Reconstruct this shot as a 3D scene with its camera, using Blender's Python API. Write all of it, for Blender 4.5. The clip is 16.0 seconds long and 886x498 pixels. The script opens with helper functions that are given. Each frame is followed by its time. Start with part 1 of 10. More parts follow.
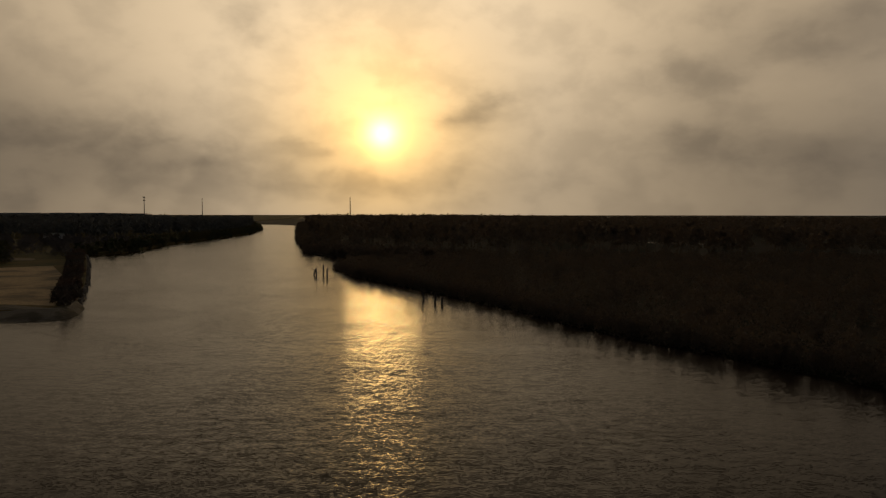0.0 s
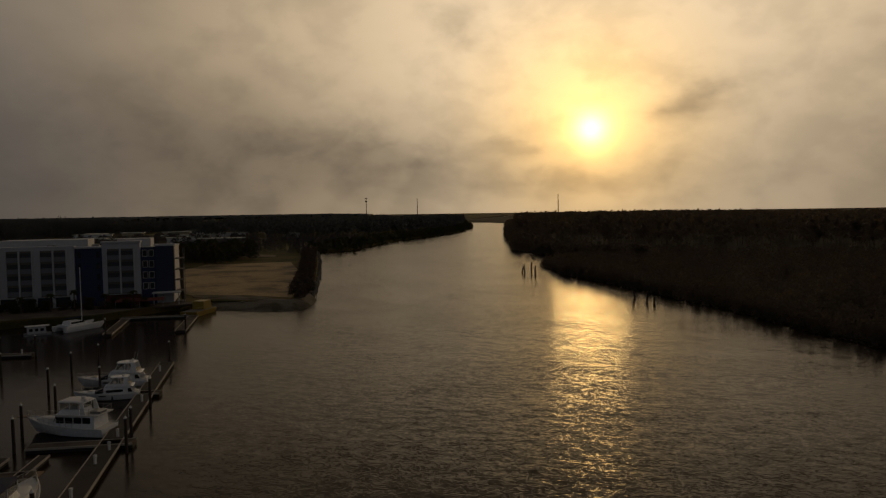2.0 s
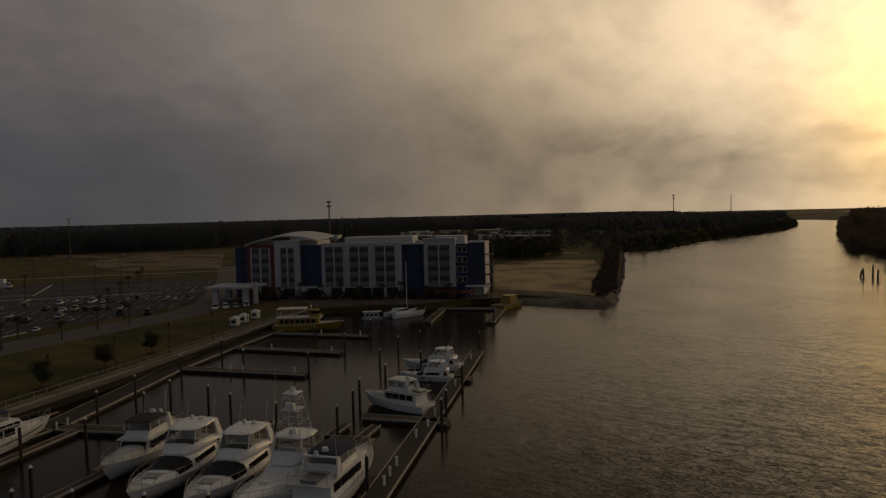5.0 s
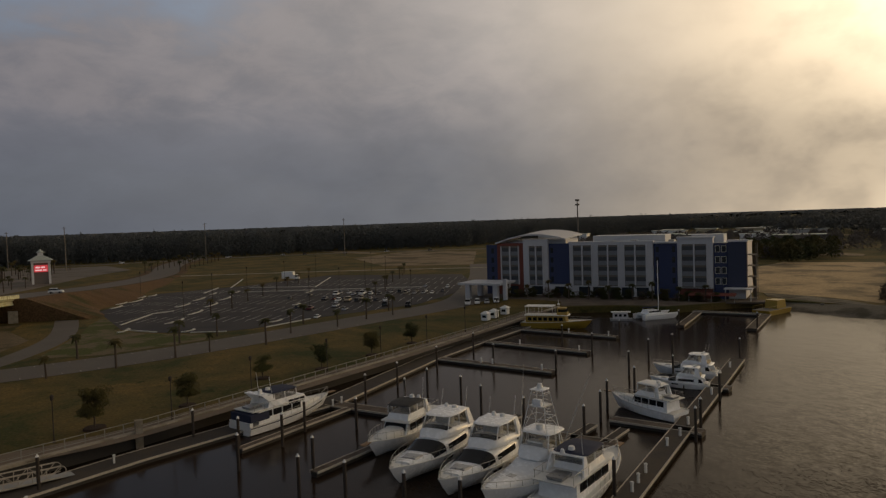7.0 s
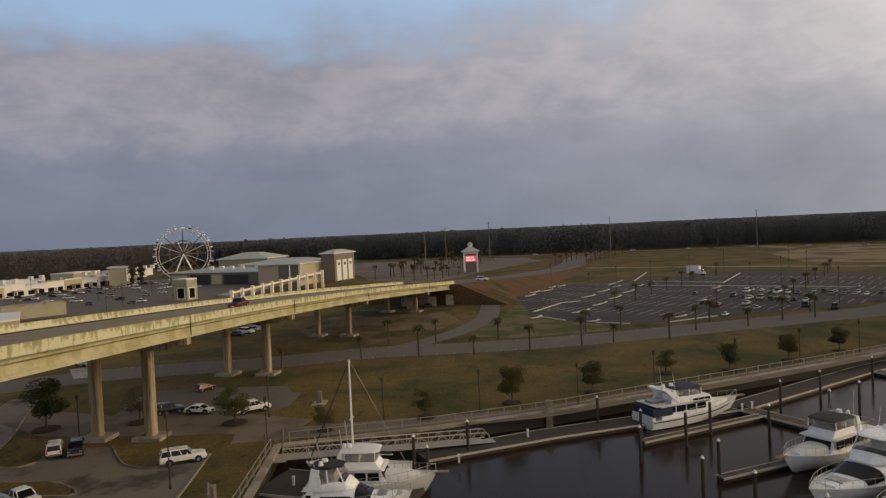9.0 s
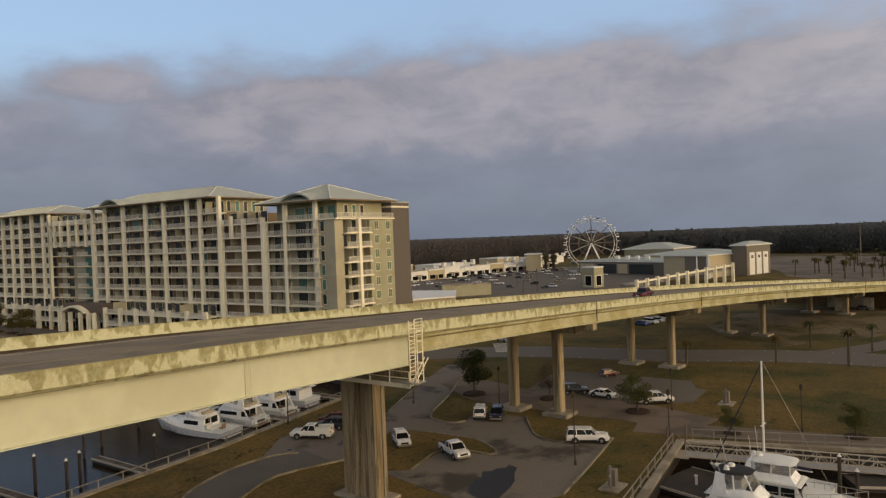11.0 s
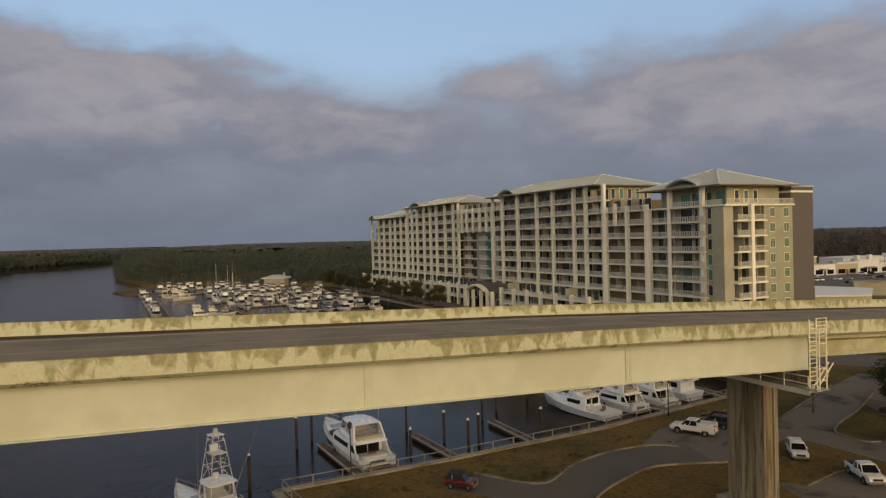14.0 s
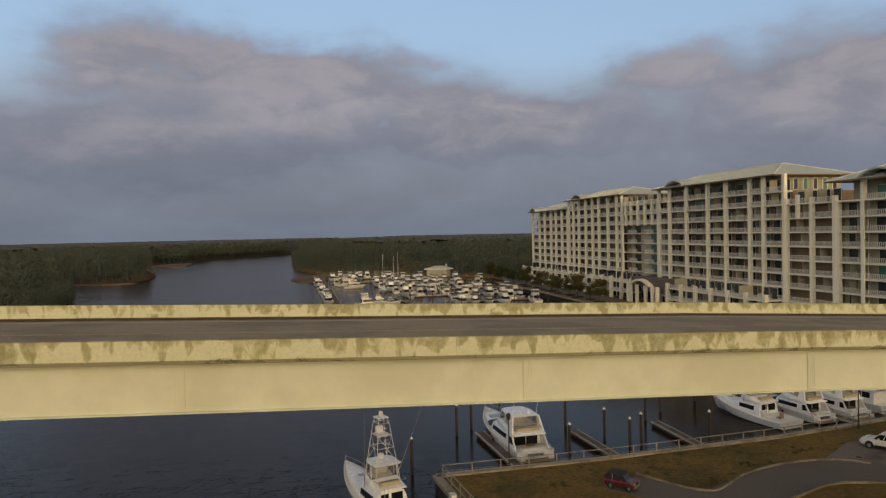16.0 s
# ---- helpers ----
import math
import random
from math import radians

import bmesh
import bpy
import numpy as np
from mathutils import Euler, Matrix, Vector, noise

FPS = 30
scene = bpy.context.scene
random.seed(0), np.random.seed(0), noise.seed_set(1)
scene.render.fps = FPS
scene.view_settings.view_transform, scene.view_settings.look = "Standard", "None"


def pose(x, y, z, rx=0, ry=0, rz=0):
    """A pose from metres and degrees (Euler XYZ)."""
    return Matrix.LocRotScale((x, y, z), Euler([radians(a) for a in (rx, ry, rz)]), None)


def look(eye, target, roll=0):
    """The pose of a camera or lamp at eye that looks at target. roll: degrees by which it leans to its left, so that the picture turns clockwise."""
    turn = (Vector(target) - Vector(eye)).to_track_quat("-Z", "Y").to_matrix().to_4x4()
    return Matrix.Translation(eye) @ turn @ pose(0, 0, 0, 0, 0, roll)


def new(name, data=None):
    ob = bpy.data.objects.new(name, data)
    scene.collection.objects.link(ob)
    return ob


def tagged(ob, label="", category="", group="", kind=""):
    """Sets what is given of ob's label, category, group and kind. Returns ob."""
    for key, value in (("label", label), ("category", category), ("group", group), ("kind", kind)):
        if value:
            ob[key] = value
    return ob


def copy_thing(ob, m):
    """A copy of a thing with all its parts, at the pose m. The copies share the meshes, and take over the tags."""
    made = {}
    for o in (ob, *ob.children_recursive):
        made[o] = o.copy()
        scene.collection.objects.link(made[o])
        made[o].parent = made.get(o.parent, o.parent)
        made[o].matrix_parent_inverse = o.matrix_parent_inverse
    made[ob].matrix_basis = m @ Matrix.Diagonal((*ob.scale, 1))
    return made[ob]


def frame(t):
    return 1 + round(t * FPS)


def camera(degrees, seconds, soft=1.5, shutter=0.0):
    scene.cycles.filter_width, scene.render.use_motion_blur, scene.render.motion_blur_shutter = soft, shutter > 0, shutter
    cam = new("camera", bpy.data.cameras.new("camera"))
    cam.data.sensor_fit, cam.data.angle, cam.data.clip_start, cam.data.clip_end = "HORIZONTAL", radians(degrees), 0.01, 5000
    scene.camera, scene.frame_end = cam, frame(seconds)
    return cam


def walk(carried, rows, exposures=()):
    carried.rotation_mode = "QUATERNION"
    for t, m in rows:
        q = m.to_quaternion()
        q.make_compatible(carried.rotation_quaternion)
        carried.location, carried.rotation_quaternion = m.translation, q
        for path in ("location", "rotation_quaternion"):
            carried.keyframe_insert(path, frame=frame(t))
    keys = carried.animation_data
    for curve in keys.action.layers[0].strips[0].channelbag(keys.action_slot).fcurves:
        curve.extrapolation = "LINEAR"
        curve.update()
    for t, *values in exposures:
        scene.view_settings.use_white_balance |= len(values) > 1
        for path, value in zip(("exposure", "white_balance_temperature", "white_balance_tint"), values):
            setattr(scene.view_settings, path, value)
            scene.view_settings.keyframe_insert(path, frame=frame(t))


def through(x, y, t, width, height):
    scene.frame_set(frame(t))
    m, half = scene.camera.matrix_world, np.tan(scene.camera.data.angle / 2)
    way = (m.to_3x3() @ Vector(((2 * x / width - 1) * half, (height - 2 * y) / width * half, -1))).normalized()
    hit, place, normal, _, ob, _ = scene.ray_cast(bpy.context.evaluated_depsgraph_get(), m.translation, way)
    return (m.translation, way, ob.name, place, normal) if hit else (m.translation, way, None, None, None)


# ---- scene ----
# ---- camera and its way: a drone that hovers and turns ----
EYE_Z = 24.0
cam = camera(64.0, 16.0, soft=1.3)
# seconds, heading to the left, tilt, lean
PATH = (
    (0.0, 0.00, -3.02, -0.05),
    (0.5, 4.26, -3.10, 0.02),
    (1.0, 8.42, -3.18, 0.25),
    (1.5, 12.51, -3.18, 0.65),
    (2.0, 16.66, -3.12, 0.92),
    (2.5, 21.16, -3.07, 1.06),
    (3.0, 25.09, -2.99, 1.07),
    (3.5, 28.75, -2.93, 1.10),
    (4.0, 32.60, -2.87, 1.20),
    (4.2, 34.14, -2.86, 1.24),
    (6.3, 52.82, -2.50, 1.80),
    (6.5, 54.77, -2.45, 1.83),
    (7.0, 60.66, -2.32, 1.89),
    (7.5, 67.29, -2.17, 1.99),
    (8.0, 75.39, -1.96, 2.22),
    (8.5, 83.80, -1.78, 2.42),
    (9.0, 92.47, -1.58, 2.62),
    (9.5, 100.76, -1.42, 2.66),
    (10.0, 109.37, -1.27, 2.63),
    (10.2, 113.07, -1.22, 2.50),
    (12.3, 137.13, -0.82, 2.09),
    (12.5, 139.21, -0.86, 2.04),
    (13.0, 144.22, -0.87, 1.85),
    (13.5, 149.44, -0.92, 1.75),
    (14.0, 154.71, -1.01, 1.57),
    (14.5, 159.54, -1.03, 1.52),
    (15.0, 164.06, -1.11, 1.54),
    (15.5, 166.74, -1.29, 1.11),
    (16.0, 167.63, -1.30, 1.23),
)
EXPOSURES = (
    (0.0, -2.30, 6800, 12), (2.0, -2.30, 6800, 12), (4.2, -2.17, 6800, 12), (6.3, -1.0, 6600, 11),
    (7.0, -0.68, 6400, 10), (8.0, -0.19, 6200, 10), (9.0, 0.2, 6150, 10), (10.2, 0.34, 6200, 10), (12.5, 0.23, 6300, 10), (16.0, 0.18, 6300, 10),
)
walk(cam, [(t, pose(0, 0, EYE_Z, 90 + tilt, lean, turn)) for t, turn, tilt, lean in PATH], EXPOSURES)

# ---- sky and sun ----
SUN = Vector((-0.0843, 0.9907, 0.1070)).normalized()


def node_tree(owner):
    owner.use_nodes = True
    owner.node_tree.nodes.clear()
    return owner.node_tree


class Net:
    """Short hand for shader nodes: every call gives an output socket."""

    def __init__(self, tree):
        self.tree = tree

    def node(self, kind):
        return self.tree.nodes.new(kind)

    def put(self, socket, value):
        if isinstance(value, bpy.types.NodeSocket):
            self.tree.links.new(value, socket)
        elif value is not None:
            socket.default_value = value

    def math(self, op, a, b=None, c=None, clamp=False):
        n = self.node("ShaderNodeMath")
        n.operation, n.use_clamp = op, clamp
        for i, v in enumerate((a, b, c)):
            self.put(n.inputs[i], v)
        return n.outputs[0]

    def vec(self, op, a, b=None, out=0):
        n = self.node("ShaderNodeVectorMath")
        n.operation = op
        self.put(n.inputs[0], a)
        self.put(n.inputs[1], b)
        return n.outputs[out]

    def scale(self, a, s):
        n = self.node("ShaderNodeVectorMath")
        n.operation = "SCALE"
        self.put(n.inputs[0], a)
        self.put(n.inputs[3], s)
        return n.outputs[0]

    def mix(self, fac, a, b, mode="MIX"):
        n = self.node("ShaderNodeMix")
        n.data_type, n.blend_type = "RGBA", mode
        self.put(n.inputs[0], fac)
        for s, v in ((n.inputs[6], a), (n.inputs[7], b)):
            self.put(s, (*v, 1) if isinstance(v, tuple) and len(v) == 3 else v)
        return n.outputs[2]

    def noise(self, coords, scale, detail=4.0, rough=0.55, out=0, distortion=0.0):
        n = self.node("ShaderNodeTexNoise")
        self.put(n.inputs["Vector"], coords)
        n.inputs["Scale"].default_value = scale
        n.inputs["Detail"].default_value = detail
        n.inputs["Roughness"].default_value = rough
        n.inputs["Distortion"].default_value = distortion
        return n.outputs[out]

    def step(self, value, lo, hi, a=0.0, b=1.0):
        n = self.node("ShaderNodeMapRange")
        n.interpolation_type = "SMOOTHSTEP"
        self.put(n.inputs[0], value)
        for i, v in enumerate((lo, hi, a, b)):
            self.put(n.inputs[i + 1], v)
        return n.outputs[0]


# clouds that veil the sun's glow: heading, height, half width, half height in degrees, weight
VEILS = ((-2.1, 7.9, 2.6, 1.2, 0.8), (-20.0, 10.5, 5.0, 2.2, 0.6), (-28.0, 12.8, 5.5, 2.2, 0.75), (-18.8, 5.6, 3.4, 1.1, 0.5), (-27.5, 4.2, 7.0, 1.9, 0.8), (27.0, 4.8, 8.0, 2.0, 0.55),
         (19.0, 4.3, 4.5, 1.1, 0.6), (12.4, 5.0, 1.8, 0.7, 0.6), (38.0, 6.4, 8.0, 3.2, 0.6), (60.0, 5.5, 17.0, 7.5, 0.75), (32.0, 2.6, 15.0, 3.0, 0.5), (15.0, 14.4, 1.8, 1.2, 0.3), (5.0, 2.2, 16.0, 1.0, 0.35))
# clouds of the clearer side, and two gaps between them
PUFFS = ((192.0, 13.6, 5.5, 3.2, 1.0), (184.0, 13.0, 5.0, 2.4, 0.8), (175.0, 12.2, 9.0, 2.6, 1.1), (163.5, 8.8, 9.5, 2.2, 1.1), (150.5, 12.2, 5.0, 1.8, 0.8), (137.0, 9.6, 10.0, 4.2, 1.2),
         (121.0, 10.4, 10.0, 4.4, 1.2), (193.0, 6.8, 10.0, 2.6, 0.9), (104.0, 10.5, 14.0, 4.2, 1.2), (85.0, 12.0, 13.0, 4.6, 0.9), (62.0, 15.0, 15.0, 9.0, 1.2), (172.5, 8.9, 2.2, 2.0, -0.4), (180.0, 8.6, 7.0, 1.6, 0.6))


def build_sky():
    world = bpy.data.worlds.new("evening_sky")
    scene.world = world
    net = Net(node_tree(world))
    way = net.vec("NORMALIZE", net.node("ShaderNodeTexCoord").outputs["Generated"])
    sep = net.node("ShaderNodeSeparateXYZ")
    net.put(sep.inputs[0], way)
    up = net.math("MAXIMUM", sep.outputs[2], 0.0)
    ang = net.math("ARCCOSINE", net.vec("DOT_PRODUCT", way, tuple(SUN), out=1))
    clear = net.node("ShaderNodeTexSky")
    clear.sky_type, clear.sun_disc, clear.dust_density = "NISHITA", False, 2.0
    clear.sun_elevation, clear.sun_rotation = math.asin(SUN.z), math.atan2(SUN.x, SUN.y)
    # heading and height in degrees, counted from the middle of the turn so that the seam lies behind
    mid = radians(84)
    fore = net.vec("DOT_PRODUCT", way, (-math.sin(mid), math.cos(mid), 0), out=1)
    left = net.vec("DOT_PRODUCT", way, (-math.cos(mid), -math.sin(mid), 0), out=1)
    head = net.math("MULTIPLY_ADD", net.math("ARCTAN2", left, fore), 57.2958, 84.0)
    high = net.math("MULTIPLY", net.math("ARCSINE", sep.outputs[2]), 57.2958)
    flat = net.node("ShaderNodeMapping")
    net.put(flat.inputs[0], way)
    flat.inputs["Scale"].default_value = (1.0, 1.0, 2.2)
    flat = flat.outputs[0]
    big = net.noise(flat, 3.2, 3, 0.5)
    small = net.noise(flat, 10.0, 7, 0.6, distortion=0.3)
    round_way = net.node("ShaderNodeMapping")
    net.put(round_way.inputs[0], way)
    round_way.inputs["Scale"].default_value = (1.0, 1.0, 1.5)
    soft = net.noise(round_way.outputs[0], 13.0, 4, 0.52, distortion=0.15)
    # ragged edges: the place looked up wanders by a few degrees
    wander = net.vec("SUBTRACT", net.noise(flat, 8.0, 4, 0.55, out=1), (0.5, 0.5, 0.5))
    place = net.node("ShaderNodeCombineXYZ")
    net.put(place.inputs[0], head)
    net.put(place.inputs[1], high)
    place = net.vec("ADD", place.outputs[0], net.vec("MULTIPLY", wander, (10.0, 5.0, 0.0)))

    def heap(rows):
        total = 0.0
        for a, e, w, h, k in rows:
            d = net.vec("MULTIPLY", net.vec("SUBTRACT", place, (a, e, 0)), (1 / w, 1 / h, 0))
            total = net.math("MULTIPLY_ADD", net.math("POWER", 0.3679, net.vec("DOT_PRODUCT", d, d, out=1)), k, total)
        return total

    veil = net.math("MULTIPLY", net.math("MAXIMUM", heap(VEILS), 0.0), net.step(soft, 0.3, 0.68, 0.72, 1.2))
    puff = net.math("MULTIPLY", heap(PUFFS), net.step(small, 0.25, 0.7, 0.75, 1.2))
    cover = net.math("ADD", net.step(puff, 0.0, 1.05), net.math("ADD", net.step(high, 14.0, 6.0, 0.0, 0.9), net.step(head, 75.0, 45.0)), clamp=True)
    cover = net.math("MAXIMUM", cover, net.step(up, 0.32, 0.46, 0.0, 0.9))
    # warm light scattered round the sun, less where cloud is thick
    # glow widened towards +x, mostly unseen, added to warm the apartment front
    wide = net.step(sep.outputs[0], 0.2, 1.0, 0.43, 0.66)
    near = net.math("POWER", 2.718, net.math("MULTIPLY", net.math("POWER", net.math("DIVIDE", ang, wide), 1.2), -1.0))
    disc = net.math("POWER", 2.718, net.math("MULTIPLY", net.math("POWER", net.math("DIVIDE", ang, 0.052), 1.15), -1.0))
    core = net.math("POWER", 2.718, net.math("MULTIPLY", net.math("POWER", net.math("DIVIDE", ang, 0.019), 1.7), -1.0))
    thin = net.math("POWER", 2.718, net.math("MULTIPLY", veil, -0.66))
    thin = net.math("MULTIPLY", thin, net.math("MULTIPLY", net.step(big, 0.35, 0.68, 1.04, 0.92), net.mix(net.step(ang, 0.45, 0.8), net.step(soft, 0.40, 0.70, 1.03, 0.86), (0.96, 0.96, 0.96))))
    thin = net.math("MULTIPLY", thin, net.math("MULTIPLY", net.step(up, 0.0, 0.30, 0.82, 1.70), net.step(up, 0.32, 0.6, 1.0, 0.5)))
    grey = net.mix(net.step(up, 0.0, 0.2), (0.143, 0.162, 0.202), (0.214, 0.219, 0.262))
    grey = net.mix(net.step(up, 0.28, 0.5), grey, (0.150, 0.139, 0.133))
    lit = net.math("MULTIPLY", net.step(puff, 0.35, 1.15, 0.0, 0.8), net.step(small, 0.3, 0.62, 0.35, 1.0))
    grey = net.mix(net.math("MULTIPLY", lit, net.step(up, 0.06, 0.16)), grey, (0.306, 0.281, 0.298))
    grey = net.scale(grey, net.math("MULTIPLY", net.step(small, 0.25, 0.75, 0.93, 1.06), net.step(big, 0.3, 0.7, 1.06, 0.94)))
    grey = net.mix(net.step(ang, 1.0, 0.4, 0.0, 0.85), grey, (0.262, 0.212, 0.170))
    tone = net.mix(net.step(ang, 0.03, 0.25), (4.15, 2.9, 1.35), (3.7, 2.90, 1.86))
    tone = net.mix(net.step(ang, 0.55, 1.05), tone, (3.4, 2.95, 2.3))
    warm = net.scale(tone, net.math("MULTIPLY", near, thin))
    cloud = net.vec("ADD", grey, warm)
    gap = net.vec("ADD", net.scale(clear.outputs[0], 0.06), net.mix(net.step(high, 6.0, 15.0), (0.205, 0.235, 0.300), (0.222, 0.308, 0.450)))
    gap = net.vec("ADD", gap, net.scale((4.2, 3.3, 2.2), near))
    base = net.mix(cover, gap, cloud)
    glare = net.vec("ADD", net.scale((5.4, 2.7, 0.45), net.math("MULTIPLY", disc, thin)), net.scale((24.0, 13.4, 3.8), core))
    total = net.vec("ADD", base, glare)
    back = net.node("ShaderNodeBackground")
    net.put(back.inputs[0], total)
    back.inputs[1].default_value = 1.0
    net.put(net.node("ShaderNodeOutputWorld").inputs[0], back.outputs[0])


build_sky()
sun = new("sun", bpy.data.lights.new("sun", "SUN"))
sun.data.energy, sun.data.angle, sun.data.color = 0.28, radians(6.0), (1.0, 0.64, 0.24)
sun.matrix_basis = look(SUN * 100, (0, 0, 0))


# ---- materials ----
def material(name, colour, rough=0.7, metal=0.0, grain=1.0, vary=0.25, bump=0.15, second=None, patch=0.15, patch_at=(0.45, 0.6), spec=0.5, per_object=0.0):
    """A surface with fine grain, broad stains and a little relief, in metres."""
    m = bpy.data.materials.new(name)
    net = Net(node_tree(m))
    at = net.node("ShaderNodeNewGeometry").outputs["Position"]
    fine = net.noise(at, 3.0 * grain, 6, 0.6)
    broad = net.noise(at, patch, 5, 0.55)
    c = net.mix(net.step(fine, 0.3, 0.7), tuple(k * (1 - vary) for k in colour), tuple(min(1, k * (1 + vary)) for k in colour))
    if second:
        c = net.mix(net.step(broad, *patch_at), c, net.mix(net.step(fine, 0.3, 0.7), tuple(k * (1 - vary) for k in second), second))
    if per_object:
        rnd = net.node("ShaderNodeObjectInfo").outputs["Random"]
        c = net.scale(c, net.step(rnd, 0.0, 1.0, 1 - per_object, 1 + per_object))
    b = net.node("ShaderNodeBsdfPrincipled")
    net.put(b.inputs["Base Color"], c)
    net.put(b.inputs["Roughness"], net.step(fine, 0.2, 0.8, max(0.02, rough - 0.12), min(1, rough + 0.1)))
    b.inputs["Metallic"].default_value = metal
    b.inputs["Specular IOR Level"].default_value = spec
    if bump:
        n = net.node("ShaderNodeBump")
        n.inputs["Strength"].default_value = bump
        n.inputs["Distance"].default_value = 0.05
        net.put(n.inputs["Height"], fine)
        net.put(b.inputs["Normal"], n.outputs[0])
    net.put(net.node("ShaderNodeOutputMaterial").inputs[0], b.outputs[0])
    return m


def water_material():
    m = bpy.data.materials.new("river_water")
    net = Net(node_tree(m))
    at = net.node("ShaderNodeNewGeometry").outputs["Position"]
    turn = net.node("ShaderNodeMapping")
    net.put(turn.inputs[0], at)
    turn.inputs["Rotation"].default_value = (0, 0, radians(-14))
    turn.inputs["Scale"].default_value = (0.5, 1.25, 1.0)
    # slopes of the wavelets, at three sizes
    slope = net.vec("SUBTRACT", net.noise(turn.outputs[0], 5.6, 3, 0.6, out=1, distortion=0.4), (0.5, 0.5, 0.5))
    chop = net.vec("SUBTRACT", net.noise(turn.outputs[0], 1.1, 2, 0.5, out=1, distortion=0.3), (0.5, 0.5, 0.5))
    swell = net.vec("SUBTRACT", net.noise(turn.outputs[0], 0.09, 2, 0.5, out=1), (0.5, 0.5, 0.5))
    slope = net.vec("ADD", net.scale(slope, 0.40), net.vec("ADD", net.scale(chop, 0.17), net.scale(swell, 0.06)))
    # wind lanes: ruffled and smoother drifts across the river
    calm = net.step(net.noise(at, 0.02, 5, 0.6, distortion=1.2), 0.40, 0.62, 0.62, 1.0)
    # the basin behind the outer dock lies sheltered from the wind
    river = net.vec("DOT_PRODUCT", net.vec("SUBTRACT", at, (-73.6, 95.2, 0.0)), (0.864, 0.504, 0.0), out=1)
    calm = net.math("MULTIPLY", calm, net.math("MAXIMUM", net.step(river, -8.0, 22.0, 0.22, 1.0), net.step(net.vec("DOT_PRODUCT", at, (1.0, 0.0, 0.0), out=1), -34.0, -6.0, 0.0, 0.8)))
    face = net.vec("MULTIPLY", net.scale(slope, calm), (0.50, 1.75, 0.0))
    face = net.vec("NORMALIZE", net.vec("ADD", face, (0.0, 0.0, 1.0)))
    b = net.node("ShaderNodeBsdfPrincipled")
    net.put(b.inputs["Base Color"], net.mix(net.noise(at, 0.03, 3), (0.023, 0.015, 0.010), (0.030, 0.020, 0.013)))
    b.inputs["Roughness"].default_value = 0.16
    b.inputs["Specular IOR Level"].default_value = 0.085
    b.inputs["IOR"].default_value = 1.33
    net.put(b.inputs["Normal"], face)
    net.put(net.node("ShaderNodeOutputMaterial").inputs[0], b.outputs[0])
    return m


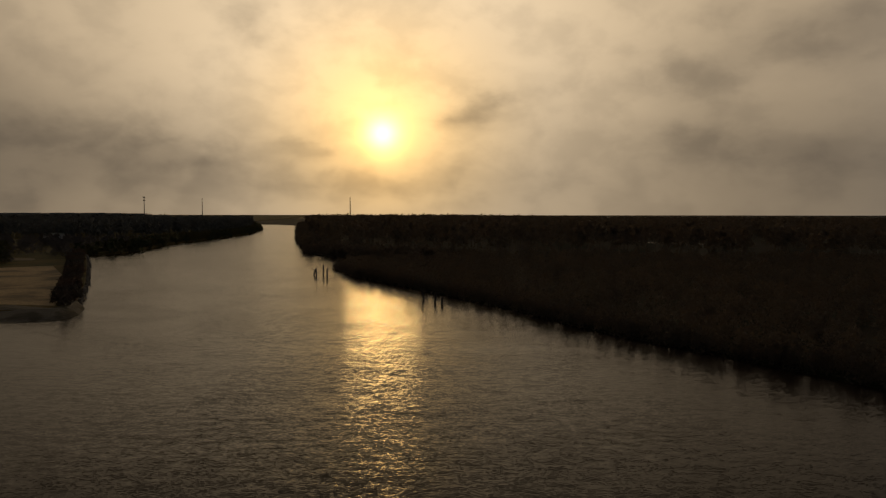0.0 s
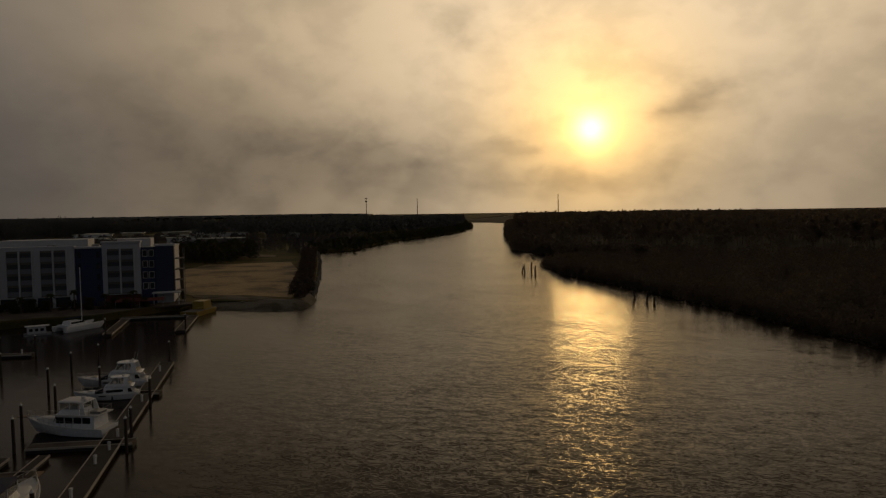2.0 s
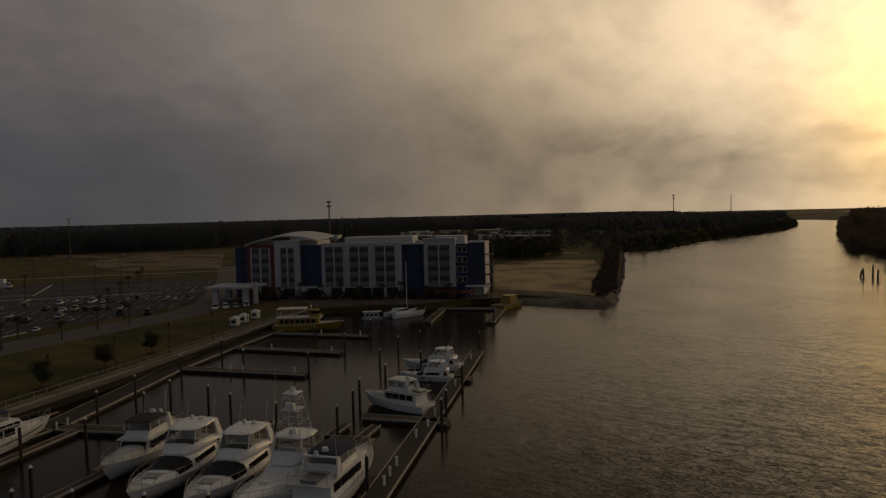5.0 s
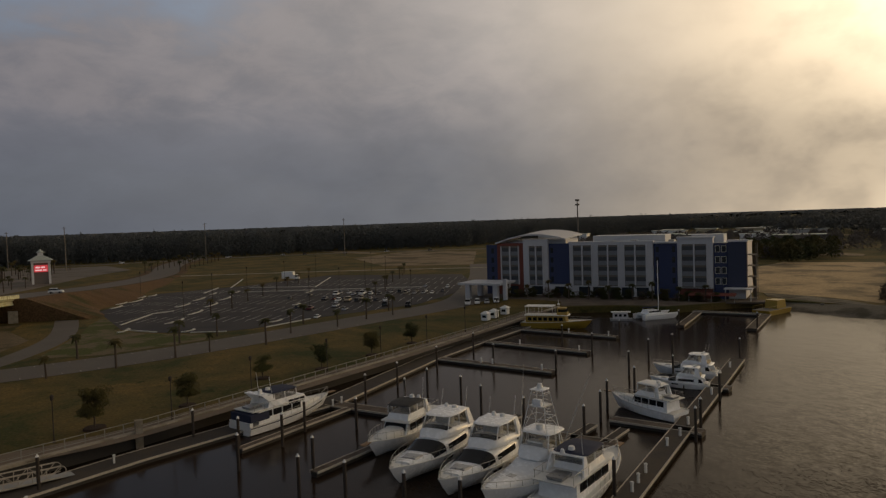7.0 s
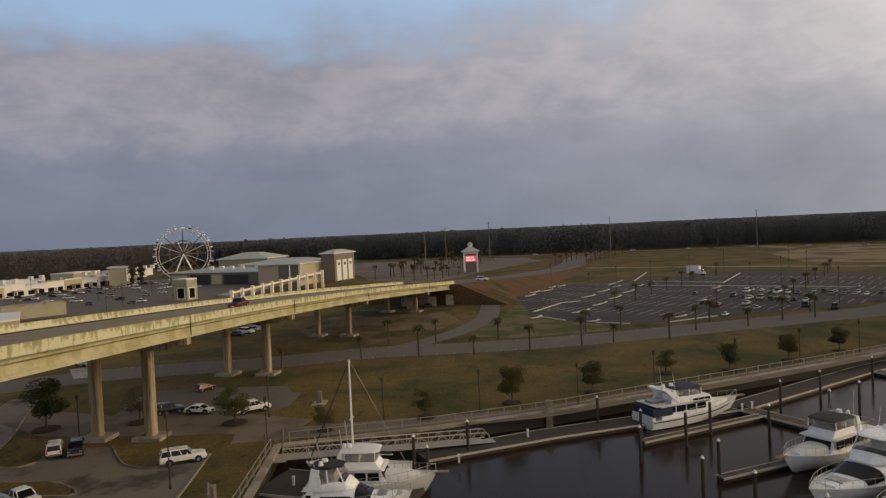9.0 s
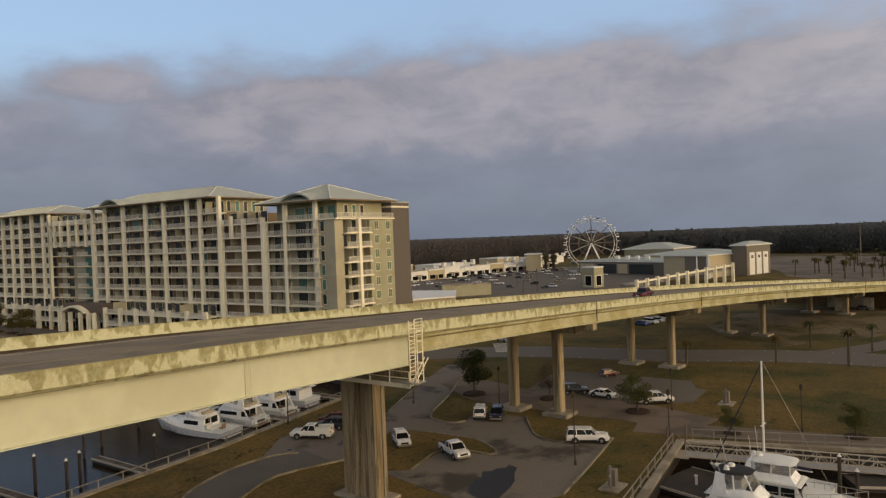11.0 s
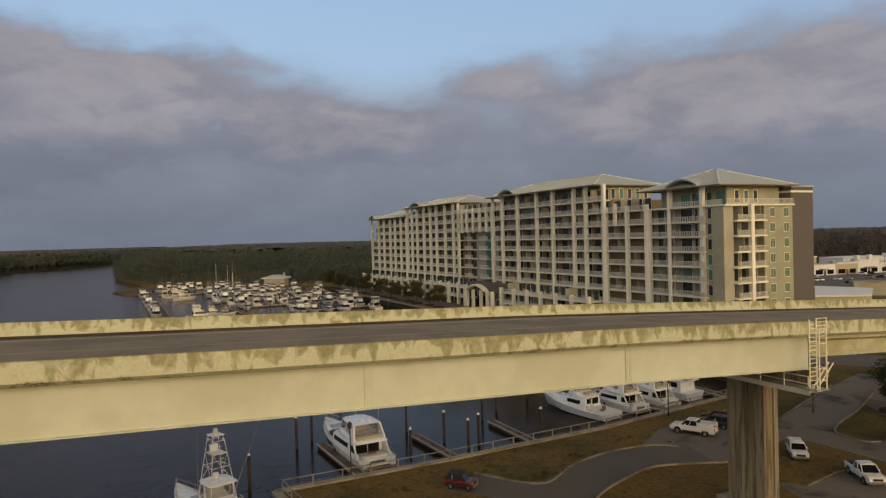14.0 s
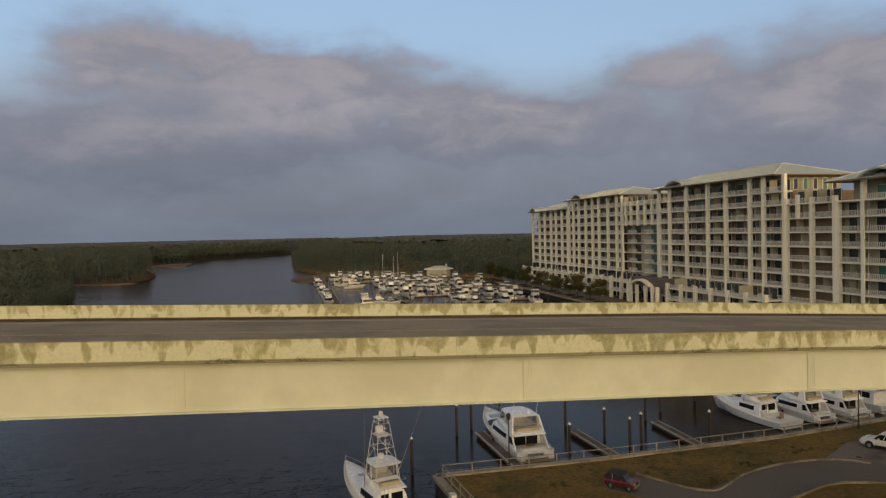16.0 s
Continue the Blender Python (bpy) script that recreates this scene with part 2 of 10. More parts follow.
def barrier_material():
    """Cream paint on concrete; mildew runs down from the coping in ragged tongues and sits along the lower edge."""
    m = bpy.data.materials.new("stained_cream_concrete")
    net = Net(node_tree(m))
    at = net.node("ShaderNodeNewGeometry").outputs["Position"]
    drop = net.node("ShaderNodeAttribute")
    drop.attribute_name = "drop"
    drop = drop.outputs["Fac"]
    column = net.node("ShaderNodeMapping")
    net.put(column.inputs[0], at)
    column.inputs["Scale"].default_value = (1.0, 1.0, 0.45)
    column = column.outputs[0]
    broad = net.noise(at, 0.16, 3, 0.5)
    fine = net.noise(at, 7, 6, 0.65)
    blotch = net.noise(at, 2.3, 5, 0.6, distortion=0.5)
    c = net.mix(net.step(fine, 0.25, 0.75), (0.505, 0.500, 0.320), (0.605, 0.600, 0.400))
    # clouds of olive mildew, thickest under the coping and thinner where the wall was washed
    growth = net.math("ADD", net.noise(column, 1.5, 3, 0.5, distortion=0.5), net.math("MULTIPLY", net.math("SUBTRACT", 0.38, drop), 0.22))
    growth = net.math("ADD", growth, net.step(broad, 0.32, 0.66, -0.05, 0.06))
    tongue = net.step(growth, 0.46, 0.56)
    c = net.mix(net.math("MULTIPLY", tongue, net.step(blotch, 0.28, 0.66, 0.35, 0.85)), c, (0.262, 0.238, 0.100))
    c = net.mix(net.math("MULTIPLY", net.step(growth, 0.55, 0.66), net.step(fine, 0.35, 0.7, 0.1, 0.6)), c, (0.160, 0.138, 0.062))
    c = net.mix(net.step(blotch, 0.56, 0.68, 0.0, 0.3), c, (0.40, 0.355, 0.17))
    # black growth in short broken runs, some at the drip edge and some under the coping
    runs = net.step(net.noise(column, 0.55, 6, 0.7), 0.54, 0.62)
    edge = net.math("MULTIPLY", net.step(drop, 0.80, 0.90), runs)
    c = net.mix(net.math("MULTIPLY", edge, net.step(fine, 0.4, 0.6, 0.1, 0.85)), c, (0.10, 0.078, 0.035))
    spots = net.step(net.noise(at, 2.6, 7, 0.7), 0.62, 0.70, 0.0, 0.8)
    c = net.mix(net.math("MULTIPLY", spots, net.step(drop, 0.5, 0.1, 0.15, 1.0)), c, (0.085, 0.066, 0.036))
    # the level top, where rain stands, is grown over
    level = net.node("ShaderNodeSeparateXYZ")
    net.put(level.inputs[0], net.node("ShaderNodeNewGeometry").outputs["True Normal"])
    c = net.mix(net.math("MULTIPLY", net.step(level.outputs[2], 0.5, 0.9), net.step(net.noise(at, 1.1, 6, 0.65), 0.34, 0.54, 0.3, 0.9)), c, (0.21, 0.170, 0.078))
    b = net.node("ShaderNodeBsdfPrincipled")
    net.put(b.inputs["Base Color"], c)
    b.inputs["Roughness"].default_value = 0.85
    n = net.node("ShaderNodeBump")
    n.inputs["Strength"].default_value = 0.4
    n.inputs["Distance"].default_value = 0.05
    net.put(n.inputs["Height"], net.math("ADD", fine, net.math("MULTIPLY", tongue, -0.3)))
    net.put(b.inputs["Normal"], n.outputs[0])
    net.put(net.node("ShaderNodeOutputMaterial").inputs[0], b.outputs[0])
    return m


def pier_material():
    """Old concrete with rust-brown and grey streaks that run down the shaft."""
    m = bpy.data.materials.new("streaked_pier_concrete")
    net = Net(node_tree(m))
    at = net.node("ShaderNodeNewGeometry").outputs["Position"]
    flat = net.node("ShaderNodeMapping")
    net.put(flat.inputs[0], at)
    flat.inputs["Scale"].default_value = (1.0, 1.0, 0.07)
    run = net.noise(flat.outputs[0], 2.6, 6, 0.6, distortion=0.3)
    broad = net.noise(flat.outputs[0], 0.9, 4, 0.5)
    fine = net.noise(at, 6, 6, 0.65)
    c = net.mix(net.step(fine, 0.3, 0.7), (0.31, 0.245, 0.145), (0.40, 0.325, 0.20))
    c = net.mix(net.step(broad, 0.42, 0.62, 0.0, 0.8), c, (0.19, 0.14, 0.075))
    c = net.mix(net.step(run, 0.50, 0.62, 0.0, 0.75), c, (0.105, 0.080, 0.05))
    c = net.mix(net.step(net.noise(at, 1.3, 6, 0.6), 0.62, 0.72, 0.0, 0.55), c, (0.33, 0.31, 0.26))
    b = net.node("ShaderNodeBsdfPrincipled")
    net.put(b.inputs["Base Color"], c)
    b.inputs["Roughness"].default_value = 0.9
    n = net.node("ShaderNodeBump")
    n.inputs["Strength"].default_value = 0.35
    n.inputs["Distance"].default_value = 0.05
    net.put(n.inputs["Height"], fine)
    net.put(b.inputs["Normal"], n.outputs[0])
    net.put(net.node("ShaderNodeOutputMaterial").inputs[0], b.outputs[0])
    return m


def lawn_material():
    """Mown winter lawn: tan and olive drifts with darker green tufts."""
    m = bpy.data.materials.new("patchy_winter_lawn")
    net = Net(node_tree(m))
    at = net.node("ShaderNodeNewGeometry").outputs["Position"]
    wide = net.noise(at, 0.055, 5, 0.6, distortion=0.6)
    mid = net.noise(at, 0.28, 6, 0.62)
    fine = net.noise(at, 2.6, 6, 0.65)
    c = net.mix(net.step(wide, 0.36, 0.62), (0.052, 0.057, 0.019), (0.150, 0.104, 0.035))
    c = net.mix(net.step(mid, 0.44, 0.64, 0.0, 0.8), c, (0.100, 0.079, 0.029))
    c = net.mix(net.step(net.noise(at, 0.5, 5, 0.6), 0.60, 0.70, 0.0, 0.75), c, (0.036, 0.042, 0.014))
    # the tip of the lawn has dried out to orange and tan between its tufts
    dry = net.math("MULTIPLY", net.step(net.vec("DOT_PRODUCT", at, (0.6, -0.8, 0.0), out=1), -6.0, 22.0), net.step(net.noise(at, 0.17, 6, 0.65), 0.38, 0.56, 0.25, 1.0))
    c = net.mix(net.math("MULTIPLY", dry, net.step(net.noise(at, 0.85, 6, 0.65), 0.64, 0.56)), c, (0.182, 0.118, 0.038))
    c = net.scale(c, net.step(fine, 0.25, 0.75, 0.7, 1.3))
    b = net.node("ShaderNodeBsdfPrincipled")
    net.put(b.inputs["Base Color"], c)
    b.inputs["Roughness"].default_value = 0.95
    b.inputs["Specular IOR Level"].default_value = 0.1
    n = net.node("ShaderNodeBump")
    n.inputs["Strength"].default_value = 0.4
    n.inputs["Distance"].default_value = 0.06
    net.put(n.inputs["Height"], fine)
    net.put(b.inputs["Normal"], n.outputs[0])
    net.put(net.node("ShaderNodeOutputMaterial").inputs[0], b.outputs[0])
    return m


def glass_material(name, colour, rough=0.08, alpha=1.0, spec=0.5):
    m = bpy.data.materials.new(name)
    net = Net(node_tree(m))
    b = net.node("ShaderNodeBsdfPrincipled")
    b.inputs["Base Color"].default_value = (*colour, 1)
    b.inputs["Roughness"].default_value = rough
    b.inputs["IOR"].default_value = 1.5
    b.inputs["Alpha"].default_value = alpha
    b.inputs["Specular IOR Level"].default_value = spec
    net.put(net.node("ShaderNodeOutputMaterial").inputs[0], b.outputs[0])
    return m


def glow_material(name, colour, strength):
    m = bpy.data.materials.new(name)
    net = Net(node_tree(m))
    e = net.node("ShaderNodeEmission")
    e.inputs[0].default_value = (*colour, 1)
    e.inputs[1].default_value = strength
    net.put(net.node("ShaderNodeOutputMaterial").inputs[0], e.outputs[0])
    return m


def leaf_material(name, dark, light, drift=(1.25, 0.95, 0.8), through=0.0):
    m = bpy.data.materials.new(name)
    net = Net(node_tree(m))
    rnd = net.node("ShaderNodeNewGeometry").outputs["Random Per Island"]
    at = net.node("ShaderNodeNewGeometry").outputs["Position"]
    c = net.mix(rnd, dark, light)
    c = net.mix(net.step(net.noise(at, 0.04, 4), 0.4, 0.65), c, tuple(k * f for k, f in zip(light, drift)))
    b = net.node("ShaderNodeBsdfPrincipled")
    net.put(b.inputs["Base Color"], c)
    b.inputs["Roughness"].default_value = 0.75
    b.inputs["Specular IOR Level"].default_value = 0.1
    # light spreads through the leaves, so their own tilt counts little
    face = net.scale(net.node("ShaderNodeNewGeometry").outputs["Normal"], 0.3)
    net.put(b.inputs["Normal"], net.vec("NORMALIZE", net.vec("ADD", face, (0.18, 0.12, 0.62))))
    out = b.outputs[0]
    if through:
        # part of the light passes the leaf and comes out on its far side
        t = net.node("ShaderNodeBsdfTranslucent")
        net.put(t.inputs["Color"], net.scale(c, 1.6))
        both = net.node("ShaderNodeMixShader")
        both.inputs[0].default_value = through
        net.put(both.inputs[1], out)
        net.put(both.inputs[2], t.outputs[0])
        out = both.outputs[0]
    net.put(net.node("ShaderNodeOutputMaterial").inputs[0], out)
    return m


def canopy_material(name, dark, light):
    """Tree tops far off: tone by crown and by stand."""
    m = bpy.data.materials.new(name)
    net = Net(node_tree(m))
    at = net.node("ShaderNodeNewGeometry").outputs["Position"]
    c = net.mix(net.step(net.noise(at, 0.16, 5, 0.6), 0.3, 0.7), dark, light)
    c = net.mix(net.step(net.noise(at, 0.008, 3), 0.42, 0.6, 0.0, 0.7), c, tuple(k * f for k, f in zip(light, (1.2, 0.95, 0.85))))
    b = net.node("ShaderNodeBsdfPrincipled")
    net.put(b.inputs["Base Color"], c)
    b.inputs["Roughness"].default_value = 0.9
    b.inputs["Specular IOR Level"].default_value = 0.1
    net.put(net.node("ShaderNodeOutputMaterial").inputs[0], b.outputs[0])
    return m


M = {}
M["water"] = water_material()
M["barrier"] = barrier_material()
M["grass"] = lawn_material()
M["marsh"] = material("brown_marsh", (0.045, 0.034, 0.020), 0.95, grain=0.3, vary=0.4, bump=0.4, second=(0.035, 0.034, 0.016), patch=0.03, spec=0.1)
# orange sand, paled further to imitate backlit haze over the cape
M["cape_sand"] = material("hazed_orange_sand", (0.46, 0.335, 0.185), 0.95, grain=0.5, vary=0.25, bump=0.3, second=(0.26, 0.20, 0.12), patch=0.06, patch_at=(0.46, 0.62), spec=0.1)
M["beach"] = material("brown_river_sand", (0.155, 0.112, 0.074), 0.95, grain=0.5, vary=0.25, bump=0.2, second=(0.095, 0.072, 0.050), patch=0.08, spec=0.1)
M["sand"] = material("bare_sandy_soil", (0.23, 0.175, 0.110), 0.95, grain=0.5, vary=0.22, bump=0.2, second=(0.125, 0.098, 0.055), patch=0.05, spec=0.1)
M["rough_grass"] = material("rough_tufted_grass", (0.080, 0.088, 0.026), 0.95, grain=1, vary=0.35, bump=0.4, second=(0.185, 0.145, 0.085), patch=0.13, patch_at=(0.44, 0.56), spec=0.1)
M["clay"] = material("red_clay_slope", (0.112, 0.070, 0.036), 0.95, grain=0.7, vary=0.35, bump=0.4, second=(0.066, 0.060, 0.022), patch=0.07, patch_at=(0.50, 0.68), spec=0.1)
M["asphalt"] = material("worn_asphalt", (0.142, 0.126, 0.110), 0.85, grain=2, vary=0.18, bump=0.15, second=(0.165, 0.148, 0.128), patch=0.12, spec=0.1)
M["dark_asphalt"] = material("dark_asphalt", (0.060, 0.056, 0.056), 0.85, grain=2, vary=0.15, bump=0.1, second=(0.078, 0.072, 0.068), patch=0.08, spec=0.1)
M["deck_asphalt"] = material("bridge_asphalt", (0.250, 0.215, 0.168), 0.95, grain=2, vary=0.12, bump=0.1, second=(0.215, 0.185, 0.146), patch=0.25, spec=0.08)
M["paver"] = material("tan_pavers", (0.175, 0.138, 0.104), 0.9, grain=3, vary=0.18, bump=0.2, second=(0.135, 0.108, 0.084), patch=0.2, spec=0.2)
M["concrete"] = material("weathered_concrete", (0.34, 0.30, 0.235), 0.9, grain=1.2, vary=0.12, bump=0.2, second=(0.24, 0.205, 0.15), patch=0.35, spec=0.3)
M["pier"] = pier_material()
M["girder"] = material("cream_painted_steel", (0.585, 0.590, 0.440), 0.6, grain=0.3, vary=0.04, bump=0.03, second=(0.54, 0.54, 0.39), patch=0.18, spec=0.4)
M["beam"] = material("tan_concrete_beam", (0.455, 0.43, 0.27), 0.85, grain=0.6, vary=0.12, bump=0.15, second=(0.385, 0.35, 0.18), patch=0.3, spec=0.3)
M["line"] = material("road_paint", (0.50, 0.485, 0.44), 0.8, grain=3, vary=0.15, bump=0)
M["old_line"] = material("worn_road_paint", (0.31, 0.285, 0.245), 0.9, grain=3, vary=0.2, bump=0)
M["yellow_line"] = material("yellow_road_paint", (0.225, 0.192, 0.115), 0.8, grain=3, vary=0.2, bump=0)
M["steel"] = material("galvanised_steel", (0.42, 0.41, 0.38), 0.5, 0.6, grain=3, vary=0.1, bump=0.05)
M["rail"] = material("painted_rail", (0.27, 0.25, 0.21), 0.6, 0.2, grain=3, vary=0.1, bump=0.05)
M["dock"] = material("weathered_dock_planks", (0.135, 0.108, 0.084), 0.9, grain=2, vary=0.25, bump=0.3, second=(0.095, 0.074, 0.058), patch=0.5, spec=0.2, per_object=0.12)
M["dock_edge"] = material("pale_dock_rubrail", (0.46, 0.41, 0.34), 0.8, grain=2, vary=0.2, bump=0.1)
M["float"] = material("dark_wet_float", (0.035, 0.03, 0.024), 0.7, grain=2, vary=0.3)
M["pile"] = material("dark_timber_pile", (0.045, 0.034, 0.026), 0.85, grain=3, vary=0.3, bump=0.3)
M["white"] = material("white_paint", (0.76, 0.75, 0.72), 0.5, grain=1.5, vary=0.04, bump=0.02)
M["gelcoat"] = material("white_gelcoat", (0.88, 0.885, 0.88), 0.25, grain=0.8, vary=0.03, bump=0.0)
M["deck_white"] = material("offwhite_deck", (0.72, 0.71, 0.67), 0.6, grain=3, vary=0.06, bump=0.05)
M["teak"] = material("teak_deck", (0.24, 0.15, 0.08), 0.7, grain=3, vary=0.2)
M["navy"] = material("navy_canvas", (0.018, 0.024, 0.055), 0.85, grain=4, vary=0.2)
M["black_canvas"] = material("black_canvas", (0.018, 0.018, 0.020), 0.8, grain=4, vary=0.2)
M["tint"] = glass_material("dark_tinted_glass", (0.009, 0.010, 0.012), spec=0.22)
M["clear_vinyl"] = glass_material("clear_vinyl", (0.20, 0.19, 0.165), 0.16, 0.42)
M["window"] = glass_material("window_glass", (0.035, 0.042, 0.048), 0.1)
M["teal"] = glass_material("teal_glass", (0.09, 0.20, 0.17), 0.15)
M["yellow_hull"] = material("yellow_hull_paint", (0.36, 0.235, 0.03), 0.45, grain=1, vary=0.08)
M["stucco"] = material("tan_stucco", (0.425, 0.395, 0.290), 0.9, grain=2, vary=0.06, bump=0.1, second=(0.385, 0.355, 0.255), patch=0.2)
M["stucco_yellow"] = material("pale_yellow_stucco", (0.365, 0.350, 0.240), 0.9, grain=2, vary=0.05, bump=0.1, second=(0.335, 0.318, 0.212), patch=0.2)
M["cream"] = material("cream_column_paint", (0.88, 0.82, 0.64), 0.8, grain=2, vary=0.04, bump=0.05)
M["brown"] = material("brown_stucco", (0.135, 0.105, 0.085), 0.9, grain=2, vary=0.08, bump=0.1)
M["stair"] = material("grey_brown_stucco", (0.128, 0.110, 0.098), 0.9, grain=2, vary=0.07, bump=0.1)
M["balcony_rail"] = material("weathered_rail_paint", (0.66, 0.635, 0.55), 0.7, grain=2, vary=0.06, bump=0.0)
M["roof"] = material("pale_metal_roof", (0.44, 0.465, 0.41), 0.5, 0.1, grain=0.5, vary=0.06, bump=0.05)
# balcony shade and its warm tint are put into this wall colour
M["recess"] = material("shaded_balcony_wall", (0.209, 0.145, 0.085), 0.9, grain=2, vary=0.1)
M["hotel_white"] = material("hotel_white_panel", (0.58, 0.57, 0.575), 0.7, grain=0.6, vary=0.04, bump=0.03)
M["hotel_blue"] = material("hotel_blue_panel", (0.030, 0.042, 0.105), 0.6, grain=0.6, vary=0.1, bump=0.03)
M["hotel_navy"] = material("hotel_navy_panel", (0.035, 0.042, 0.075), 0.6, grain=0.6, vary=0.1, bump=0.03)
M["hotel_red"] = material("hotel_red_panel", (0.20, 0.055, 0.035), 0.7, grain=0.6, vary=0.1, bump=0.03)
M["dull_white"] = material("chalky_offwhite_gelcoat", (0.68, 0.665, 0.62), 0.55, grain=2, vary=0.1, bump=0.02, per_object=0.25)
M["beige"] = material("beige_block_wall", (0.46, 0.40, 0.27), 0.9, grain=1, vary=0.06, bump=0.1)
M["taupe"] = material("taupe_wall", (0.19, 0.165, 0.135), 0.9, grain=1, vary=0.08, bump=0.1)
M["bark"] = material("tree_bark", (0.085, 0.062, 0.045), 0.95, grain=4, vary=0.3, bump=0.4)
M["leaf"] = leaf_material("oak_leaves", (0.036, 0.046, 0.018), (0.090, 0.095, 0.038))
M["bare"] = leaf_material("leafless_twigs", (0.082, 0.066, 0.050), (0.112, 0.088, 0.066))
# far woods: distance haze is put into these paler, bluer colours
M["far_bare"] = leaf_material("hazed_far_twigs", (0.112, 0.102, 0.096), (0.132, 0.120, 0.112), (1.06, 0.98, 0.93))
M["far_pine"] = leaf_material("hazed_far_needles", (0.096, 0.106, 0.110), (0.114, 0.122, 0.122), (1.02, 1.0, 0.98), 0.24)
M["canopy"] = canopy_material("hazed_far_tree_tops", (0.070, 0.080, 0.084), (0.088, 0.098, 0.100))
M["south"] = leaf_material("mixed_green_leaves", (0.072, 0.090, 0.068), (0.100, 0.118, 0.088), (1.05, 0.96, 0.9))
M["rough_leaf"] = leaf_material("rank_olive_grass", (0.070, 0.074, 0.026), (0.105, 0.100, 0.038), (1.1, 0.95, 0.8))
M["olive"] = leaf_material("olive_leaves", (0.046, 0.055, 0.020), (0.098, 0.102, 0.036), (1.05, 0.95, 0.8))
M["kerb"] = material("old_kerb_concrete", (0.25, 0.215, 0.155), 0.9, grain=2, vary=0.2, bump=0.2, second=(0.16, 0.135, 0.095), patch=0.4)
M["wet"] = material("oily_wet_asphalt", (0.028, 0.026, 0.027), 0.55, grain=2, vary=0.25, bump=0.1)
# brown lifted partly to stand in for low haze over the far bank
M["east"] = leaf_material("hazed_brown_bank_leaves", (0.112, 0.090, 0.066), (0.140, 0.112, 0.082), (1.06, 0.98, 0.92), 0.34)
M["clay_grey"] = material("grey_gravel_bank", (0.17, 0.15, 0.115), 0.95, grain=1.5, vary=0.35, bump=0.6, second=(0.10, 0.088, 0.062), patch=0.15, spec=0.1)
M["dirt"] = material("thin_grass_and_dirt", (0.150, 0.115, 0.070), 0.95, grain=0.7, vary=0.3, bump=0.3, second=(0.066, 0.060, 0.022), patch=0.09, patch_at=(0.40, 0.62), spec=0.1)
M["bay_rail"] = material("frosted_balcony_panel", (0.22, 0.225, 0.235), 0.5, grain=0.6, vary=0.06, bump=0.0)
M["pale_asphalt"] = material("pale_sandy_asphalt", (0.175, 0.153, 0.130), 0.9, grain=1, vary=0.15, bump=0.1, second=(0.135, 0.120, 0.100), patch=0.05, spec=0.1)
M["dark_dock"] = material("dark_wet_deck", (0.058, 0.050, 0.044), 0.85, grain=2, vary=0.25, bump=0.2, second=(0.080, 0.066, 0.052), patch=0.4, spec=0.2)
M["bay_glass"] = glass_material("pale_curtained_glass", (0.085, 0.088, 0.092), 0.3, spec=0.3)
M["green_glass"] = glass_material("pale_green_glass", (0.16, 0.21, 0.15), 0.2, spec=0.3)
M["debris"] = material("brown_gutter_debris", (0.080, 0.048, 0.026), 0.95, grain=4, vary=0.35, bump=0.3, second=(0.13, 0.10, 0.062), patch=0.8, spec=0.1)
M["mulch"] = material("dark_bark_mulch", (0.052, 0.036, 0.026), 0.95, grain=4, vary=0.35, bump=0.5, spec=0.1)
M["stained_asphalt"] = material("stained_old_asphalt", (0.190, 0.165, 0.138), 0.85, grain=2, vary=0.16, bump=0.15, second=(0.082, 0.074, 0.064), patch=0.16, patch_at=(0.52, 0.66), spec=0.1)
M["frond"] = leaf_material("palm_fronds", (0.035, 0.042, 0.018), (0.085, 0.082, 0.035))
M["tyre"] = material("tyre_rubber", (0.015, 0.015, 0.016), 0.9, vary=0.2)
M["rim"] = material("alloy_rim", (0.35, 0.35, 0.35), 0.35, 0.8, vary=0.1)
M["lamp_lit"] = glow_material("lit_lamp", (1.0, 0.72, 0.36), 6.0)
M["led_red"] = glow_material("red_led", (1.0, 0.10, 0.11), 0.75)
M["led_white"] = glow_material("white_led", (1.0, 0.6, 0.6), 1.2)
M["tail_light"] = material("tail_light_red", (0.35, 0.02, 0.02), 0.3, vary=0.05, bump=0)
M["head_glass"] = glass_material("headlamp_glass", (0.55, 0.55, 0.55), 0.1)
for key, rgb in {"white": (0.72, 0.71, 0.69), "silver": (0.36, 0.36, 0.37), "black": (0.018, 0.018, 0.02), "red": (0.10, 0.012, 0.014),
                 "blue": (0.03, 0.055, 0.16), "grey": (0.11, 0.11, 0.115), "navy": (0.022, 0.026, 0.045), "tan": (0.33, 0.28, 0.2)}.items():
    M["car_" + key] = material("car_paint_" + key, rgb, 0.28, 0.0, grain=0.5, vary=0.03, bump=0.0)


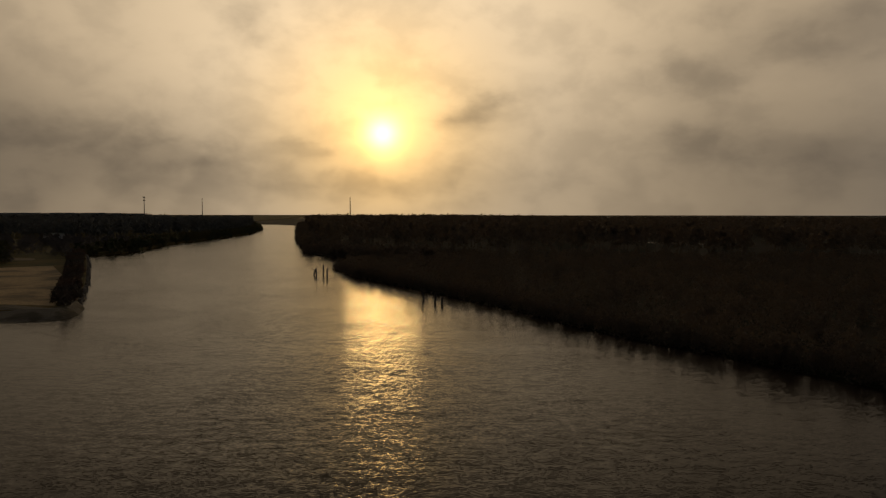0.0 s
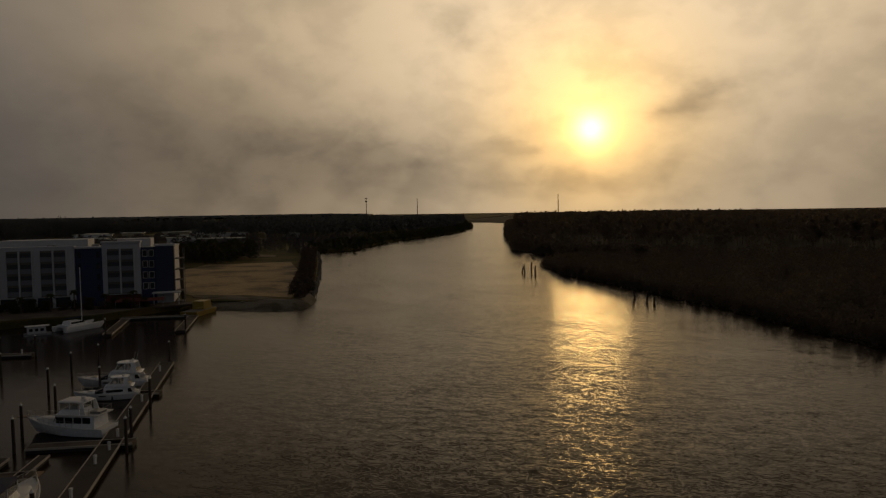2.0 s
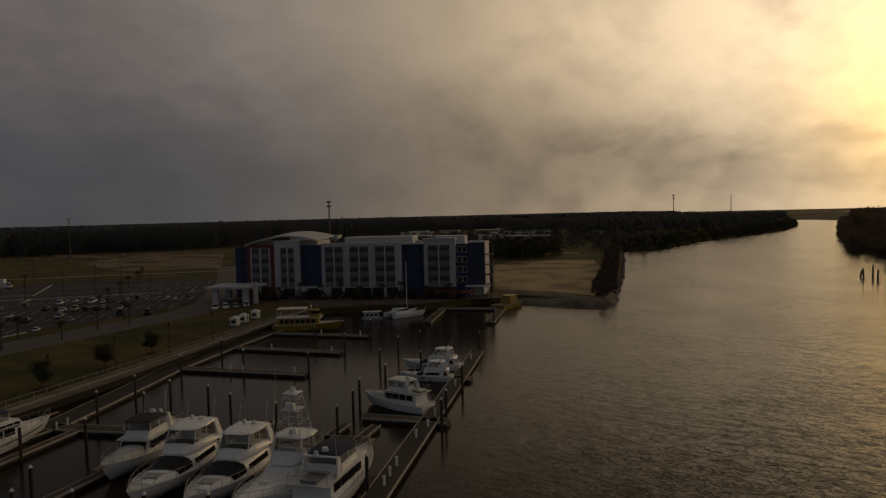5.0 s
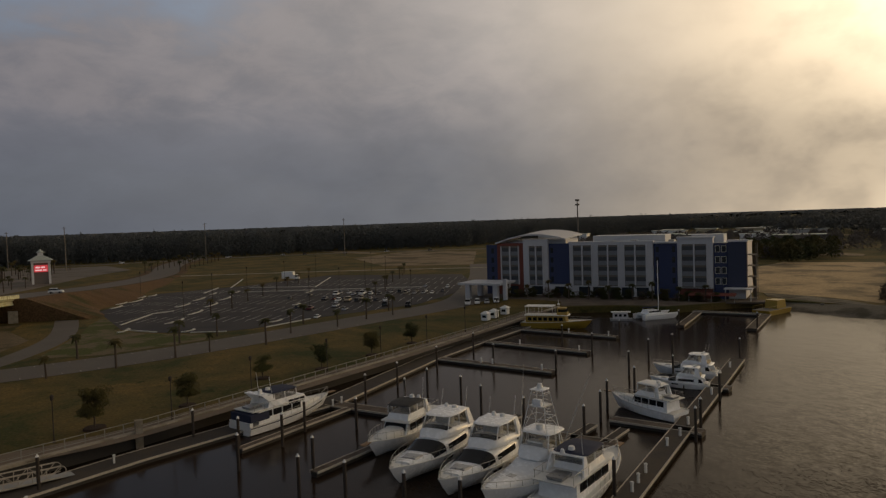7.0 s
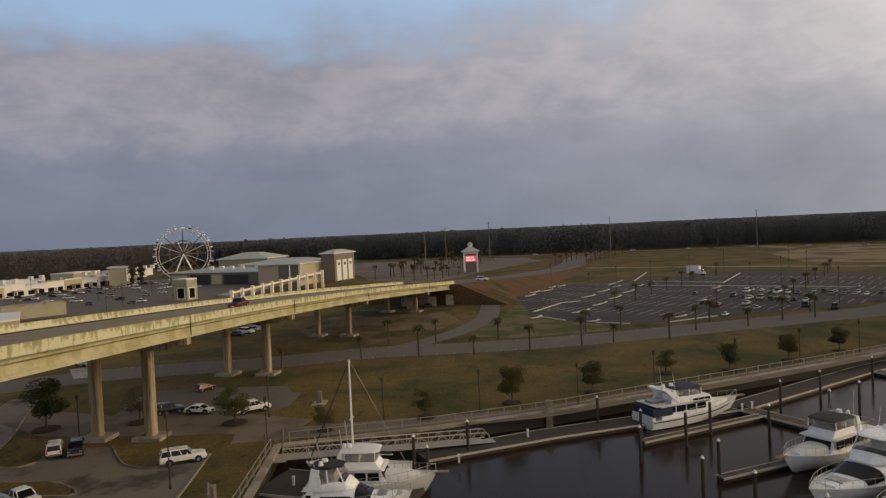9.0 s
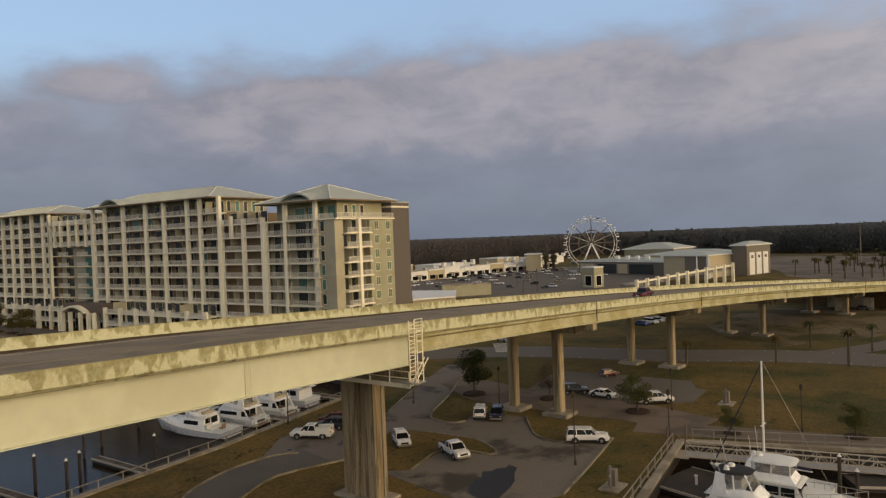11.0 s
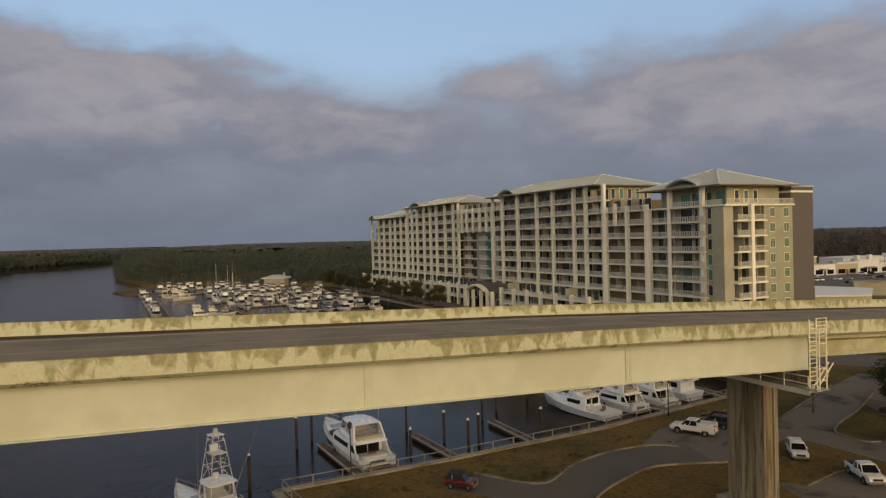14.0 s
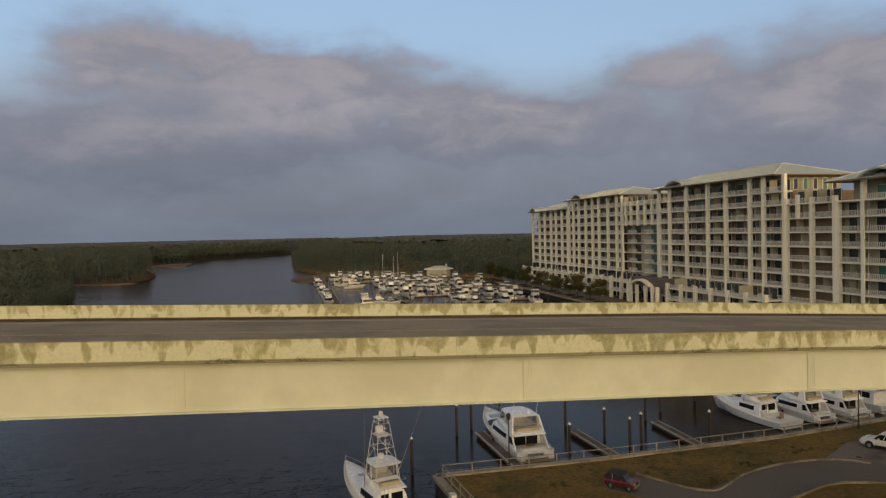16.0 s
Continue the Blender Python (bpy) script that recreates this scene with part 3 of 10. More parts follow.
# ---- building blocks ----
class Geo:
    """A growing mesh."""

    def __init__(self):
        self.v, self.f = [], []

    def face(self, pts):
        k = len(self.v)
        self.v += [tuple(p) for p in pts]
        self.f.append(tuple(range(k, k + len(pts))))
        return self

    def hexa(self, low, high):
        k = len(self.v)
        self.v += [tuple(p) for p in low] + [tuple(p) for p in high]
        n = len(low)
        self.f.append(tuple(k + i for i in reversed(range(n))))
        self.f.append(tuple(k + n + i for i in range(n)))
        for i in range(n):
            j = (i + 1) % n
            self.f.append((k + i, k + j, k + n + j, k + n + i))
        return self

    def box(self, x0, y0, z0, x1, y1, z1):
        r = [(x0, y0), (x1, y0), (x1, y1), (x0, y1)]
        return self.hexa([(x, y, z0) for x, y in r], [(x, y, z1) for x, y in r])

    def house(self, x0, x1, z0, z1, w0, w1, front=0.0, back=0.0, narrow=0.0):
        """A body along x with sides that lean in, and a raked front and back."""
        a, b = w0 / 2, w1 / 2
        return self.hexa([(x0, -a, z0), (x1, -a + narrow, z0), (x1, a - narrow, z0), (x0, a, z0)],
                         [(x0 + back, -b, z1), (x1 - front, -b + narrow, z1), (x1 - front, b - narrow, z1), (x0 + back, b, z1)])

    def beam(self, p, q, w, h=None):
        p, q = Vector(p), Vector(q)
        d = (q - p).normalized()
        side = d.cross(Vector((0, 0, 1)))
        side = Vector((1, 0, 0)) if side.length < 1e-4 else side.normalized()
        top = side.cross(d)
        s, t = side * (w / 2), top * ((h or w) / 2)
        return self.hexa([p - s - t, p + s - t, p + s + t, p - s + t], [q - s - t, q + s - t, q + s + t, q - s + t])

    def cyl(self, p, q, r0, r1=None, n=8):
        p, q = Vector(p), Vector(q)
        d = (q - p).normalized()
        a = d.cross(Vector((0, 0, 1)))
        a = Vector((1, 0, 0)) if a.length < 1e-4 else a.normalized()
        b = d.cross(a)
        r1 = r0 if r1 is None else r1
        ring = [(math.cos(2 * math.pi * i / n), math.sin(2 * math.pi * i / n)) for i in range(n)]
        return self.hexa([p + (a * c + b * s) * r0 for c, s in ring], [q + (a * c + b * s) * max(r1, 0.002) for c, s in ring])

    def prism(self, poly, z0, z1):
        return self.hexa([(x, y, z0) for x, y in poly], [(x, y, z1) for x, y in poly])

    def loft(self, rings, caps=True, closed=True):
        k, n = len(self.v), len(rings[0])
        for r in rings:
            self.v += [tuple(p) for p in r]
        for i in range(len(rings) - 1):
            for j in range(n if closed else n - 1):
                a, b = k + i * n + j, k + i * n + (j + 1) % n
                self.f.append((a, b, b + n, a + n))
        if caps:
            self.f.append(tuple(k + i for i in reversed(range(n))))
            self.f.append(tuple(k + (len(rings) - 1) * n + i for i in range(n)))
        return self

    def tube(self, pts, r, n=5):
        """One bent round bar through the points."""
        p = [Vector(q) for q in pts]
        rings = []
        for i, c in enumerate(p):
            d = (p[min(i + 1, len(p) - 1)] - p[max(i - 1, 0)]).normalized()
            a = d.cross(Vector((0, 0, 1)))
            if a.length < 0.02:
                a = d.cross(Vector((0, 1, 0)))
            a.normalize()
            if rings and a.dot(last) < 0:
                a = -a
            last = a
            e = d.cross(a)
            rings.append([c + (a * math.cos(2 * math.pi * k / n) + e * math.sin(2 * math.pi * k / n)) * r for k in range(n)])
        return self.loft(rings)

    def grille(self, xs, zs, y, solid):
        """A pierced panel in the xz plane, all in one piece."""
        k = len(self.v)
        nx, nz = len(xs), len(zs)
        for s in (-y, y):
            self.v += [(x, s, z) for x in xs for z in zs]
        half = nx * nz
        at = lambda i, j: k + i * nz + j
        full = lambda i, j: 0 <= i < nx - 1 and 0 <= j < nz - 1 and solid(i, j)
        for i in range(nx - 1):
            for j in range(nz - 1):
                if not full(i, j):
                    continue
                q = (at(i, j), at(i + 1, j), at(i + 1, j + 1), at(i, j + 1))
                self.f.append(q)
                self.f.append(tuple(v + half for v in reversed(q)))
                for (a, b), near in (((q[1], q[0]), (i, j - 1)), ((q[2], q[1]), (i + 1, j)), ((q[3], q[2]), (i, j + 1)), ((q[0], q[3]), (i - 1, j))):
                    if not full(*near):
                        self.f.append((a, b, b + half, a + half))
        return self

    def mesh(self, name, mat, smooth=False, tidy=True):
        me = bpy.data.meshes.new(name)
        me.from_pydata(self.v, [], self.f)
        if tidy:
            bm = bmesh.new()
            bm.from_mesh(me)
            bmesh.ops.recalc_face_normals(bm, faces=bm.faces)
            ngons = [f for f in bm.faces if len(f.verts) > 4]
            bmesh.ops.triangulate(bm, faces=ngons)
            bm.to_mesh(me)
            bm.free()
        if smooth:
            me.polygons.foreach_set("use_smooth", [True] * len(me.polygons))
            me.set_sharp_from_angle(angle=radians(40))
        me.materials.append(mat)
        return me


def part(name, geo, mat, parent=None, label="", smooth=False, m=None):
    me = geo if isinstance(geo, bpy.types.Mesh) else geo.mesh(name, mat, smooth)
    ob = new(name, me)
    if parent:
        ob.parent = parent
    if m is not None:
        ob.matrix_basis = m
    if label:
        ob["label"] = label
    return ob


def thing(name, label, category, group="", kind="", m=None):
    ob = new(name)
    ob.empty_display_size = 0.3
    if m is not None:
        ob.matrix_basis = m
    return tagged(ob, label, category, group, kind)


def setting(name, geo, mat, label, category, smooth=False):
    return tagged(part(name, geo, mat, smooth=smooth), label, category, kind="structure")


def at_heading(x, y, z, dx, dy):
    return pose(x, y, z, 0, 0, math.degrees(math.atan2(dy, dx)))


def bezel(me, width):
    """Rounds the edges of a small mesh once, when it is made."""
    bm = bmesh.new()
    bm.from_mesh(me)
    bmesh.ops.bevel(bm, geom=[e for e in bm.edges if len(e.link_faces) == 2 and e.calc_face_angle(0) > 0.5], offset=width, segments=2, affect="EDGES", profile=0.6)
    bm.to_mesh(me)
    bm.free()
    return me


# ---- river and land ----
LAND = 1.6
WEST_BANK = [(-332, 1245), (-235, 916), (-201, 723), (-199, 610), (-198, 512), (-181, 400), (-188, 386), (-194, 384), (-155, 308), (-113, 223), (-92.5, 178),
             (-87.5, 164), (-92, 160), (-111, 158), (-117, 146), (-121, 128), (-131, 122), (-139, 110), (-133, 99), (-118.8, 74.4), (-105.8, 49.6), (-98.5, 35.1),
             (-84.8, 8.3), (-79.7, -5), (-74.6, -22), (-51, -19.6), (-13.8, -50), (-12.8, -63.4), (-30, -63.8), (-50.5, -65.3), (-73, -69.0), (-84, -69.8), (-88, -85),
             (-90, -300), (-97, -318), (-92, -345), (-72, -358), (-56, -392), (-30, -408), (-20, -428), (-10, -478), (-5, -512), (-5, -592), (-7, -967), (-60, -1500), (-200, -2400)]
EAST_BANK = [(-300, 1290), (-230, 1180), (-210, 1030), (-160, 780), (-115, 566), (-92, 470), (-77, 402), (-52, 362), (-23, 341), (-5, 331), (2, 323), (-20, 322), (-42, 311), (-46, 301), (-33, 261),
             (-13, 227), (4, 196), (19, 169), (29, 145), (37, 131), (46, 118), (53, 106), (61, 92), (69, 60), (76, 0), (85, -110), (86, -250), (82, -274), (82, -295), (95, -342), (114, -386), (134, -406), (116, -411), (101, -404), (89, -406), (81, -412), (79, -434), (82, -477),
             (97, -544), (118, -600), (113, -640), (83, -620), (89, -700), (92, -763), (77, -804), (44, -858), (-6, -966), (-58, -1500), (-190, -2400)]
FAR = 4600


def land(name, poly, top, mat, label):
    g = Geo()
    g.prism(poly, -2.0, top)
    return setting(name, g, mat, label, "ground")


setting("water", Geo().face([(-FAR, -FAR, 0), (FAR, -FAR, 0), (FAR, FAR, 0), (-FAR, FAR, 0)]), M["water"], "brown river water with small wind ripples", "water")
land("ground_west", WEST_BANK + [(-200, -FAR), (-FAR, -FAR), (-FAR, FAR), (-700, FAR), (-420, 1290)], LAND, M["grass"], "flat dry winter grass behind a sea wall")
land("ground_east", [(-640, FAR), (-440, 1340)] + EAST_BANK + [(-100, -FAR), (FAR, -FAR), (FAR, FAR)], 0.5, M["marsh"], "low dark marshy bank with brush")


def ribbon(pts, width, z, thick=0.06):
    """A strip of constant width along a way in the plan, with rounded bends."""
    way = smooth_way(pts)
    g = Geo()
    left, right = [], []
    for i, p in enumerate(way):
        d = (way[min(i + 1, len(way) - 1)] - way[max(i - 1, 0)]).normalized()
        n = Vector((-d.y, d.x))
        left.append(p + n * width / 2)
        right.append(p - n * width / 2)
    rings = [[(a.x, a.y, z - thick), (b.x, b.y, z - thick), (b.x, b.y, z), (a.x, a.y, z)] for a, b in zip(left, right)]
    return g.loft(rings)


def smooth_way(pts, steps=6):
    p = [Vector(q[:2]) for q in pts]
    out = []
    for i in range(len(p) - 1):
        a, b, c, d = p[max(i - 1, 0)], p[i], p[i + 1], p[min(i + 2, len(p) - 1)]
        for k in range(steps):
            t = k / steps
            out.append(0.5 * (2 * b + (c - a) * t + (2 * a - 5 * b + 4 * c - d) * t * t + (3 * b - a - 3 * c + d) * t ** 3))
    return out + [p[-1]]


def patch(name, poly, mat, label, category, lift=0.03):
    return setting(name, Geo().prism(poly, LAND - 0.3, LAND + lift), mat, label, category)


# bare ground round the hotel, the cape and the far fields
patch("ground_cape", [(-124, 168), (-108, 170), (-92, 167), (-98, 180), (-126, 236), (-160, 290), (-190, 270), (-175, 215), (-140, 176)], M["cape_sand"], "bare sandy building ground", "ground", 0.04)
patch("ground_field", [(-330, 150), (-300, 185), (-420, 262), (-480, 240), (-420, 170)], M["sand"], "bare sandy field beyond the car park", "ground", 0.02)
patch("ground_shoulder", [(-158, -9), (-172, -4), (-190, -8), (-205, -6), (-212, -18), (-208, -34), (-190, -40), (-165, -42), (-148, -34), (-138, -24), (-150, -17)], M["dirt"], "worn sandy ground beneath the bridge", "ground", 0.02)
for i, (cx, cy, rx, ry) in enumerate([(-250, 330, 60, 16), (-330, 420, 80, 18), (-300, 560, 70, 14), (-420, 330, 60, 10), (-520, 205, 55, 9)]):
    patch("ground_clearing", [(cx + rx * math.cos(a * 0.45) * (1 + 0.15 * math.sin(3 * a)), cy + ry * math.sin(a * 0.45)) for a in range(14)], M["sand"], "pale bare clearing", "ground", 0.02 + 0.004 * i)

patch("terrace_hotel", [(-110, 152), (-118, 144), (-122, 129.5), (-131.5, 123.5), (-140, 112), (-148, 118), (-172, 108), (-182, 112), (-168, 121), (-121, 149.5), (-112, 156)], M["paver"], "tan paved terrace before the hotel", "pavement", 0.066)
patch("ground_verge", [(-146, -2.4), (-158, 1.2), (-172, 5.4), (-190, 8.4), (-200, 11), (-198, 15.8), (-176, 12.4), (-164, 18.5), (-154.5, 29), (-147, 27), (-142, 8)], M["rough_grass"], "rough verge of sand and green tufts", "ground", 0.024)
# roads, paths and car parks
ROAD = [(-60, -150), (-98, -96), (-118, -66), (-124, -40), (-131, -20), (-132.5, -2), (-135, 14), (-141, 34), (-151, 62), (-164, 95), (-190, 118), (-235, 150), (-300, 190)]
setting("road_marina", ribbon(ROAD, 12, LAND + 0.05), M["asphalt"], "grey worn asphalt marina road", "road")
setting("road_condo", ribbon([(-98, -92), (-99, -130), (-99, -200), (-101, -300), (-112, -350), (-140, -430), (-190, -520)], 9, LAND + 0.044), M["asphalt"], "grey asphalt road along the basin", "road")
setting("road_link", ribbon([(-131, -18), (-150, -6), (-175, 2), (-210, 4)], 5.4, LAND + 0.042), M["asphalt"], "sandy asphalt lane beneath the bridge end", "road")
# parking ticks along both kerbs of the marina road
way = smooth_way(ROAD)
ticks = Geo()
run = 0.0
for a, b in zip(way[12:-8], way[13:-7]):
    d = (b - a).normalized()
    n = Vector((-d.y, d.x))
    steps = max(1, int((b - a).length / 11))
    for i in range(steps):
        p = a.lerp(b, i / steps)
        for sd in (1, -1):
            ticks.beam((*(p + n * 4.6 * sd), LAND + 0.056), (*(p + n * 5.5 * sd), LAND + 0.056), 0.13, 0.012)
tagged(part("road_ticks", ticks, M["old_line"]), "short white parking ticks along the road", "road marking", kind="structure")
setting("promenade", ribbon([(-78, -28), (-81.5, -10), (-84, 5), (-90, 18), (-102, 42), (-110, 56.5), (-122, 78), (-136, 102)], 4.6, LAND + 0.06), M["paver"], "tan paved waterside promenade", "pavement")
setting("promenade_east", ribbon([(-90.5, -84), (-90.5, -200), (-91, -270), (-93.5, -300)], 4.2, LAND + 0.06), M["paver"], "tan paved walk before the apartment block", "pavement")
patch("pavement_crossing", [(-76, -22.6), (-78.8, -25), (-79.9, -30), (-79.6, -36), (-80.2, -42), (-81, -52), (-88, -62), (-95, -62), (-90, -48), (-89.4, -38), (-88.6, -30), (-85, -20.5)], M["paver"], "tan paved crossing beneath the bridge", "pavement", 0.055)
patch("car_park_bridge", [(-54.8, -26.3), (-72.3, -28.6), (-69, -32.1), (-68.5, -34), (-70.1, -36.8), (-76.2, -41), (-76.0, -45), (-74.5, -47.6), (-71.2, -46.6), (-69.9, -47.6), (-70.4, -50.8), (-73.6, -53.2), (-82.1, -56.4), (-93.3, -61.7), (-102, -65),
      (-102, -70), (-91.2, -66.4), (-78.4, -61.2), (-70.9, -58.1), (-66, -57.5), (-64, -62), (-55.5, -61.8), (-50.5, -58.6), (-46, -55.8), (-48.5, -52.5), (-53.4, -49.3), (-52, -44), (-50, -36), (-49, -29)],
      M["stained_asphalt"], "stained asphalt car park beneath the bridge", "road", 0.038)
patch("wet_stain", [(-51.3, -33.8), (-54.0, -34.9), (-55.2, -34.6), (-56.8, -35.5), (-57.2, -34.6), (-58.2, -34.7), (-58.6, -33.9), (-59.6, -34.2), (-59.2, -33.0), (-57.6, -32.5), (-55.8, -31.4), (-54.0, -31.0), (-51.5, -30.6), (-50.6, -32)], M["wet"], "dark wet stain on the asphalt", "road", 0.044)
patch("wet_stain", [(-62.8, -54.6), (-61, -53.8), (-58.2, -54.0), (-56.4, -53.4), (-56.8, -54.2), (-59, -54.9), (-61.5, -55.2)], M["wet"], "dark wet stain on the asphalt", "road", 0.044)
patch("lawn_island", [(-64.2, -52), (-65.2, -48), (-65.2, -41.6), (-63, -37.8), (-61.3, -37.4), (-61.0, -42.6), (-53.8, -41.8), (-52.2, -44.5), (-55.5, -48.2), (-58.5, -51)], M["grass"], "kerbed grass island in the car park", "ground", 0.12)
patch("lane_bay", [(-33.9, -53.0), (-31.8, -56.5), (-30.2, -58.4), (-26.0, -56.6), (-28.8, -53), (-31, -50.5)], M["asphalt"], "small asphalt parking bay on the lawn", "road", 0.042)
setting("lane_tip", ribbon([(-53, -53.4), (-46.2, -55), (-40.6, -53.6), (-35.5, -51.2), (-31, -48)], 5.4, LAND + 0.046), M["asphalt"], "curving asphalt lane on the lawn", "road")
patch("car_park_upper", [(-104, -50), (-105, -39), (-104.6, -29), (-100.3, -27.2), (-99.6, -25.6), (-91.9, -25.4), (-88.9, -30.3), (-89.4, -38), (-90, -48)], M["asphalt"], "small grey asphalt car park", "road", 0.06)
LOT = [(-156, 30), (-156, 39), (-162.5, 53.7), (-170, 87), (-201, 125), (-251, 149), (-293.5, 107), (-272, 69), (-263, 33), (-219, 12), (-175, 14), (-165, 20)]
patch("car_park_hotel", LOT, M["dark_asphalt"], "wide dark asphalt hotel car park", "road", 0.034)
patch("car_park_shops", [(-236, -100), (-205, -160), (-248, -222), (-330, -210), (-416, -196), (-420, -180), (-330, -92), (-262, -88)], M["asphalt"], "grey shopping-centre car park", "road", 0.05)
patch("car_park_mall", [(-296, -22), (-330, -50), (-362, -58), (-400, -72), (-530, -90), (-505, 34), (-440, 42), (-396, 18), (-330, -6)], M["pale_asphalt"], "pale empty car park planted with palms", "road", 0.04)

# zebra crossing where the marina road passes behind the bridge
d = Vector((-0.555, 0.832))
n = Vector((-d.y, d.x))
zebra = thing("zebra_crossing", "white painted zebra crossing on the marina road", "road marking", kind="structure")
for i in range(10):
    p = Vector((-121.5, -70.0)) + n * (i - 4.5) * 1.12
    part("stripe", Geo().beam((*(p - d * 1.7), LAND + 0.064), (*(p + d * 1.7), LAND + 0.064), 0.52, 0.012), M["line"], zebra)
# highway along the edge of the wood, and the pale path before it
HIGHWAY = [(-560, -110), (-534, 20), (-526, 137), (-498, 212), (-452, 282), (-415, 370)]
setting("road_highway", ribbon(HIGHWAY, 11, LAND + 0.06), M["pale_asphalt"], "pale highway before the dark wood", "road")
setting("path_field", ribbon([(-366, 40), (-358, 49), (-319, 117), (-286, 163), (-262, 190)], 3.2, LAND + 0.058), M["concrete"], "pale straight path across the fields", "pavement")
# still pond on the low bank
def low_patch(name, poly, mat, label, category, top):
    return setting(name, Geo().prism(poly, -0.5, top), mat, label, category)


low_patch("water_pond", [(150, 560), (176, 536), (216, 500), (212, 478), (172, 518), (148, 546)], M["water"], "still pond among the brush", "water", 0.54)
low_patch("beach_south", [(-15, -352), (-6, -364), (-1, -392), (-4, -414), (-12, -428), (-32, -432), (-42, -414), (-30, -402), (-20, -392)], M["beach"], "low tan sand spit at the basin's mouth", "ground", 0.4)
low_patch("beach_opposite", [(119, -413), (116, -410), (101, -402.5), (89, -404.5), (80, -411), (84, -416), (101, -411)], M["beach"], "narrow sandy shore under the trees", "ground", 0.62)
low_patch("beach_far", [(118, -641), (113, -638), (83, -617), (85, -640), (88, -700), (100, -704), (122, -660)], M["beach"], "flat sandy spit in the river's bend", "ground", 0.56)


# sea walls
def sea_wall(name, pts, label):
    g = Geo()
    for (x0, y0), (x1, y1) in zip(pts[:-1], pts[1:]):
        g.beam((x0, y0, 0.4), (x1, y1, 0.4), 0.3, 2.2)
    w = thing(name, label, "sea wall", kind="structure")
    part("sheet_wall", g, M["float"], w)
    c = Geo()
    for (x0, y0), (x1, y1) in zip(pts[:-1], pts[1:]):
        c.beam((x0, y0, LAND + 0.02), (x1, y1, LAND + 0.02), 0.75, 0.34)
    part("cap", c, M["concrete"], w, "pale concrete cap")
    return w


sea_wall("wall_marina", WEST_BANK[17:27], "dark sheet-pile sea wall with a concrete cap")
sea_wall("wall_tip", WEST_BANK[26:34], "concrete-capped sea wall round the lawn")

# shelving beach of grey rubble and mud round the cape
foot = smooth_way([(-110, 152.6), (-106.6, 151.3), (-97, 150), (-88, 151.5), (-83.6, 156), (-84.4, 164), (-88, 174)], 4)
crown = smooth_way([(-124, 168), (-116, 169), (-104, 168.5), (-95, 164.5), (-91, 163.5), (-90.5, 168), (-93.5, 177)], 4)
setting("beach", Geo().loft([[(a.x, a.y, -0.4), (a.x * 0.75 + b.x * 0.25, a.y * 0.75 + b.y * 0.25, 0.75), (a.x * 0.35 + b.x * 0.65, a.y * 0.35 + b.y * 0.65, LAND + 0.25), (b.x, b.y, LAND + 0.05), (b.x, b.y, -0.6)] for a, b in zip(foot, crown)]), M["clay_grey"], "grey rubble and mud beach round the cape", "ground")
# bank of the cape: earth slope with rubble
g = Geo()
rng = random.Random(5)
for (x0, y0), (x1, y1) in zip(WEST_BANK[7:13], WEST_BANK[8:14]):
    n = int(math.hypot(x1 - x0, y1 - y0) / 1.6)
    for i in range(n):
        t = i / n
        x, y, s = x0 + (x1 - x0) * t + rng.uniform(-1, 1), y0 + (y1 - y0) * t + rng.uniform(-1, 1), rng.uniform(0.4, 1.3)
        a = rng.uniform(0, 3)
        ring = [(x + s * math.cos(a + k * 1.05) * rng.uniform(0.7, 1.1), y + s * math.sin(a + k * 1.05) * rng.uniform(0.7, 1.1)) for k in range(6)]
        z = rng.uniform(0.5, 1.7)
        g.hexa([(px, py, -0.5) for px, py in ring], [(x + (px - x) * 0.6, y + (py - y) * 0.6, z) for px, py in ring])
tagged(part("shore_rubble", g, M["taupe"]), "dark rubble along the cape's shore", "rubble", kind="stuff")


# ---- bridge ----
BRIDGE = [(60, -43.2), (12, -42.6), (-8, -42.4), (-45, -42.3), (-79, -41.1), (-114.5, -38.1), (-154.4, -31.8), (-195.8, -21), (-214, -14.5)]
HALF = 8.65


def rail_top(x):
    """Height of the barrier's top over the water."""
    pts = [(60, 21.3), (11.7, 19.63), (-7, 18.94), (-30, 18.1), (-44, 17.42), (-79, 15.68), (-114, 13.95), (-154, 11.9), (-196, 9.6), (-214, 8.6)]
    for (xa, za), (xb, zb) in zip(pts[:-1], pts[1:]):
        if xb <= x <= xa:
            return za + (zb - za) * (xa - x) / (xa - xb)
    return 8.6


AXIS = smooth_way(BRIDGE, 8)


def bridge_sections():
    out = []
    for i, p in enumerate(AXIS):
        d = (AXIS[min(i + 1, len(AXIS) - 1)] - AXIS[max(i - 1, 0)]).normalized()
        out.append((p, Vector((d.y, -d.x)), rail_top(p.x)))
    return out


SECTIONS = bridge_sections()


def sweep(profile, sections=None):
    """Sweeps a section (metres across, metres below the barrier's top) along the bridge. Across is positive towards the marina."""
    rings = []
    for p, n, z in sections or SECTIONS:
        rings.append([(p.x + n.x * a, p.y + n.y * a, z + b) for a, b in profile])
    return Geo().loft(rings)


bridge = thing("road_bridge", "long concrete road bridge with cream steel girders and stained barriers", "bridge")
sign_n = 1 if SECTIONS[3][1].y > 0 else -1
DECK = -0.86


def mirrored(profile, s):
    return [(a * s, b) for a, b in profile]


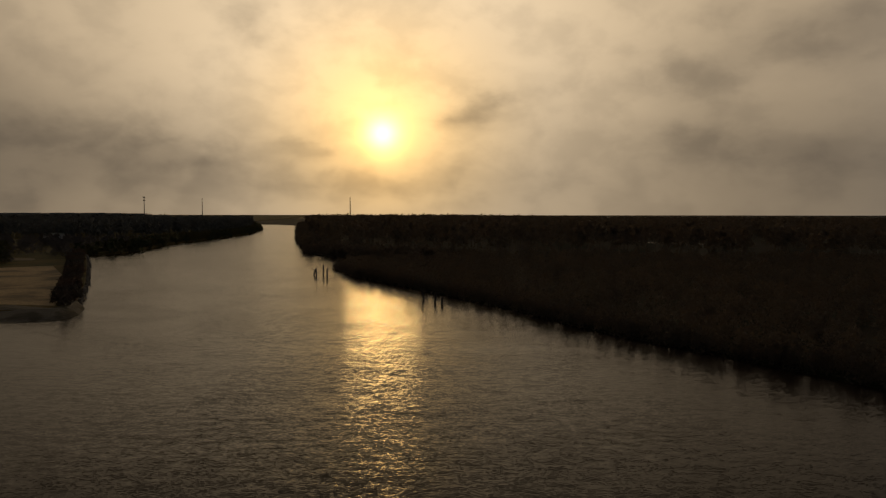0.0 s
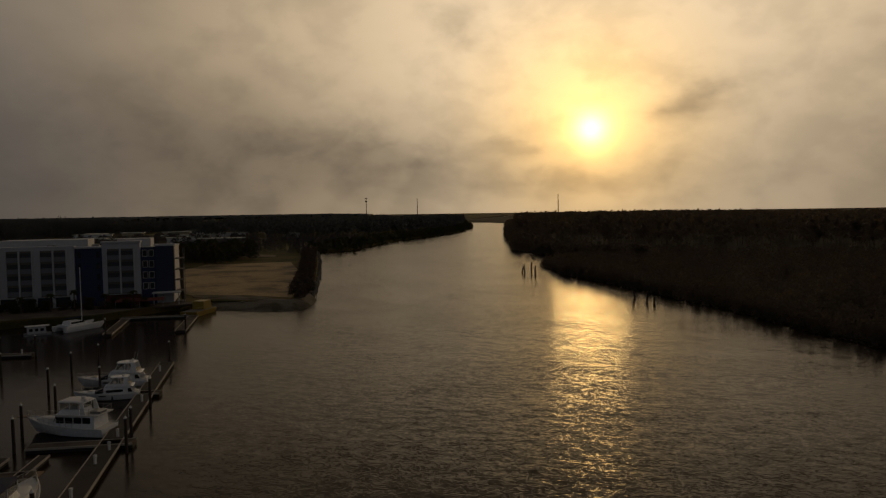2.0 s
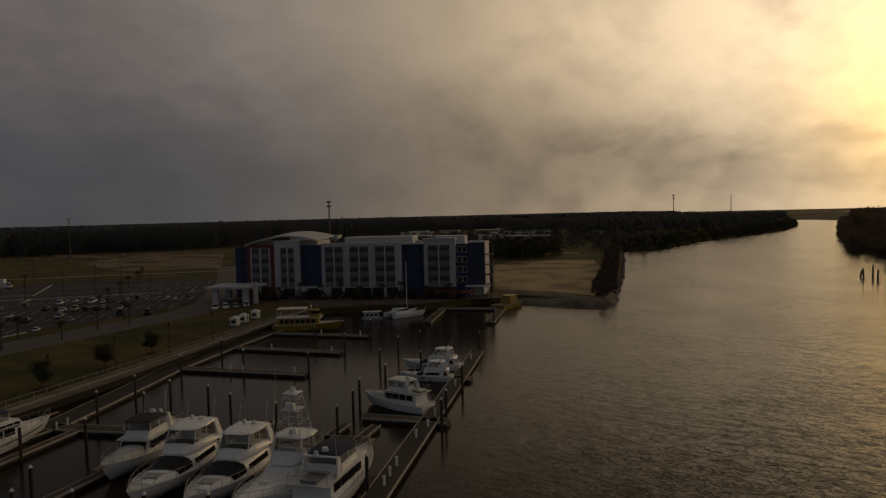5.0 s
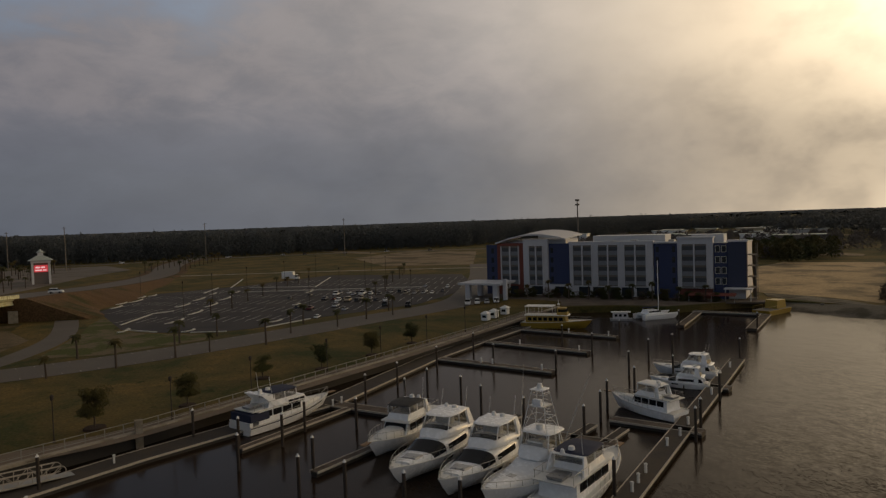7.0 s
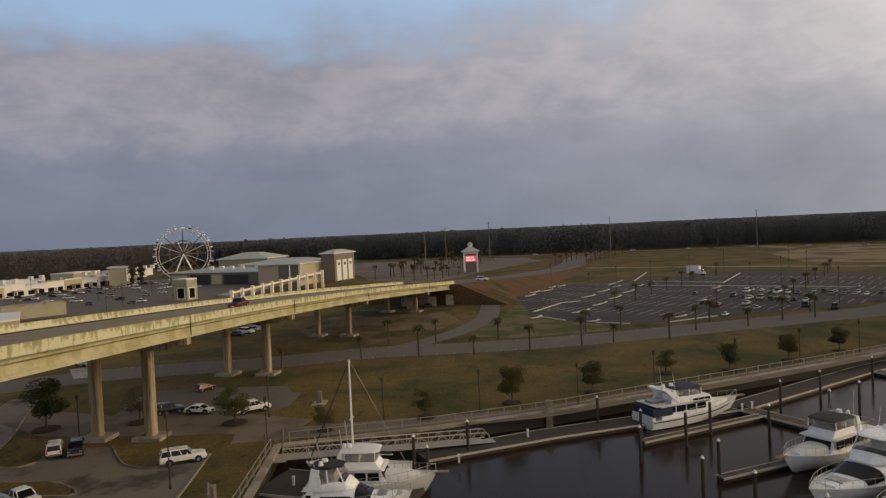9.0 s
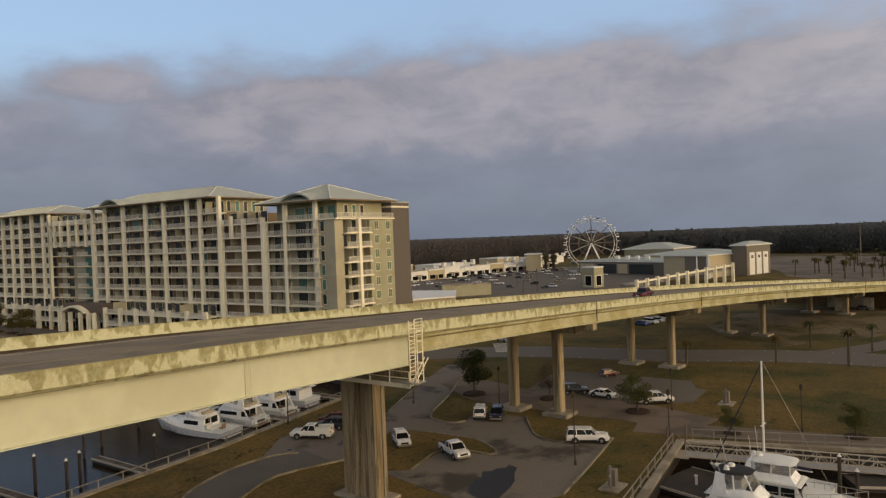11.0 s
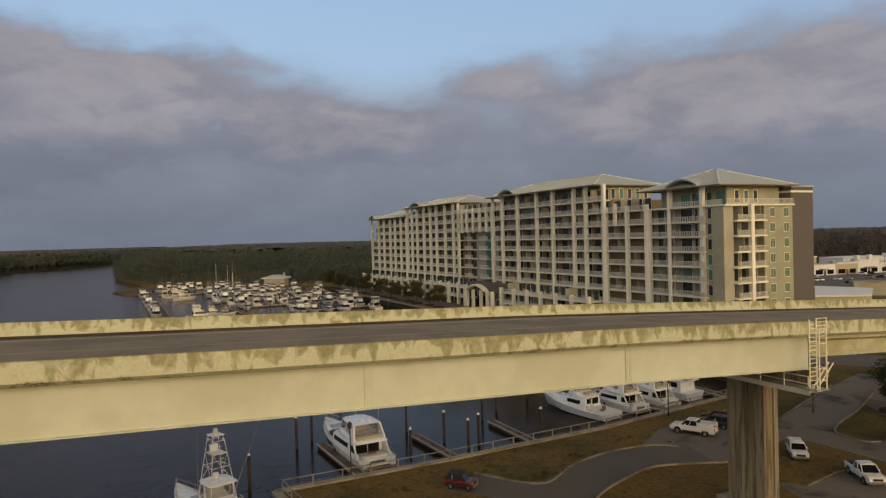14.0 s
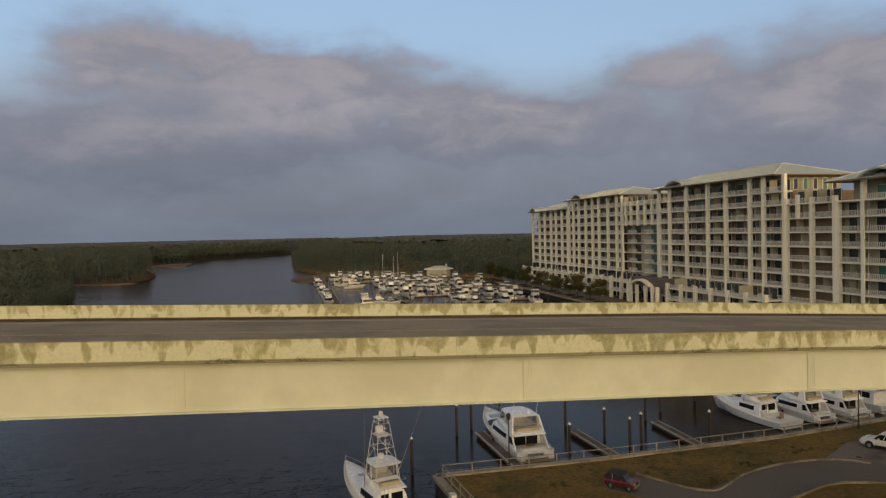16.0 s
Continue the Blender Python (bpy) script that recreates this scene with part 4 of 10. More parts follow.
part("roadway", sweep([(-HALF + 0.4, DECK - 0.28), (HALF - 0.4, DECK - 0.28), (HALF - 0.4, DECK), (0, DECK + 0.05), (-HALF + 0.4, DECK)]), M["deck_asphalt"], bridge, "grey asphalt deck")
barrier_profile = [(HALF - 0.05, -0.95), (HALF, -0.92), (HALF, -0.03), (HALF - 0.03, 0.0), (HALF - 0.24, 0.0), (HALF - 0.30, -0.5), (HALF - 0.45, -0.75), (HALF - 0.45, DECK - 0.26), (HALF - 0.3, -1.12)]
# barriers cast in lengths with joints between
for s in (1, -1):
    run = 0.0
    start = 0
    k = 0
    for i in range(1, len(SECTIONS)):
        run += (SECTIONS[i][0] - SECTIONS[i - 1][0]).length
        if run > 9 or i == len(SECTIONS) - 1:
            seg = [SECTIONS[start]] + SECTIONS[start + 1:i + 1]
            p0, n0, z0 = seg[-1]
            d = (seg[-1][0] - seg[-2][0]).normalized()
            seg = seg[:-1] + [(p0 - d * 0.014, n0, z0)]
            me = sweep(mirrored(barrier_profile, s), seg).mesh("barrier", M["barrier"])
            drop = me.attributes.new("drop", "FLOAT", "POINT")
            drop.data.foreach_set("value", [-b for _ in seg for _, b in barrier_profile])
            part("barrier", me, None, bridge, "cream barrier streaked with mildew" if k == 0 else "")
            start, run = i, 0.0
            k += 1
# painted lines
for off, w, mat in ((HALF - 2.9, 0.12, "old_line"), (-HALF + 2.9, 0.12, "old_line"), (0.14, 0.11, "yellow_line"), (-0.14, 0.11, "yellow_line")):
    lift = DECK + 0.05 * (1 - abs(off) / HALF) + 0.012
    part("lane_line", sweep([(off - w / 2, lift - 0.02), (off + w / 2, lift - 0.02), (off + w / 2, lift), (off - w / 2, lift)]), M[mat], bridge)
# dirt that gathers along the foot of the barriers
for s, w in ((-1, 1.5), (1, 0.6)):
    part("gutter_debris", sweep(mirrored([(HALF - 0.46 - w, DECK - 0.02), (HALF - 0.46, DECK - 0.02), (HALF - 0.46, DECK + 0.03), (HALF - 0.46 - w, DECK + 0.012)], s)), M["debris"], bridge, "brown dirt along the barrier")
# girders: deep steel over the water, concrete beams over the land
JOINT = next(i for i, s in enumerate(SECTIONS) if s[0].x < -44.5)
deep, shallow = SECTIONS[:JOINT + 1], SECTIONS[JOINT:]
for off in (HALF - 0.95, HALF - 5.9, -HALF + 5.9, -HALF + 0.95):
    web = [(off - 0.22, -3.54), (off + 0.22, -3.54), (off + 0.22, -3.48), (off + 0.02, -3.47), (off + 0.02, -1.30), (off + 0.22, -1.27), (off + 0.22, -1.13), (off - 0.22, -1.13), (off - 0.22, -1.27), (off - 0.02, -1.30), (off - 0.02, -3.47), (off - 0.22, -3.48)]
    part("steel_girder", sweep(web, deep), M["girder"], bridge, "cream painted steel plate girder")
    box = [(off - 0.34, -2.62), (off + 0.34, -2.62), (off + 0.34, -2.40), (off + 0.12, -2.22), (off + 0.12, -1.55), (off + 0.5, -1.36), (off + 0.5, -1.13), (off - 0.5, -1.13), (off - 0.5, -1.36), (off - 0.12, -1.55), (off - 0.12, -2.22), (off - 0.34, -2.40)]
    part("concrete_beam", sweep(box, shallow), M["beam"], bridge, "tan concrete beam")
# deck slab soffit between the girders
part("deck_slab", sweep([(-HALF + 0.32, -1.125), (HALF - 0.32, -1.125), (HALF - 0.32, DECK - 0.285), (-HALF + 0.32, DECK - 0.285)]), M["concrete"], bridge)


def section_at(x):
    for a, b in zip(SECTIONS[:-1], SECTIONS[1:]):
        if b[0].x <= x <= a[0].x:
            t = (a[0].x - x) / (a[0].x - b[0].x)
            return a[0].lerp(b[0], t), a[1].lerp(b[1], t).normalized(), a[2] + (b[2] - a[2]) * t
    return SECTIONS[-1]


# web splices and stiffeners on the outer girders
for x in (21.9, 5.0, -11.9, -28.8):
    for s in (1, -1):
        p, n, z = section_at(x)
        a = HALF - 0.95 + 0.02
        c = p + n * (a + 0.02) * s
        gg = Geo()
        gg.beam((c.x - 0.24, c.y, z - 2.38), (c.x + 0.24, c.y, z - 2.38), 0.05, 2.14)
        for dx in (-0.2, -0.07, 0.07, 0.2):
            gg.beam((c.x + dx, c.y + 0.03 * s * sign_n, z - 3.42), (c.x + dx, c.y + 0.03 * s * sign_n, z - 1.34), 0.035)
        part("web_splice", gg, M["girder"], bridge)


def bent(x, deepness, columns, width, thick, base=LAND):
    p, n, z = section_at(x)
    rz = math.degrees(math.atan2(n.y, n.x))
    b = thing("bridge_pier", "tall stained concrete bridge pier on a footing", "pier", "piers of the road bridge", m=pose(p.x, p.y, 0, 0, 0, rz))
    top = z - deepness
    span = 2 * (HALF - 1.2)
    cap = Geo().hexa([(-span / 2 + 1.2, -thick * 0.55, top - 1.25), (span / 2 - 1.2, -thick * 0.55, top - 1.25), (span / 2 - 1.2, thick * 0.55, top - 1.25), (-span / 2 + 1.2, thick * 0.55, top - 1.25)],
                     [(-span / 2, -thick * 0.55, top), (span / 2, -thick * 0.55, top), (span / 2, thick * 0.55, top), (-span / 2, thick * 0.55, top)])
    part("cap_beam", cap, M["pier"], b)
    for e in (-1, 1):
        part("cap_end", bezel(Geo().box(e * (HALF - 0.8) - 0.5, -0.55, top - 0.75, e * (HALF - 0.8) + 0.5, 0.55, top + 0.02).mesh("cap_end", M["pier"]), 0.05), None, b)
        part("joint_gap", Geo().box(e * (HALF - 0.02) - 0.03, -0.05, top + 0.3, e * (HALF - 0.02) + 0.045, 0.05, top + 2.62), M["float"], b)
    for c in columns:
        g = Geo()
        w = width / 2
        ch = 0.18
        poly = [(c - w + ch, -thick / 2), (c + w - ch, -thick / 2), (c + w, -thick / 2 + ch), (c + w, thick / 2 - ch), (c + w - ch, thick / 2), (c - w + ch, thick / 2), (c - w, thick / 2 - ch), (c - w, -thick / 2 + ch)]
        g.prism(poly, base - 1, top - 1.1)
        part("column", g, M["pier"], b)
        f = Geo().box(c - 1.7, -1.5, base - 0.5, c + 1.7, 1.5, base + 0.45)
        part("footing", bezel(f.mesh("footing", M["concrete"]), 0.06), None, b)
    for s in (HALF - 0.95, HALF - 5.9, -HALF + 5.9, -HALF + 0.95):
        part("bearing", Geo().box(s - 0.3, -0.3, top - 0.02, s + 0.3, 0.3, top + 0.08), M["taupe"], b)
    return b


bent(-79.2, 2.62, (-3.25, 3.25), 1.15, 1.15)
bent(-114.5, 2.62, (-3.5, 3.5), 1.15, 1.15)
bent(-154.4, 2.62, (-3.7, 3.7), 1.15, 1.15)
bent(-195.8, 2.62, (-4.2, 4.2), 1.15, 1.15)


def big_pier():
    """The tall wall pier at the joint, with drain pipes, a hammerhead and an inspection platform."""
    p, n, z = section_at(-46.6)
    rz = math.degrees(math.atan2(n.y, n.x))
    b = thing("bridge_pier", "massive concrete wall pier stained by rust and mildew", "pier", "piers of the road bridge", m=pose(p.x, p.y + 1.2, 0, 0, 0, rz))
    top = z - 3.58
    poly = [(-1.9, -0.75), (-0.35, -0.75), (-0.25, -0.6), (0.25, -0.6), (0.35, -0.75), (1.8, -0.75), (1.95, -0.6), (1.95, 0.6), (1.8, 0.75), (-1.9, 0.75)]
    part("shaft", Geo().prism(poly, LAND - 1, top - 1.5), M["pier"], b)
    for k in (-0.15, 0.0, 0.15):
        part("drain_pipe", Geo().cyl((k, -0.68, LAND), (k, -0.68, top - 1.4), 0.06, 0.06, 8), M["pier"], b)
    part("drain_pipe", Geo().cyl((2.02, 0.1, LAND), (2.02, 0.1, top - 1.4), 0.08, 0.08, 8), M["rail"], b)
    part("footing", bezel(Geo().box(-2.75, -1.35, LAND - 0.5, 2.75, 1.35, LAND + 0.22).mesh("footing", M["concrete"]), 0.06), None, b)
    lo = [(-2.6, -0.95), (2.6, -0.95), (2.6, 0.95), (-2.6, 0.95)]
    hi = [(-8.6, -0.95), (6.2, -0.95), (6.2, 0.95), (-8.6, 0.95)]
    part("hammerhead", Geo().hexa([(x, y, top - 1.55) for x, y in lo], [(x, y, top - 0.75) for x, y in hi]).prism(hi, top - 0.74, top - 0.05), M["pier"], b)
    part("platform", Geo().box(-1.0, -2.6, top - 1.35, 7.4, -1.2, top - 1.22), M["steel"], b, "galvanised inspection platform")
    part("platform_edge", Geo().box(-1.0, -2.64, top - 1.5, 7.4, -2.58, top - 1.15), M["cream"], b)
    for x in (-1.0, 1.1, 3.2, 5.3, 7.3):
        part("platform_post", Geo().beam((x, -2.6, top - 1.3), (x, -2.6, top - 0.2), 0.07), M["cream"], b)
    for h in (-0.72, -0.2):
        part("platform_rail", Geo().beam((-1.0, -2.6, top + h), (7.4, -2.6, top + h), 0.06), M["cream"], b)
    return b, top


big, PIER_TOP = big_pier()


def access_ladder():
    """White stair cage that hangs at the girder's end, from barrier to platform."""
    p, n, z = section_at(-43.9)
    rz = math.degrees(math.atan2(n.y, n.x))
    b = thing("access_ladder", "white steel access ladder hung on the bridge barrier", "ladder", m=pose(p.x, p.y, 0, 0, 0, rz))
    a = HALF + 0.12
    for yy in (-0.2, 0.5):
        part("ladder_rail", Geo().beam((a + 0.1, yy, z - 4.6), (a + 0.1, yy, z + 0.15), 0.07), M["cream"], b)
        part("cage_bar", Geo().beam((a + 0.85, yy, z - 4.6), (a + 0.85, yy, z - 0.4), 0.07), M["cream"], b)
        part("stay", Geo().beam((a + 0.45 + yy * 0.5, 1.4, z - 2.9), (a + 0.45 + yy * 0.5, -0.3, z - 4.6), 0.06), M["cream"], b)
    for i in range(15):
        part("rung", Geo().beam((a + 0.1, -0.2, z - 4.4 + i * 0.3), (a + 0.1, 0.5, z - 4.4 + i * 0.3), 0.045), M["cream"], b)
    for i in range(5):
        zz = z - 4.0 + i * 0.85
        part("cage_hoop", Geo().tube([(a + 0.1, -0.2, zz), (a + 0.8, -0.2, zz), (a + 0.85, -0.15, zz), (a + 0.85, 0.45, zz), (a + 0.8, 0.5, zz), (a + 0.1, 0.5, zz)], 0.03, 5), M["cream"], b)
    part("gate_frame", Geo().tube([(a + 0.05, 0.6, z - 1.1), (a + 0.05, 0.6, z + 0.15), (a + 0.05, 1.6, z + 0.15), (a + 0.05, 1.6, z - 1.1), (a + 0.05, 0.7, z - 1.1)], 0.045, 6), M["cream"], b)
    for k in range(4):
        part("gate_bar", Geo().beam((a + 0.05, 0.6, z - 0.85 + k * 0.25), (a + 0.05, 1.6, z - 0.85 + k * 0.25), 0.04), M["cream"], b)
    part("landing", Geo().box(a - 0.4, -0.6, z - 4.68, a + 0.95, 0.7, z - 4.6), M["steel"], b)


access_ladder()

# embankment with the road that goes on inland
EMB = [(-212, -14.5, 7.7), (-240, -3, 6.3), (-285, 18, 4.2), (-340, 38, 2.3), (-385, 52, LAND + 0.2), (-480, 72, LAND + 0.1), (-640, 130, LAND + 0.1)]
rings, rroad = [], []
flat = smooth_way([e[:2] for e in EMB], 6)
EMB = [(p.x, p.y, EMB[i // 6][2] + ((EMB[min(i // 6 + 1, 6)][2] - EMB[i // 6][2]) * (i % 6) / 6)) for i, p in enumerate(flat)]
for i, (x, y, z) in enumerate(EMB):
    q0, q1 = EMB[max(i - 1, 0)], EMB[min(i + 1, len(EMB) - 1)]
    d = Vector((q1[0] - q0[0], q1[1] - q0[1])).normalized()
    n = Vector((d.y, -d.x))
    w = HALF + 1.5
    foot = w + (z - LAND) * (2.4 + 0.5 * math.sin(i * 0.9)) + 0.5
    rings.append([(x + n.x * a, y + n.y * a, b) for a, b in ((-foot, LAND - 0.4), (foot, LAND - 0.4), (foot, LAND - 0.01), (w, z), (-w, z), (-foot, LAND - 0.01))])
    rroad.append([(x + n.x * a, y + n.y * a, z + b) for a, b in ((-HALF + 1.5, -0.2), (HALF - 1.5, -0.2), (HALF - 1.5, 0.05), (-HALF + 1.5, 0.05))])
setting("embankment", Geo().loft(rings), M["clay"], "rust-brown grassy bridge embankment", "embankment")
setting("road_inland", Geo().loft(rroad), M["asphalt"], "grey road running inland from the bridge", "road")
ab = thing("bridge_abutment", "pale concrete bridge abutment with wing walls", "abutment", kind="structure")
part("abutment_wall", Geo().beam((-211, -22.5, 4.0), (-214.5, -6.5, 4.0), 1.4, 5.4), M["concrete"], ab)
for k, (x, y) in enumerate([(-203, -19), (-207, -13), (-209.5, -8)]):
    part("wing_block", Geo().box(x - 1.1, y - 1.1, LAND - 0.3, x + 1.1, y + 1.1, LAND + 3.0), M["concrete"], ab)


# ---- apartment block ----
SLABS = [4.2, 7.26, 10.33, 13.4, 16.45, 19.5, 22.6, 25.65, 28.75, 31.8]
FLOOR = 3.06


def railing_mesh():
    """Balcony railing one metre wide: top and bottom rail with balusters."""
    n = 17
    xs = [0.0]
    for i in range(n):
        xs += [(i + 0.32) / n, (i + 1) / n]
    return Geo().grille(xs, [0.06, 0.14, 0.97, 1.06], 0.03, lambda i, j: j != 1 or i % 2 == 0).mesh("railing", M["balcony_rail"])


RAILING = railing_mesh()
PANE = Geo().box(0, 0, 0, 1, 0.06, 1).mesh("window", M["window"])
PANE_TEAL = Geo().box(0, 0, 0, 1, 0.06, 1).mesh("window", M["teal"])
PANE_BAY = Geo().box(0, 0, 0, 1, 0.06, 1).mesh("window", M["bay_glass"])
PANE_GREEN = Geo().box(0, 0, 0, 1, 0.06, 1).mesh("window", M["green_glass"])
FRAME_W = Geo().box(0, 0, 0, 1, 0.04, 1).mesh("window_frame", M["cream"])


def stretch(x, y, z, sx, sy, sz):
    return Matrix.LocRotScale((x, y, z), None, (sx, sy, sz))


def hip_roof(parent, u0, u1, v0, v1, eave, rise, over=1.6):
    """Metal hip roof with standing seams."""
    a, b, c, d = u0 - over, u1 + over, v0 - over, v1 + over
    inset = min((d - c) / 2, (b - a) / 2 - 0.5)
    mid = (c + d) / 2
    g = Geo()
    g.face([(a, c, eave), (b, c, eave), (b - inset, mid, eave + rise), (a + inset, mid, eave + rise)])
    g.face([(b, d, eave), (a, d, eave), (a + inset, mid, eave + rise), (b - inset, mid, eave + rise)])
    g.face([(a, d, eave), (a, c, eave), (a + inset, mid, eave + rise)])
    g.face([(b, c, eave), (b, d, eave), (b - inset, mid, eave + rise)])
    g.face([(a, c, eave - 0.02), (a, d, eave - 0.02), (b, d, eave - 0.02), (b, c, eave - 0.02)])
    r = part("roof", g, M["roof"], parent, "pale green-grey metal hip roof")
    s = Geo()
    n = int((b - a) / 1.6)
    for i in range(1, n):
        u = a + (b - a) * i / n
        t = min(1, (u - a) / inset, (b - u) / inset)
        for e, q in ((d, mid), (c, mid)):
            s.beam((u, e, eave + 0.03), (u, e + (q - e) * t, eave + 0.03 + rise * t), 0.06, 0.1)
    cap = Geo()
    for p, q in (((a, d), (a + inset, mid)), ((b, d), (b - inset, mid)), ((a, c), (a + inset, mid)), ((b, c), (b - inset, mid))):
        cap.beam((*p, eave + 0.05), (*q, eave + rise + 0.05), 0.24, 0.14)
    cap.beam((a + inset, mid, eave + rise + 0.05), (b - inset, mid, eave + rise + 0.05), 0.2, 0.12)
    part("roof_seam", s, M["roof"], r)
    part("ridge_cap", cap, M["deck_white"], r)
    f = Geo()
    f.beam((a, d, eave - 0.14), (b, d, eave - 0.14), 0.12, 0.28).beam((a, c, eave - 0.14), (b, c, eave - 0.14), 0.12, 0.28)
    f.beam((a, c, eave - 0.14), (a, d, eave - 0.14), 0.12, 0.28).beam((b, c, eave - 0.14), (b, d, eave - 0.14), 0.12, 0.28)
    part("fascia", f, M["recess"], r)


def eyebrow(parent, u0, u1, v, z):
    """Arched dormer edge above a bay."""
    pts = []
    for i in range(13):
        t = i / 12
        e = 0.35
        pts.append((u0 - e + (u1 - u0 + 2 * e) * t, z + 1.55 * math.sin(math.pi * t) ** 0.8))
    rings = [[(u, v + 0.9, zz), (u, v + 0.9, zz + 0.35), (u, v - 4.5, zz + 0.55), (u, v - 4.5, zz)] for u, zz in pts]
    part("arched_dormer", Geo().loft(rings), M["roof"], parent, "curved eyebrow dormer")


def balcony_bays(root, cols, slabs, v=0.0, deep=2.3, rails=True, teal=(), col_w=0.84, top=None, short=None, seed=1, posts=None, glass=1.0):
    """Columns, slabs, railings and recessed windows between the given column lines (u, ascending)."""
    rng = random.Random(seed)
    top = top or slabs[-1] + FLOOR
    for i, u in enumerate(cols):
        low = short[i] if short and short[i] else LAND - 0.2
        if posts is not None and i not in posts:
            continue
        g = Geo().box(u - col_w / 2, v - 0.55, low, u + col_w / 2, v + 0.28, top)
        for z in slabs:
            if z > low:
                g.box(u - col_w / 2 - 0.06, v - 0.56, z - 0.35, u + col_w / 2 + 0.06, v + 0.34, z - 0.02)
        part("column", g, M["cream"], root)
    for z in slabs:
        part("balcony_slab", Geo().box(cols[0] + 0.1, v - deep, z - 0.28, cols[-1] - 0.1, v + 0.12, z - 0.01), M["cream"], root)
    for j, (a, b) in enumerate(zip(cols[:-1], cols[1:])):
        w = b - a - col_w
        u0 = a + col_w / 2
        for k, z in enumerate([LAND + 0.05] + list(slabs[:-1] if top <= slabs[-1] + 0.5 else slabs)):
            if rails and k > 0:
                part("railing", RAILING, None, root, m=stretch(u0, v + 0.02, z, w, 1, 1))
            n = 2 if w > 4 else 1
            for q in range(n):
                ww = min(0.94, rng.uniform(0.58, 0.78) * glass) * w / n
                uu = u0 + w / n * q + (w / n - ww) * rng.uniform(0.3, 0.7)
                me = PANE_TEAL if (j, k) in teal else PANE
                if seed not in (7, 8, 10):
                    part("window_frame", FRAME_W, None, root, m=stretch(uu - 0.08, v - deep + 0.01, z + 0.05, ww + 0.16, 1, 2.62))
                part("window", me, None, root, m=stretch(uu, v - deep + 0.02, z + 0.1, ww, 1, 2.5))
            if rng.random() < 0.5 and k > 0 and seed not in (7, 8, 10):
                c = u0 + w * rng.uniform(0.25, 0.75)
                part("balcony_divider", Geo().box(c - 0.07, v - deep, z, c + 0.07, v - 0.3, z + FLOOR - 0.3), M["stucco"], root)


